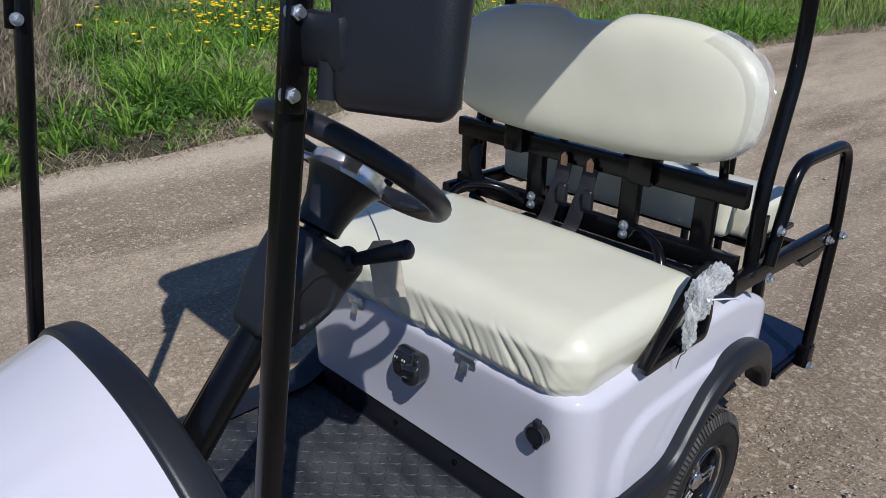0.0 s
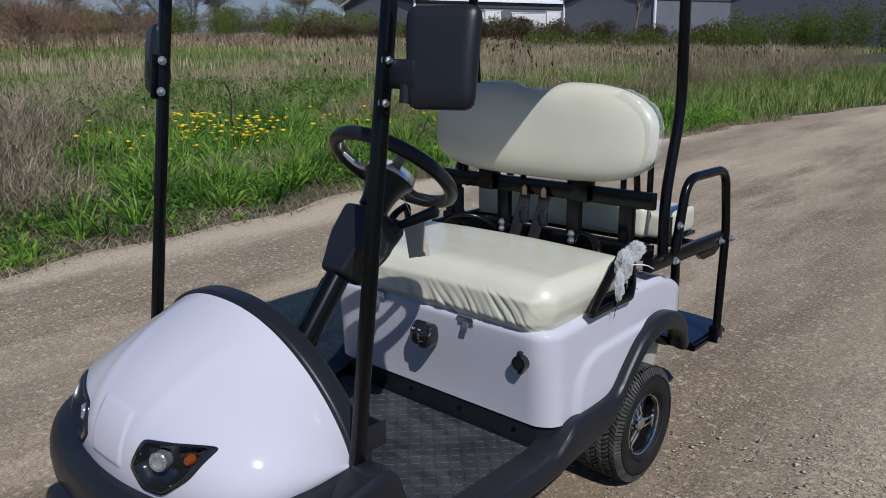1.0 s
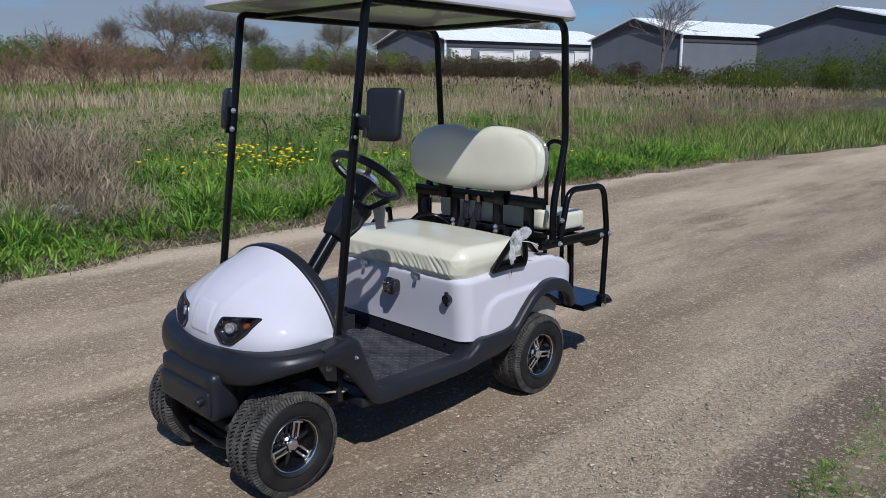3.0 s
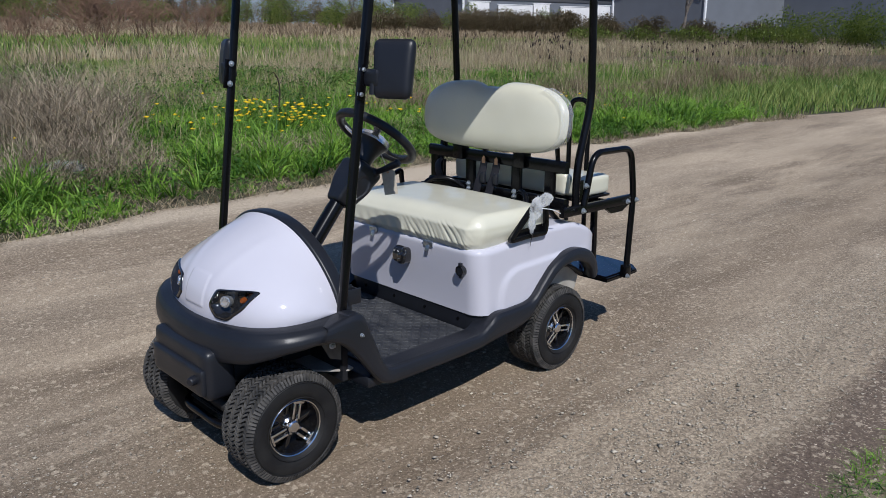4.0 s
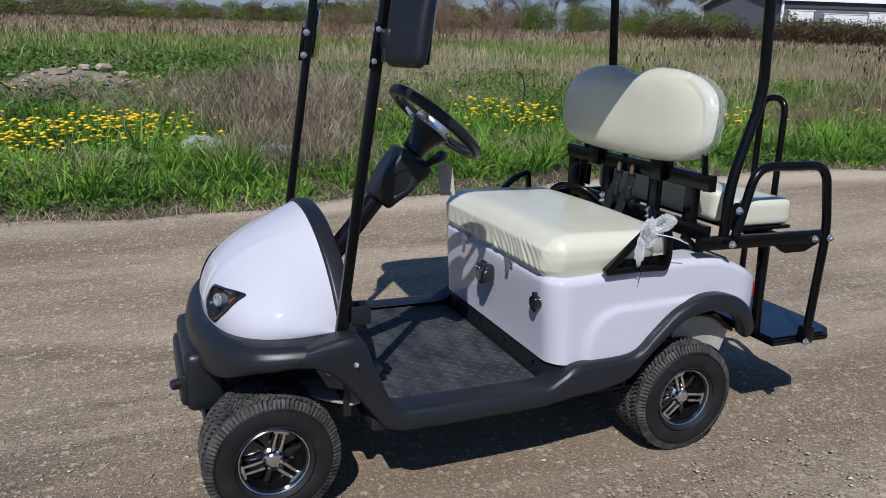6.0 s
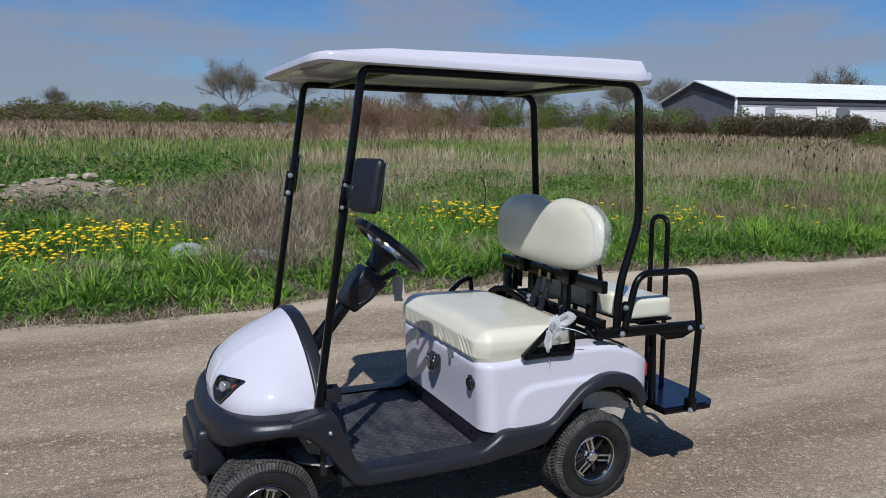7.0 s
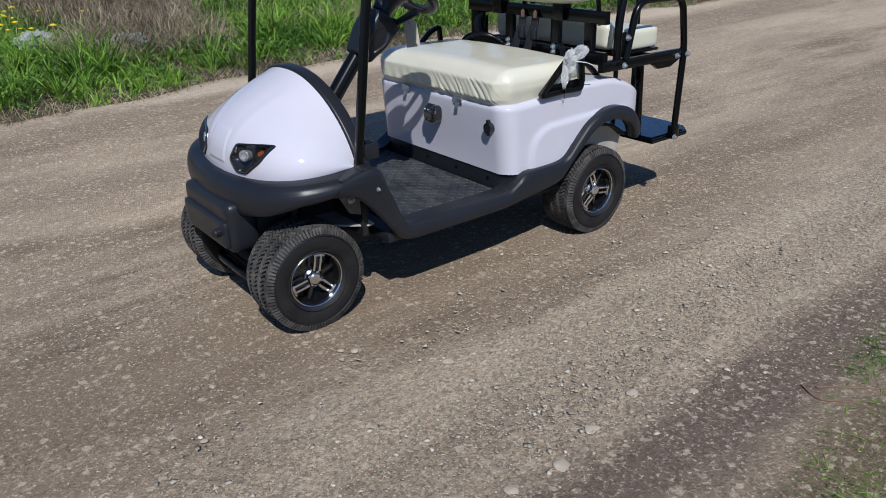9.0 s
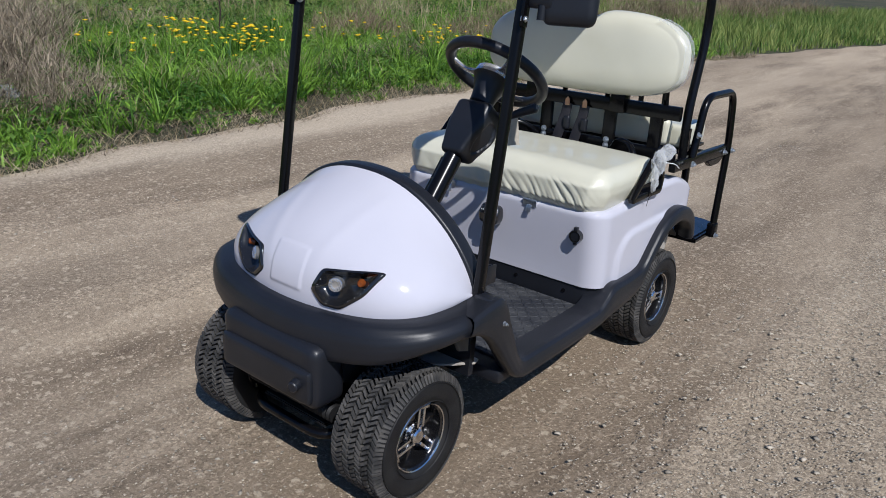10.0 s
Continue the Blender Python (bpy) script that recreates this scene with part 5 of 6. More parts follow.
# Armrest brackets beside the seat
for sy in (1, -1):
    arm = new("armrest")
    arm.parent = cart
    arm["label"] = "black triangular steel armrest bracket"
    y = 0.518 * sy
    tri_ = [(-0.300, 0.802), (-0.482, 0.962), (-0.545, 0.985), (-0.562, 0.845), (-0.552, 0.802)]
    part("bracket_frame", sweep(fillet([(x, y, z) for x, z in [(-0.43, 0.806)] + tri_[:3] + tri_[3:] + [(-0.44, 0.806)]], 0.012, 3), rounded_rect(0.022, 0.024, 0.004, 2), up=(0, 1, 0)), M_STEEL, arm)
    part("bracket_plate", slab([(-0.305, 0.800), (-0.555, 0.800), (-0.555, 0.845), (-0.345, 0.836)], y - 0.020, y - 0.014, "y", 0.002), M_STEEL, arm)

# Rear frame: side rails, rear cushion, arm loops, step
for sy in (1, -1):
    y = 0.520 * sy
    part("side_rail", sweep([(-0.70, y * 0.97, 0.875), (-1.290, y, 0.875)], rounded_rect(0.030, 0.050, 0.005, 2)), M_STEEL, cart)
    loop = fillet([(-0.845, y * 1.02, 0.90), (-0.905, y * 1.02, 1.158), (-1.245, y * 1.02, 1.158), (-1.298, y * 1.02, 0.90), (-1.272, y * 1.03, 0.445)], 0.075, 8)
    part("arm_loop", tube(loop, 0.017, 14, up=(0, 1, 0)), M_STEEL, cart, "black tubular rear arm rail")
    part("rail_gusset", slab([(-1.05, 0.852), (-1.27, 0.852), (-1.20, 0.82), (-1.10, 0.82)], y - 0.012 * sy, y + 0.012 * sy, "y", 0.002), M_STEEL, cart)
    bolt((-1.235, y + 0.016 * sy, 0.870), (0, sy, 0), 0.010)
    bolt((-1.297, y + 0.030 * sy, 0.873), (0, sy, 0), 0.010)
    bolt((-0.821, y + 0.024 * sy, 0.876), (0, sy, 0), 0.010)
    bolt((-0.833, y + 0.024 * sy, 1.002), (0, sy, 0), 0.010)
    part("pivot_plate", slab([(-0.872 + 0.040 * math.cos(a), 0.968 + 0.052 * math.sin(a)) for a in np.linspace(-1.75, 1.75, 14)], (abs(y) - 0.030) * sy, (abs(y) - 0.022) * sy, "y", 0.001), M_STEEL, cart)
    bolt((-1.245, y + 0.040 * sy, 0.450), (0, sy, 0), 0.010)
    part("step_leg", sweep([(-1.105, y * 0.80, 0.855), (-1.125, y * 0.80, 0.45)], rounded_rect(0.030, 0.030, 0.005, 2), up=(0, 1, 0)), M_STEEL, cart)
    part("step_shoe", rbox((-1.268, y * 1.03, 0.470), (0.050, 0.045, 0.075), 0.010, (4, 4, 6)), M_STEEL, cart)
    part("frame_strut", tube([(-0.72, 0.40 * sy, 0.88), (-0.86, 0.40 * sy, 0.76)], 0.014), M_STEEL, cart)
part("rear_crossbar", sweep([(-1.10, -0.50, 0.87), (-1.10, 0.50, 0.87)], rounded_rect(0.03, 0.04, 0.005, 2)), M_STEEL, cart)
part("rear_seat_cushion", rbox((-1.06, 0, 0.962), (0.260, 0.900, 0.105), 0.022, (12, 40, 8)), M_VINYL, cart, "cream vinyl rear-facing seat cushion")
part("rear_seat_board", box((-1.06, 0, 0.902), (0.27, 0.90, 0.014), 0.003), M_STEEL, cart)
step = [(-1.125, -0.515), (-1.125, 0.515), (-1.42, 0.515), (-1.49, 0.45), (-1.51, 0.34), (-1.51, -0.34), (-1.49, -0.45), (-1.42, -0.515)]
part("step_plate", slab(step, 0.422, 0.446, "z", 0.006), M_STEEL, cart, "black fold-out rear foot step")
part("step_tread", slab([(-1.14, -0.495), (-1.14, 0.495), (-1.41, 0.495), (-1.475, 0.43), (-1.49, 0.33), (-1.49, -0.33), (-1.475, -0.43), (-1.41, -0.495)], 0.4465, 0.452, "z", 0.002), M_STEPMAT, cart, "glossy blue-black step plate top")
part("grab_bar", tube(fillet([(-1.43, 0.000, 0.45), (-1.415, 0.000, 1.38), (-1.415, 0.130, 1.38), (-1.43, 0.130, 0.45)], 0.064, 8), 0.014, 12, up=(1, 0, 0)), M_STEEL, cart, "black hairpin grab bar")
for sy in (1, -1):
    part("tail_lamp", rbox((-1.056, 0.412 * sy, 0.645), (0.034, 0.050, 0.075), 0.010, (6, 6, 8)), M_REDLENS, cart, "narrow red tail lamp")

# Paper tag hanging from the column, film on the armrest
tag = thing("paper_tag", "pale kraft paper tag hanging on string from the steering column", "tag", at=(0.196, 0.250, 1.156))
part("card", slab([(-0.029, -0.112), (0.029, -0.112), (0.029, -0.016), (0.016, 0.0), (-0.016, 0.0), (-0.029, -0.016)], -0.0008, 0.0008, "x"), M_TAG, tag, m=Matrix.Rotation(radians(38), 4, "Z") @ Matrix.Rotation(radians(8), 4, "X"))
part("eyelet", cyl((-0.0015, -0.0012, -0.014), (0.0015, 0.0012, -0.014), 0.006, 14), M_COPPER, tag)
part("string", tube(spline([(0, 0, -0.012), (0.008, -0.012, 0.030), (0.020, -0.030, 0.075)], 8), 0.0014, 6), M_TRIM, tag)

wrap = thing("bubble_wrap", "crumpled clear bubble wrap tied round the armrest", "packaging", at=(0, 0, 0))
part("film_knot", film((-0.492, 0.553, 0.972), (0.050, 0.030, 0.027), 4, 40, 0.013), M_WRAP, wrap, smooth=0, m=Matrix.Translation((-0.492, 0.553, 0.982)) @ Matrix.Rotation(radians(20), 4, "Y") @ Matrix.Translation((0.492, -0.553, -0.982)))
part("film_fold", film((-0.445, 0.548, 0.938), (0.030, 0.026, 0.050), 6, 34, 0.015), M_WRAP, wrap, smooth=0)
part("film_tail", film((-0.408, 0.556, 0.880), (0.017, 0.014, 0.044), 7, 30, 0.020), M_WRAP, wrap, smooth=0)
part("tie", tube(spline([(-0.455, 0.572, 0.944), (-0.52, 0.585, 0.930), (-0.595, 0.575, 0.900)], 10), 0.0022, 6), M_TRIM, wrap)
part("loose_thread", tube(spline([(-0.402, 0.556, 0.850), (-0.425, 0.548, 0.815), (-0.440, 0.530, 0.790), (-0.440, 0.524, 0.755)], 12), 0.0011, 5), M_DARK, wrap)


# The body as it sits on its springs: nose slightly up
def settle(p):
    return Vector((-0.0183 + 1.0293 * p.x - 0.0111 * p.z, p.y * (1.0184 - 0.005 * p.x), -0.0317 + 0.0190 * p.x + 1.0169 * p.z))


bpy.context.view_layer.update()
for root in (cart, tag, wrap):
    for ob in root.children_recursive:
        if ob.type == "MESH" and not ob.parent.name.startswith("wheel"):
            world_, back_ = ob.matrix_world, ob.matrix_world.inverted()
            for v in ob.data.vertices:
                v.co = back_ @ settle(world_ @ v.co)


# ---- plants ----
RNG = np.random.default_rng(11)


def fast_mesh(name, V, T, material):
    """A mesh of triangles from arrays."""
    me = bpy.data.meshes.new(name)
    V, T = np.asarray(V, np.float32), np.asarray(T, np.int32)
    me.vertices.add(len(V))
    me.vertices.foreach_set("co", V.ravel())
    me.loops.add(T.size)
    me.loops.foreach_set("vertex_index", T.ravel())
    me.polygons.add(len(T))
    me.polygons.foreach_set("loop_start", np.arange(len(T), dtype=np.int32) * 3)
    me.materials.append(material)
    me.update(calc_edges=True)
    return me


def blades(X, Y, h, w, lean, Z=None, way=None):
    """Bent tapering blades at the places X, Y."""
    n = len(X)
    Z = ground_z(X, Y) - 0.01 if Z is None else Z
    yaw = RNG.uniform(0, 2 * np.pi, n)
    way = RNG.uniform(0, 2 * np.pi, n) if way is None else way
    side = np.stack([np.cos(yaw), np.sin(yaw), np.zeros(n)], -1) * (w / 2)[:, None]
    bend = np.stack([np.cos(way), np.sin(way), np.zeros(n)], -1) * (lean * h)[:, None]
    up = np.zeros((n, 3))
    up[:, 2] = h
    base = np.stack([X, Y, Z], -1)
    mid = base + up * 0.55 + bend * 0.32
    tip = base + up * np.sqrt(np.clip(1 - 0.35 * lean ** 2, 0.3, 1))[:, None] + bend
    V = np.stack([base - side, base + side, mid - side * 0.75, mid + side * 0.75, tip], 1).reshape(-1, 3)
    T = (np.arange(n)[:, None, None] * 5 + np.array([[0, 1, 3], [0, 3, 2], [2, 3, 4]])).reshape(-1, 3)
    return V, T


octa = np.array([[1, 0, 0], [-1, 0, 0], [0, 1, 0], [0, -1, 0], [0, 0, 2.4], [0, 0, -2.4]])
OT = np.array([[0, 2, 4], [2, 1, 4], [1, 3, 4], [3, 0, 4], [2, 0, 5], [1, 2, 5], [3, 1, 5], [0, 3, 5]])


def lumps(P, size, shape=octa, tris=OT, jitter=0.25):
    n = len(P)
    V = P[:, None] + shape[None] * size[:, None, None] * (1 + RNG.uniform(-jitter, jitter, (n, len(shape), 3)))
    T = np.arange(n)[:, None, None] * len(shape) + tris
    return V.reshape(-1, 3), T.reshape(-1, 3)


def join(parts_):
    V, T, k = [], [], 0
    for v, t in parts_:
        V.append(v)
        T.append(t + k)
        k += len(v)
    return np.concatenate(V), np.concatenate(T)


def patchy(X, Y, scale, seed):
    """A soft 0..1 pattern over the ground."""
    a = np.sin(X * scale + seed) * np.cos(Y * scale * 1.3 - seed * 2) + 0.6 * np.sin(X * scale * 2.3 - Y * scale * 1.7 + seed * 3)
    return np.clip(0.5 + 0.33 * a, 0, 1)


def scatter(n, x0, x1, near, depth, power=1.0):
    """Places behind the far edge of the road."""
    X = RNG.uniform(x0, x1, n)
    d = near + (depth - near) * RNG.uniform(0, 1, n) ** power
    return X, far_edge(X) - d, d


def stuff(name, VT, material, label, category):
    return tagged(new(name, fast_mesh(name, *VT, material)), label, category, kind="stuff")


def tufts(X, Y, d, per, spread, hmin, hmax, wmin, wmax, lean):
    """Tufts of blades that lean outwards; heights differ from tuft to tuft."""
    n = len(X) * per
    i = np.repeat(np.arange(len(X)), per)
    a, r = RNG.uniform(0, 2 * np.pi, n), np.abs(RNG.normal(0, spread, n))
    bx, by = X[i] + r * np.cos(a), Y[i] + r * np.sin(a)
    tall = RNG.uniform(hmin, hmax, len(X))[i] * RNG.uniform(0.55, 1.15, n)
    tall = tall * (0.50 + 0.75 * patchy(X, Y, 3.1, 4.0)[i])
    if d is not None:
        tall = tall * np.clip(0.28 + d[i] / 1.0, 0.28, 1.0)
    return blades(bx, by, tall, RNG.uniform(wmin, wmax, n), RNG.uniform(0.1, lean, n) + r * 1.5, way=a + RNG.normal(0, 0.7, n))


# lush verge along the road
X, Y, d = scatter(6000, -13, 6.5, 0.05, 5.6, 1.1)
k = RNG.uniform(0, 1, len(X)) < (0.40 + 0.60 * patchy(X, Y, 1.7, 2.0)) * np.clip((d - 0.08) / 0.55 + 0.5 * patchy(X, Y, 3.3, 1.0), 0.08, 1)
k &= (((X + 0.6) / 1.0) ** 2 + ((Y + 5.6) / 1.5) ** 2 > 1) | (RNG.uniform(0, 1, len(X)) < 0.25)
stuff("verge_grass", tufts(X[k], Y[k], d[k], 24, 0.046, 0.08, 0.44, 0.009, 0.022, 1.9), M_GRASS, "lush green spring grass beside the road", "grass")


def broad_leaves(n, x0, x1, near, depth, zmax, size):
    """Rosette and weed leaves among the grass."""
    X, Y, d = scatter(n, x0, x1, near, depth)
    cx = np.repeat(X, 7) + RNG.normal(0, 0.05, n * 7)
    cy = np.repeat(Y, 7) + RNG.normal(0, 0.05, n * 7)
    P = np.stack([cx, cy, ground_z(cx, cy) + RNG.uniform(0.02, 1, n * 7) * zmax * np.repeat(RNG.uniform(0.3, 1, n), 7)], -1)
    leaf = np.array([[1.3, 0, 0.2], [0.2, 0.45, 0.35], [-1.0, 0, 0.0], [0.2, -0.45, 0.1]])
    V, T = lumps(np.zeros((n * 7, 3)), RNG.uniform(0.5, 1.2, n * 7) * size, leaf, np.array([[0, 1, 2], [0, 2, 3]]), 0.45)
    V = V.reshape(n * 7, -1, 3)
    a, b = RNG.uniform(0, 2 * np.pi, n * 7)[:, None], RNG.uniform(-0.7, 0.7, n * 7)[:, None]
    x, z = V[..., 0] * np.cos(b) - V[..., 2] * np.sin(b), V[..., 0] * np.sin(b) + V[..., 2] * np.cos(b)
    V = np.stack([x * np.cos(a) - V[..., 1] * np.sin(a), x * np.sin(a) + V[..., 1] * np.cos(a), z], -1) + P[:, None]
    return V.reshape(-1, 3), T


stuff("broadleaf_weeds", join([broad_leaves(6500, -13, 6.5, 0.15, 6.0, 0.26, 0.032), broad_leaves(5200, -16, 8, 4.5, 15, 0.30, 0.05), broad_leaves(2200, -3, 9, 5.0, 22, 0.40, 0.08)]), M_LEAF, "low broad-leaved weeds among the grass", "weeds")
X, Y, d = scatter(42000, -60, -13, 0.1, 7.0, 1.1)
h = (0.12 + 0.25 * np.clip(d / 0.9, 0, 1)) * RNG.uniform(0.6, 1.3, len(X))
VT1 = blades(X, Y, h, RNG.uniform(0.012, 0.030, len(X)), RNG.uniform(0.15, 0.8, len(X)))
X, Y, d = scatter(9000, 6.5, 30, 0.1, 8.0, 1.1)
VT2 = blades(X, Y, RNG.uniform(0.15, 0.4, len(X)), RNG.uniform(0.01, 0.03, len(X)), RNG.uniform(0.15, 0.8, len(X)))
stuff("roadside_grass", join([VT1, VT2]), M_GRASS2, "green grass along the far roadside", "grass")
# dead stems at the very edge and through the verge
X, Y, d = scatter(15000, -14, 6.5, -0.15, 0.85, 1.2)
stuff("verge_litter", blades(X, Y, RNG.uniform(0.015, 0.09, len(X)), RNG.uniform(0.004, 0.009, len(X)), RNG.uniform(0.8, 4.0, len(X))), M_WEED, "brown matted dead stems along the road's edge", "dead stems")
X, Y, d = scatter(7000, -14, 6.5, -0.10, 1.1, 1.4)
VT1 = blades(X, Y, RNG.uniform(0.03, 0.13, len(X)), RNG.uniform(0.004, 0.009, len(X)), RNG.uniform(0.5, 2.2, len(X)))
X, Y, d = scatter(5500, -14, 6.5, 0.8, 6.5)
k = patchy(X, Y, 0.9, 9.0) > 0.45
VT2 = blades(X[k], Y[k], RNG.uniform(0.2, 0.55, k.sum()), RNG.uniform(0.003, 0.007, k.sum()), RNG.uniform(0.1, 0.9, k.sum()))
stuff("dead_verge_stems", join([VT1, VT2]), M_DRY, "straw-coloured dead grass stems in the verge", "dry grass")
# meadow further back: green, then straw
X, Y, d = scatter(90000, -26, 9, 4.6, 20, 1.25)
green = patchy(X, Y, 0.55, 1.0) + RNG.uniform(-0.25, 0.25, len(X)) - 0.006 * (d - 6)
g = green - 0.85 * np.exp(-((Y + 17) / 4.2) ** 2) * np.clip((-3.5 - X) / 2.5, 0, 1) * (0.45 + 0.55 * patchy(X, Y, 0.9, 6.0)) > 0.02
stuff("meadow_grass", blades(X[g], Y[g], RNG.uniform(0.08, 0.26, g.sum()), RNG.uniform(0.010, 0.026, g.sum()), RNG.uniform(0.15, 0.8, g.sum())), M_GRASS2, "mixed green meadow grass", "grass")
VT1 = blades(X[~g], Y[~g], RNG.uniform(0.15, 0.50, (~g).sum()), RNG.uniform(0.006, 0.014, (~g).sum()), RNG.uniform(0.1, 0.7, (~g).sum()))
X, Y, d = scatter(80000, -75, 25, 19, 60, 1.3)
g = (patchy(X, Y, 0.22, 4.0) + RNG.uniform(-0.25, 0.25, len(X)) > np.where(X > -22, 0.0, 0.22) + 0.5 * np.exp(-((Y + 22) / 5) ** 2)) & (d < 50 + RNG.normal(0, 6, len(X)))
VT2 = blades(X[~g], Y[~g], RNG.uniform(0.25, 0.70, (~g).sum()), RNG.uniform(0.02, 0.05, (~g).sum()), RNG.uniform(0.1, 0.6, (~g).sum()))
stuff("dry_meadow", join([VT1, VT2]), M_DRY, "pale dry meadow grass", "dry grass")
stuff("far_meadow", blades(X[g], Y[g], RNG.uniform(0.15, 0.40, g.sum()), RNG.uniform(0.03, 0.07, g.sum()), RNG.uniform(0.1, 0.6, g.sum())), M_GRASS2, "green patches of the far meadow", "grass")
X, Y, d = scatter(48000, -120, 60, 42, 112, 1.1)
k = patchy(X, Y, 0.14, 2.0) + RNG.uniform(-0.35, 0.35, len(X)) > 0.30
X, Y = X[k], Y[k]
stuff("far_brown_grass", blades(X, Y, RNG.uniform(0.4, 1.0, len(X)), RNG.uniform(0.06, 0.14, len(X)), RNG.uniform(0.1, 1.3, len(X))), M_REED, "tall brown dead grass before the hedge", "dry grass")


# dead weed thickets near the road
def thicket(cx, cy, rx, ry, n, hh):
    n = int(n * 1.15)
    a, r = RNG.uniform(0, 2 * np.pi, n), RNG.uniform(0, 1, n) ** 0.6
    X, Y = cx + rx * r * np.cos(a), cy + ry * r * np.sin(a)
    H = hh * RNG.uniform(0.45, 1.1, n) * (1 - 0.45 * r ** 2)
    v1 = blades(X, Y, H, RNG.uniform(0.006, 0.012, n), RNG.uniform(0.15, 1.3, n))
    k = n * 3
    i = RNG.integers(0, n, k)
    hz = H[i] * RNG.uniform(0.3, 0.85, k)
    v2 = blades(X[i] + RNG.normal(0, 0.05, k), Y[i] + RNG.normal(0, 0.05, k), H[i] * RNG.uniform(0.15, 0.35, k), RNG.uniform(0.004, 0.008, k), RNG.uniform(0.4, 2.2, k), ground_z(X[i], Y[i]) + hz)
    return join([v1, v2])


stuff("dead_weeds", join([thicket(-0.6, -6.7, 0.95, 0.9, 900, 0.95), thicket(-0.9, -8.1, 1.4, 1.0, 1000, 1.15), thicket(-2.0, -9.2, 0.9, 0.9, 300, 0.9), thicket(0.9, -8.6, 0.9, 0.8, 260, 0.7),
                          thicket(-0.4, -5.3, 0.95, 0.75, 900, 0.50), thicket(1.6, -5.0, 0.7, 0.4, 260, 0.35), thicket(-3.0, -5.2, 1.2, 0.5, 300, 0.35), thicket(-6.0, -5.6, 1.4, 0.6, 300, 0.40), thicket(3.6, -8.6, 1.0, 0.8, 300, 0.6), thicket(1.8, -10.2, 1.2, 0.7, 260, 0.6), thicket(0.2, -10.6, 1.3, 0.8, 420, 0.8), thicket(-1.2, -12.0, 1.8, 1.0, 420, 0.8), thicket(3.4, -11.6, 1.2, 0.8, 260, 0.5), thicket(4.2, -5.6, 0.8, 0.5, 220, 0.4), thicket(-3.6, -10.5, 2.2, 1.2, 320, 0.55)]), M_WEED,
      "grey-brown thicket of dead weed stalks", "dead weeds")
stuff("roadside_dead_weeds", join([thicket(-8.5, -6.4, 1.2, 0.8, 500, 0.6), thicket(-11.5, -7.2, 1.5, 1.0, 600, 0.75), thicket(-14.5, -6.6, 1.4, 0.9, 600, 0.7),
                                   thicket(-18, -7.0, 2.0, 1.3, 800, 0.9), thicket(-23, -6.6, 2.6, 1.3, 700, 0.9), thicket(-29, -6.6, 3.0, 1.5, 600, 0.9), thicket(-10.5, -5.4, 2.5, 0.6, 260, 0.6), thicket(-7.0, -7.6, 1.0, 0.8, 500, 0.7)]), M_REED, "tall dead weeds leaning by the roadside", "dead weeds")
# reeds with dark seed heads
n = 26000
X, Y = RNG.uniform(-58, -10, n), RNG.uniform(-34, -6.5, n)
k = (Y > X * 1.02 - 4) & (Y < X * 0.12 - 5.6) & (np.hypot(X, Y) > 15) & (RNG.uniform(0, 1, n) < 0.12 + 1.3 * np.clip((np.hypot(X, Y) - 18) / 10, 0, 1) * patchy(X, Y, 0.35, 5.0))
X, Y = X[k], Y[k]
H = RNG.uniform(0.25, 0.85, len(X)) * (0.8 + 0.8 * patchy(X, Y, 0.8, 7.0))
stuff("reed_bed", blades(X, Y, H, RNG.uniform(0.008, 0.020, len(X)), RNG.uniform(0.05, 1.0, len(X)) + 1.6 * (RNG.uniform(0, 1, len(X)) < 0.3)), M_REED, "brown dead reeds and tall stalks", "reeds")
k = RNG.uniform(0, 1, len(X)) < 0.14 * (patchy(X, Y, 0.7, 3.0) > 0.68)
P = np.stack([X[k], Y[k], ground_z(X[k], Y[k]) + H[k] * RNG.uniform(0.8, 1.1, k.sum())], -1)
stuff("seed_heads", lumps(P, RNG.uniform(0.025, 0.05, len(P))), M_SEED, "dark brown seed heads on the reeds", "seed heads")
X, Y = RNG.uniform(-30, -8, 30000), RNG.uniform(-16, -5, 30000)
k = (Y < X * 0.12 - 4.4) & (Y > X * 1.0 - 2) & (patchy(X, Y, 0.7, 2.2) > 0.30)
stuff("field_turf", blades(X[k], Y[k], RNG.uniform(0.08, 0.24, k.sum()), RNG.uniform(0.014, 0.030, k.sum()), RNG.uniform(0.3, 1.4, k.sum())), M_GRASS, "low green turf between the dead stalks", "grass")
# pale single stalks, some of them fallen
n = 1500
X, Y = RNG.uniform(-34, -7.5, n), RNG.uniform(-20, -5.4, n)
k = (Y < X * 0.10 - 4.6) & (Y > X * 1.3 + 2) & (patchy(X, Y, 0.8, 1.7) > 0.35)
stuff("pale_stalks", blades(X[k], Y[k], RNG.uniform(0.4, 1.25, k.sum()), RNG.uniform(0.008, 0.016, k.sum()), RNG.uniform(0.0, 0.5, k.sum()) + 2.2 * (RNG.uniform(0, 1, k.sum()) < 0.06)), M_DRY, "pale dead weed stalks standing in the field", "dead stalks")
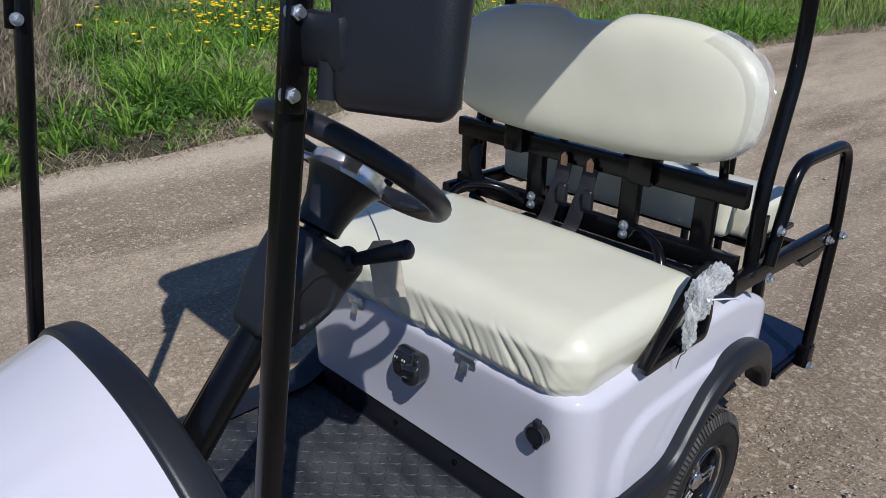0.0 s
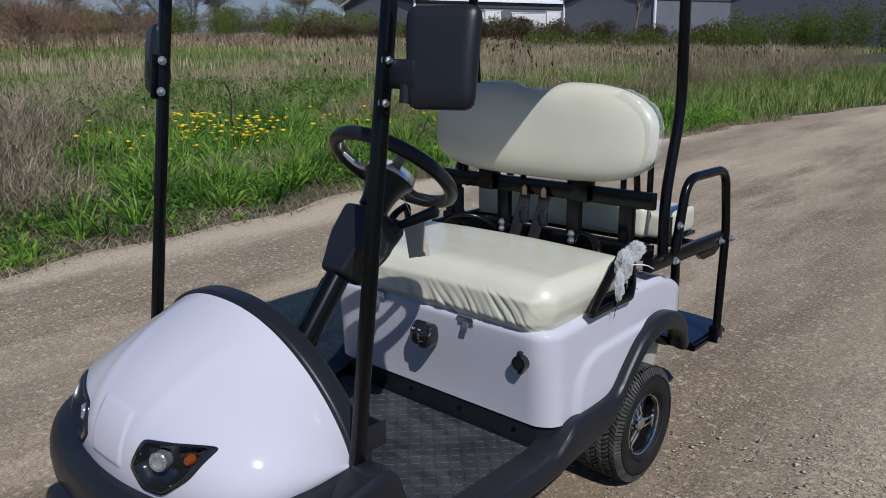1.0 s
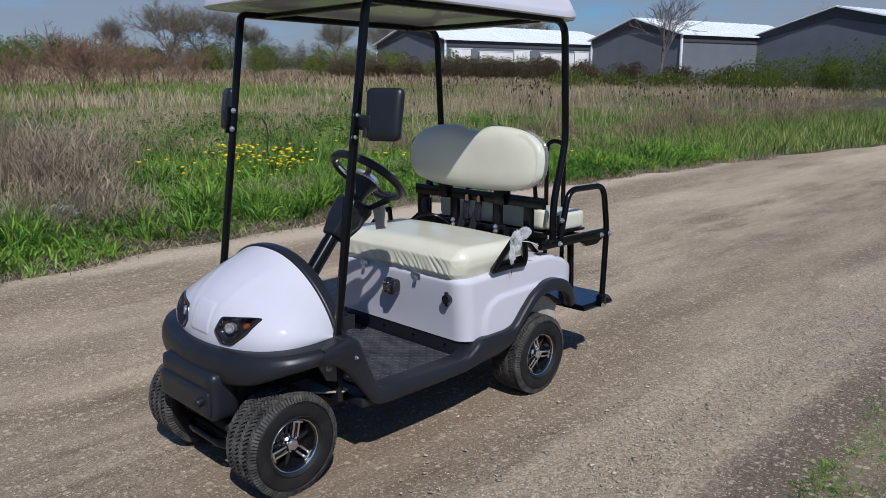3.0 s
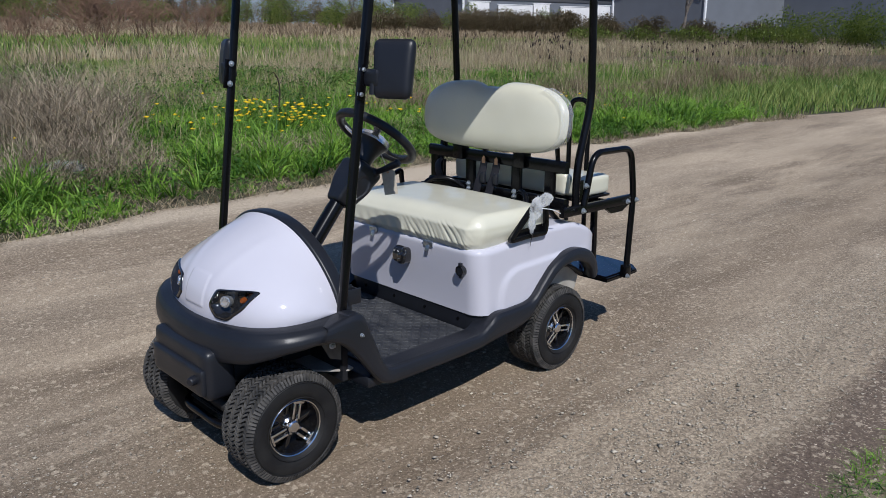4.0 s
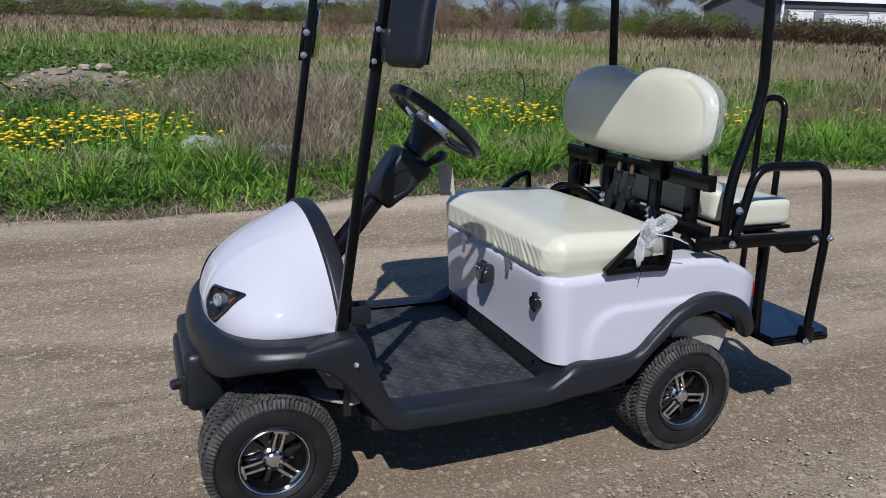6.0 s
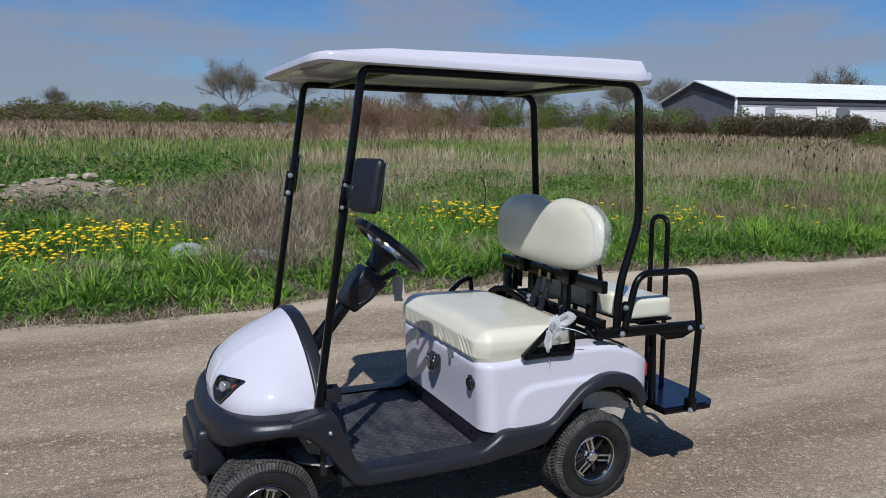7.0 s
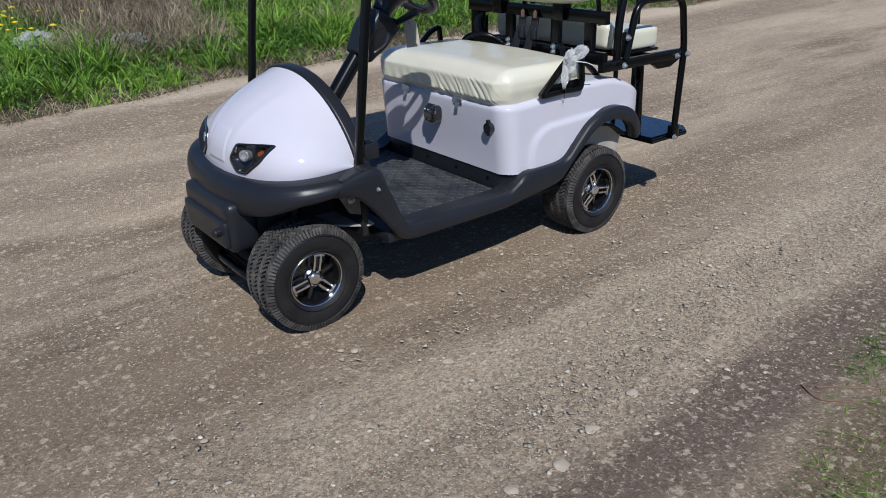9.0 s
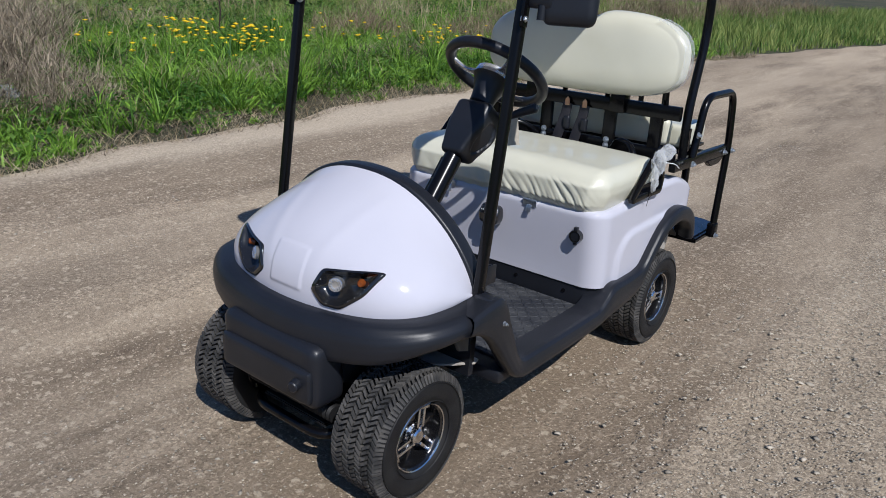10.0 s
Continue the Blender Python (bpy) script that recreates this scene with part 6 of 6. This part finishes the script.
# near side of the road
n = 9500
X = RNG.uniform(-4.5, 3.4, n)
d = RNG.uniform(0, 1, n) ** 1.5 * 1.8
Y = near_edge(X) - 0.55 + d
k = RNG.uniform(0, 1, n) < np.clip(2.6 * patchy(X, Y, 3.1, 3.3) - 0.68 + 1.2 * d, 0.04, 1)
stuff("near_verge_grass", tufts(X[k], Y[k], d[k] + 0.35, 10, 0.026, 0.025, 0.090, 0.003, 0.0065, 2.6), M_GRASS, "short tufts of grass at the road's near edge", "grass")
n = 34000
X = RNG.uniform(-34, 22, n)
d = RNG.uniform(0, 1, n) ** 1.3 * 15
Y = near_edge(X) + 0.1 + d
k = (d > 1.1) | (X < -4.4) | (X > 3.3)
stuff("near_field_grass", blades(X[k], Y[k], RNG.uniform(0.08, 0.26, k.sum()), RNG.uniform(0.016, 0.040, k.sum()), RNG.uniform(0.3, 1.2, k.sum())), M_GRASS2, "green field grass on the near side of the road", "grass")
n = 3500
X = RNG.uniform(-8, 4, n)
Y = near_edge(X) + RNG.normal(-0.45, 0.35, n)
stuff("straw_litter", blades(X, Y, RNG.uniform(0.004, 0.012, n), RNG.uniform(0.002, 0.004, n), RNG.uniform(3, 9, n)), M_WEED, "scattered dead straw on the road's edge", "straw")


# dandelions
def flower_heads():
    out_ = []
    for cx, cy, r, n in ((2.4, -6.0, 0.8, 230), (1.3, -6.7, 0.5, 90), (0.6, -6.4, 0.4, 20), (-3.8, -7.8, 0.36, 52), (-4.0, -6.75, 0.34, 40), (-3.4, -6.4, 0.8, 14), (-6.8, -5.7, 0.5, 34), (-2.4, -7.2, 1.4, 16),
                         (-5.5, -7.0, 2.0, 30), (3.4, -7.6, 1.0, 40), (1.0, -13.0, 1.4, 22), (0.4, -10.4, 0.5, 14), (-9.5, -6.0, 1.5, 14)):
        X, Y = cx + RNG.normal(0, r * 0.6, n), cy + RNG.normal(0, r * 0.5, n)
        Z = ground_z(X, Y) + RNG.uniform(0.14, 0.42, n)
        out_.append(np.stack([X, Y, Z], -1))
    P = np.concatenate(out_)
    a = np.arange(8) * np.pi / 4
    ring = np.stack([np.cos(a), np.sin(a), 0.15 * np.ones(8)], -1)
    shape = np.concatenate([ring, [[0, 0, 0.45], [0, 0, -0.4]]])
    tr = [[i, (i + 1) % 8, 8] for i in range(8)] + [[(i + 1) % 8, i, 9] for i in range(8)]
    return lumps(P, RNG.uniform(0.022, 0.042, len(P)), shape, np.array(tr), 0.2)


stuff("dandelion_flowers", flower_heads(), M_YELLOW, "yellow dandelion flowers in the grass", "dandelions")

# gravel: loose stones over the road
n = 180000
X = RNG.uniform(-6, 3.4, n)
Y = RNG.uniform(-3.8, 2.4, n)
k = RNG.uniform(0, 1, n) < 0.06 + 0.26 * patchy(X * 0.3, Y, 2.4, 6.0) ** 2 + 0.55 * np.exp(-((Y - 1.35) / 0.42) ** 2)
X, Y = X[k], Y[k]
size = RNG.uniform(0.0028, 0.0062, len(X)) * (1 + 1.3 * RNG.uniform(0.3, 1.5, len(X)) * (RNG.uniform(0, 1, len(X)) < 0.06))
shape = np.array([[1, 0.1, 0], [-1, -0.1, 0], [0.1, 0.8, 0], [-0.2, -0.8, 0], [0.1, 0.1, 0.26], [0, 0, -0.5]])
rot = RNG.uniform(0, 2 * np.pi, len(X))
P = np.stack([X, Y, ground_z(X, Y) + 0.0060], -1)
V, T = lumps(np.zeros((len(X), 3)), size, shape, OT, 0.35)
V = V.reshape(len(X), -1, 3)
c_, s_ = np.cos(rot)[:, None], np.sin(rot)[:, None]
V = np.stack([V[..., 0] * c_ - V[..., 1] * s_, V[..., 0] * s_ + V[..., 1] * c_, V[..., 2]], -1) + P[:, None]
stuff("loose_gravel", (V.reshape(-1, 3), T), M_STONE, "loose pale limestone gravel on the road", "gravel")


# ---- woody plants ----
def prism(V, T, a, b, ra, rb):
    w = (b - a).normalized()
    u = w.orthogonal().normalized()
    v = w.cross(u)
    k = len(V)
    for p, r in ((a, ra), (b, rb)):
        for i in range(3):
            t = 2 * math.pi * i / 3
            V.append(p + (u * math.cos(t) + v * math.sin(t)) * r)
    for i in range(3):
        j = (i + 1) % 3
        T += [(k + i, k + j, k + 3 + j), (k + i, k + 3 + j, k + 3 + i)]


def grow(rnd, V, T, tips, p, w, length, r, level, kids, up, thin=0.0):
    """One branch in three bent pieces, then its children."""
    for k in range(3):
        w = (w + Vector((rnd.gauss(0, 0.16), rnd.gauss(0, 0.16), up))).normalized()
        q = p + w * length / 3
        prism(V, T, p, q, max(thin, r * (1 - 0.2 * k)), max(thin, r * (0.8 - 0.2 * k)))
        p = q
        if level and k:
            for _ in range(kids):
                out_ = (w + Vector((rnd.gauss(0, 0.75), rnd.gauss(0, 0.75), rnd.gauss(0.15, 0.45)))).normalized()
                grow(rnd, V, T, tips, p, out_, length * rnd.uniform(0.50, 0.78), r * 0.52, level - 1, kids, up, thin)
    tips.append(p)


def bare_tree(name, x, y, height, spread, label, seed, buds=0, stems=1, category="tree", r0=None, level=5, kids=2):
    rnd = random.Random(seed)
    t = thing(name, label, category, "trees" if category == "tree" else "shrubs", at=(x, y, float(ground_z(x, y)) - 0.05))
    V, T, tips = [], [], []
    V2, T2 = [], []
    r0 = r0 or height * 0.018
    if stems == 1:
        trunk_h = height * 0.24
        top = Vector((rnd.gauss(0, 0.03) * height, rnd.gauss(0, 0.03) * height, trunk_h))
        sections = [(Vector((0, 0, 0)), r0 * 1.5), (top * 0.3, r0), (top, r0 * 0.8)]
        bm = bmesh.new()
        for (a, ra), (b, rb) in zip(sections, sections[1:]):
            cyl(a, b, ra, 9, rb, bm=bm)
        part("trunk", bm, M_BARK, t)
        starts = [(top, 6)]
    else:
        starts = [(Vector((rnd.gauss(0, 0.10) * spread, rnd.gauss(0, 0.10) * spread, 0)), 1) for _ in range(stems)]
    for p, n_ in starts:
        for i in range(n_):
            a = 2 * math.pi * (i + rnd.random()) / max(n_, 1) if n_ > 1 else rnd.uniform(0, 2 * math.pi)
            tilt = rnd.uniform(0.25, 0.95) * spread / height
            w = Vector((math.cos(a) * tilt, math.sin(a) * tilt, 1.0)).normalized()
            grow(rnd, V, T, tips, p, w, height * (0.34 if n_ > 1 else rnd.uniform(0.40, 0.62)), r0 * (0.55 if n_ > 1 else 0.7), level - 1, kids, 0.06, height * (0.0018 if stems == 1 else 0.0030))
    me = fast_mesh("crown", [tuple(v) for v in V], T, M_BARK if category == "tree" else M_TWIG)
    part("crown", me, M_BARK, t)
    if buds:
        P = np.array([tuple(p) for p in tips])
        P = np.repeat(P, buds, 0) + RNG.normal(0, height * 0.03, (len(P) * buds, 3))
        quad = np.array([[1, 0, 0], [-0.6, 0.7, 0.3], [-0.6, -0.7, -0.3]])
        Vb, Tb = lumps(P, RNG.uniform(0.004, 0.009, len(P)) * height, quad, np.array([[0, 1, 2]]), 0.8)
        tagged(part("foliage", fast_mesh("foliage", Vb, Tb, M_BUD), M_BUD, t), kind="stuff")
    return t


bare_tree("tree", -17.9, -118, 9.8, 14.0, "broad bare tree with sparse spring buds beyond the field", 3, 8, level=4, kids=3)
bare_tree("tree", -28, -118, 9.8, 5.5, "tall bare tree with sparse spring buds beyond the field", 5, 4, level=4, kids=3)
bare_tree("tree", -56.5, -117, 11.5, 12.0, "large spreading bare tree beyond the field", 8, 4, level=4, kids=3)
bare_tree("tree", -61.5, -116, 11.0, 10.0, "large spreading bare tree beyond the field", 9, 4, level=4, kids=3)
bare_tree("tree", -68.3, -118, 10.2, 4.5, "slender bare tree beyond the field", 12, 2, level=4, kids=3)
bare_tree("tree", -74, -118, 8.4, 5.0, "slender bare tree beyond the field", 14, 2, level=4, kids=3)
bare_tree("tree", -47.5, -118, 7.8, 5.0, "small bare tree beyond the field", 13, 2, level=4, kids=3)
bare_tree("tree", -91, -118, 10.0, 8.0, "bare budding tree beyond the field", 11, 6, level=4, kids=3)
bare_tree("tree", 6.6, -120, 5.2, 4.0, "small bare tree beyond the field", 15, 2, level=4, kids=3)
bare_tree("tree", -76.4, -40.3, 10.5, 2.6, "slim bare tree in front of a barn", 16, 0, level=4)
bare_tree("tree", -112, -88, 11.5, 9.0, "bare budding tree behind a barn", 17, 5, level=4, kids=3)
bare_tree("tree", -120, -37, 11.0, 7.0, "bare budding tree behind a barn", 18, 3, level=4, kids=3)
bare_tree("tree", -84, -95.5, 9.0, 8.0, "bare budding tree behind a barn", 19, 3, level=4, kids=3)
bare_tree("shrub", -11.3, -33.0, 2.8, 3.2, "bare reddish-brown twiggy shrub in dry grass", 21, 0, 22, "shrub", 0.030, 4, 2)
bare_tree("shrub", -17.5, -42.0, 2.6, 3.6, "bare brown twiggy shrub in dry grass", 22, 2, 14, "shrub", 0.040, 4, 2)
bare_tree("shrub", -22.0, -45.0, 2.6, 3.6, "bare brown twiggy shrub in dry grass", 23, 3, 14, "shrub", 0.040, 4, 2)
bare_tree("shrub", -8.2, -33.0, 1.7, 2.2, "bare reddish-brown twiggy shrub in dry grass", 24, 0, 12, "shrub", 0.022, 4, 2)
sapling = thing("sapling", "thin bare dark sapling with a bent tip in the grass", "sapling", at=(-4.78, -8.40, float(ground_z(-4.78, -8.40)) - 0.02))
part("stem", sweep(spline([(0, 0, 0), (0.015, 0.0, 0.25), (-0.01, 0.01, 0.48), (0.02, 0.02, 0.68), (0.10, 0.03, 0.80), (0.15, 0.03, 0.79)], 24), lambda t: circle(0.014 - 0.007 * t, 7), up=(1, 0, 0)), M_SEED, sapling)
for z, dx, dz in ((0.34, -0.10, 0.10), (0.47, 0.13, 0.12), (0.60, -0.09, 0.13), (0.70, 0.08, 0.05)):
    part("twig", tube([(0.0, 0.008, z), (dx * 0.6, 0.01, z + dz * 0.5), (dx, 0.02, z + dz)], 0.0055, 6, up=(0, 1, 0)), M_SEED, sapling)


# hedge and thickets: clumps of small leaves with gaps
def leaf_clumps(centres, per, size):
    P, S = [], []
    for x, y, r, hh in centres:
        n = per
        a = RNG.normal(0, 1, (n, 3))
        a /= np.linalg.norm(a, axis=1)[:, None]
        a *= (RNG.uniform(0.25, 1, n) ** 0.5)[:, None]
        z0 = float(ground_z(x, y))
        P.append(np.stack([x + a[:, 0] * r, y + a[:, 1] * r, z0 + hh * 0.5 + a[:, 2] * hh * 0.55], -1))
        S.append(RNG.uniform(0.5, 1.2, n) * size)
    P, S = np.concatenate(P), np.concatenate(S)
    quad = np.array([[1, 0.2, 0.1], [-0.5, 0.8, 0.4], [-0.6, -0.7, -0.4], [0.3, -0.3, 0.9]])
    return lumps(P, S, quad, np.array([[0, 1, 2], [0, 2, 3]]), 0.9)


C = []
for i in range(330):
    u = i / 329
    x = -112 + 160 * u + RNG.normal(0, 1.5)
    y = -118 - 6 * math.sin(u * 5) + RNG.normal(0, 2.5) + max(0, (-x - 55)) * 0.55
    tall = 1 + 0.55 * float(np.clip((-24 - x) / 14, 0, 1))
    C.append((x, y, RNG.uniform(1.2, 2.8), RNG.uniform(1.5, 3.6) * tall))
stuff("far_hedge", leaf_clumps(C[::2], 640, 0.125), M_HEDGE, "long dark green hedgerow across the field's end", "hedge")
stuff("hedge_twigs", leaf_clumps(C[1::2], 480, 0.125), M_BRUSH, "brown leafless brushwood in the hedgerow", "brushwood")
C = [(x + RNG.normal(0, 1), y + RNG.normal(0, 1), RNG.uniform(0.8, 1.8), hh * RNG.uniform(0.6, 1.1)) for x, y, hh in
     [(-62, -68, 3.4), (-65, -71, 3.6), (-60, -72, 3.6), (-67, -64, 3.4), (-55, -74, 3.2), (-70, -60, 3.2), (-71, -54, 3.0), (-50, -80, 3.4), (-46, -84, 3.6), (-62, -60, 2.8), (-57, -68, 3.2), (-40, -92, 3.4), (-35, -97, 3.4)] for _ in range(4)]
stuff("barn_thicket", leaf_clumps(C, 330, 0.12), M_HEDGE, "green thicket of shrubs before the barns", "shrubs")
C = [(x + RNG.normal(0, 1.2), y + RNG.normal(0, 1.2), RNG.uniform(0.8, 1.8), hh * RNG.uniform(0.5, 1.1)) for x, y, hh in
     [(-58, -29, 1.6), (-62, -26, 2.2), (-65, -23, 3.0), (-67, -19, 3.6), (-63, -18, 3.0), (-59, -22, 1.8), (-70, -16, 4.4), (-73, -21, 4.2), (-69, -24, 3.2), (-75, -17, 5.0), (-56, -33, 1.4), (-53, -36, 1.4)] for _ in range(6)]
stuff("roadside_thicket", leaf_clumps(C, 330, 0.12), M_HEDGE, "dark green thicket beside the road", "shrubs")


C = [(x + RNG.normal(0, 0.8), y + RNG.normal(0, 0.8), RNG.uniform(0.9, 1.8), hh * RNG.uniform(0.50, 0.80)) for x, y, hh in
     [(-52, -66, 3.2), (-55, -64, 3.4), (-57, -60, 3.4), (-59, -56, 3.5), (-61, -53, 3.5), (-63, -50, 3.5), (-65, -47, 3.5), (-67, -44, 3.4), (-64, -58, 3.6), (-67, -55, 3.8), (-69, -51, 3.6), (-71, -47, 3.4), (-73, -42, 3.2), (-75, -37, 3.0), (-76, -32, 2.8)] for _ in range(8)]
stuff("barn_brush", leaf_clumps(C, 420, 0.12), M_BRUSH, "brown leafless brush before the barns", "brushwood")


# ---- barns ----
def barn(cx, cy, gx, gy, width, length, eave, rise, label, doors=()):
    """cx, cy: the near corner; gx, gy: a point towards which its gable wall runs; the long wall runs back at right angles."""
    g = Vector((gx - cx, gy - cy)).normalized()
    z0 = float(ground_z(cx, cy)) - 1.2
    b = thing("barn", label, "barn", "barns", at=(cx + g.x * width, cy + g.y * width, z0))
    b.rotation_euler = (0, 0, math.atan2(-g.y, -g.x))
    e = eave + 1.2
    low = e - 0.5 * rise / (width / 2)
    part("long_wall", box((width - 0.1, length / 2, e / 2), (0.2, length, e), 0), M_SIDING, b)
    part("back_wall", box((0.1, length / 2, e / 2), (0.2, length, e), 0), M_SIDING, b)
    for yy in (0.1, length - 0.1):
        part("gable_wall", slab([(0.2, 0), (width - 0.2, 0), (width - 0.2, e), (width / 2, e + rise * 0.96), (0.2, e)], yy - 0.1, yy + 0.1, "y"), M_SIDING, b)
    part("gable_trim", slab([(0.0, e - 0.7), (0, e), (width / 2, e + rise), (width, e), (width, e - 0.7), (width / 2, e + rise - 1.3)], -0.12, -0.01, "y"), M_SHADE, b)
    for pts in ([(-0.5, low), (width / 2, e + rise), (width / 2, e + rise + 0.14), (-0.5, low + 0.14)],
                [(width / 2, e + rise), (width + 0.5, low), (width + 0.5, low + 0.14), (width / 2, e + rise + 0.14)]):
        part("roof_slope", slab(pts, -0.5, length + 0.5, "y"), M_METALROOF, b)
    for i in range(int(length / 1.5)):
        q = -0.4 + i * 1.5
        part("roof_rib", slab([(width / 2, e + rise + 0.13), (width + 0.5, low + 0.13), (width + 0.5, low + 0.20), (width / 2, e + rise + 0.20)], q, q + 0.08, "y"), M_METALROOF, b)
    for x, y in ((width + 0.03, -0.03), (-0.03, -0.03), (width + 0.03, length)):
        part("corner_trim", box((x, y, e / 2), (0.26, 0.26, e - 0.3), 0.02), M_TRIM, b)
    # the eave's shade on the long wall, put in as a dark strip
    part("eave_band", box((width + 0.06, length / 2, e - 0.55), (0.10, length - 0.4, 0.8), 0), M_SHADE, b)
    for yy, w, hh, z in doors:
        dr = new("door")
        dr.parent = b
        part("door_leaf", box((width + 0.10, yy, z), (0.12, w, hh), 0.02), M_DOOR, dr)
        part("door_rail", box((width + 0.18, yy, z + hh / 2 + 0.08), (0.08, w + 0.5, 0.10), 0.01), M_TRIM, dr)
    return b


BARN = "long blue-grey metal barn with a white roof across the field"
barn(-73.2, -70.5, -74.9, -80.4, 17.8, 35, 5.2, 2.5, BARN,
     ((2.6, 3.4, 4.0, 3.1), (9.0, 6.2, 2.6, 3.5), (13.8, 3.0, 4.0, 3.1), (21.0, 7.0, 2.6, 3.5), (26.2, 3.0, 4.0, 3.1), (31.0, 4.4, 4.0, 3.1)))
barn(-88.0, -43.7, -90.3, -53.4, 16.0, 28, 6.1, 2.4, BARN)
barn(-97.6, -19.0, -99.9, -28.7, 22.0, 30, 7.1, 2.8, BARN)

# ---- small things by the road ----
def rock(x, y, r, seed, name, label, flat=0.6, material=None, category="stone", group="", lift=0.0, detail=3):
    o = Vector((seed * 3.1, seed * 1.7, 0))
    bm = bmesh.new()
    bmesh.ops.create_icosphere(bm, subdivisions=detail, radius=1.0)
    for v in bm.verts:
        n_ = v.co.normalized()
        k = 1 + 0.35 * noise.noise(n_ * 1.1 + o) + 0.12 * noise.noise(n_ * 3.5 + o)
        v.co = Vector((n_.x * k * r, n_.y * k * r * 0.8, max(-0.5, n_.z) * k * r * flat))
    ob = part(name, bm, material or M_ROCK, None, smooth=28, m=Matrix.Translation((x, y, float(ground_z(x, y)) + lift + r * flat * 0.25)) @ Matrix.Rotation(seed * 1.3, 4, "Z"))
    return tagged(ob, label, category, group)


def mound(cx, cy, rx, ry, h):
    """A low uneven heap of pale earth."""
    def f(u, v):
        a, r = 2 * math.pi * u, v
        x, y = cx + rx * r * math.cos(a), cy + ry * r * math.sin(a)
        z = h * (1 - r * r) ** 1.0 * (0.75 + 0.5 * noise.noise(Vector((x * 1.3, y * 1.3, 3)))) + 0.05 * noise.noise(Vector((x * 5, y * 5, 1)))
        return (x, y, float(ground_z(x, y)) + max(-0.06, z - 0.05 * r))
    return grid_mesh(f, 64, 20, wrap=True)


tagged(part("earth_mound", mound(2.3, -13.6, 2.1, 2.0, 0.40), M_EARTH, None, smooth=60), "low heap of pale dry earth and rubble in the field", "earth heap")
for k in range(52):
    a, d = RNG.uniform(0, 6.28), RNG.uniform(0, 1) ** 0.6
    rock(2.3 + 1.9 * d * math.cos(a), -13.6 + 1.8 * d * math.sin(a), float(RNG.uniform(0.04, 0.05 + 0.10 * RNG.uniform(0, 1) ** 2)), k + 1, "rubble_stone", "pale broken limestone lump on bare ground", 0.42, None, "stone", "rubble heap", 0.38 * (1 - d * d), 2)
rock(1.60, -14.5, 0.17, 51, "rubble_stone", "pale broken limestone lump on bare ground", 0.5, None, "stone", "rubble heap", 0.30, 2)
rock(1.95, -14.2, 0.14, 52, "rubble_stone", "pale broken limestone lump on bare ground", 0.5, None, "stone", "rubble heap", 0.34, 2)
for k, (x, y, r) in enumerate(((0.62, 1.02, 0.030), (1.17, 0.98, 0.022), (0.87, 0.66, 0.020), (0.83, 0.70, 0.024), (0.90, 0.72, 0.016), (0.55, 1.66, 0.035), (0.75, 1.72, 0.040), (0.93, 1.70, 0.030),
                               (0.30, 1.62, 0.032), (0.15, 1.75, 0.026), (1.5, 0.85, 0.018), (1.35, 0.55, 0.020), (-1.6, 1.45, 0.024), (-0.6, 1.42, 0.020), (0.0, 1.78, 0.020), (1.78, 0.06, 0.022), (-0.78, 1.24, 0.022))):
    rock(x, y, r * 0.72, 60 + k, "road_stone", "pale flat limestone bedded in the road", 0.34, M_ROCK, "stone", "stones in the road")
bag = tagged(part("plastic_bag", film((0.50, -5.85, float(ground_z(0.5, -5.85)) + 0.12), (0.19, 0.14, 0.11), 21, 30, 0.02), M_BAG, None, smooth=0), "crumpled pale plastic bag in the grass", "litter")
bag2 = tagged(part("plastic_sheet", film((-0.17, -5.20, float(ground_z(-0.17, -5.2)) + 0.13), (0.24, 0.12, 0.08), 25, 30, 0.03), M_BAG, None, smooth=0), "torn grey-white plastic sheet in dead weeds", "litter")
bag3 = tagged(part("plastic_scrap", film((-20.1, -4.7, float(ground_z(-20.1, -4.7)) + 0.12), (0.13, 0.10, 0.07), 29, 16, 0.03), M_FILM, None, smooth=0), "white plastic scrap in the roadside grass", "litter")
for k, pts in enumerate(([(-0.12, 1.98), (-0.08, 2.06), (-0.14, 2.15), (-0.11, 2.27)], [(-0.14, 2.02), (-0.22, 2.10), (-0.30, 2.20)])):
    st = tagged(part("dry_stick", tube(spline([(x, y, float(ground_z(x, y)) + 0.014) for i, (x, y) in enumerate(pts)], 12), 0.0028, 6), M_TWIG, None), "thin dry forked stick on the road's edge", "stick")
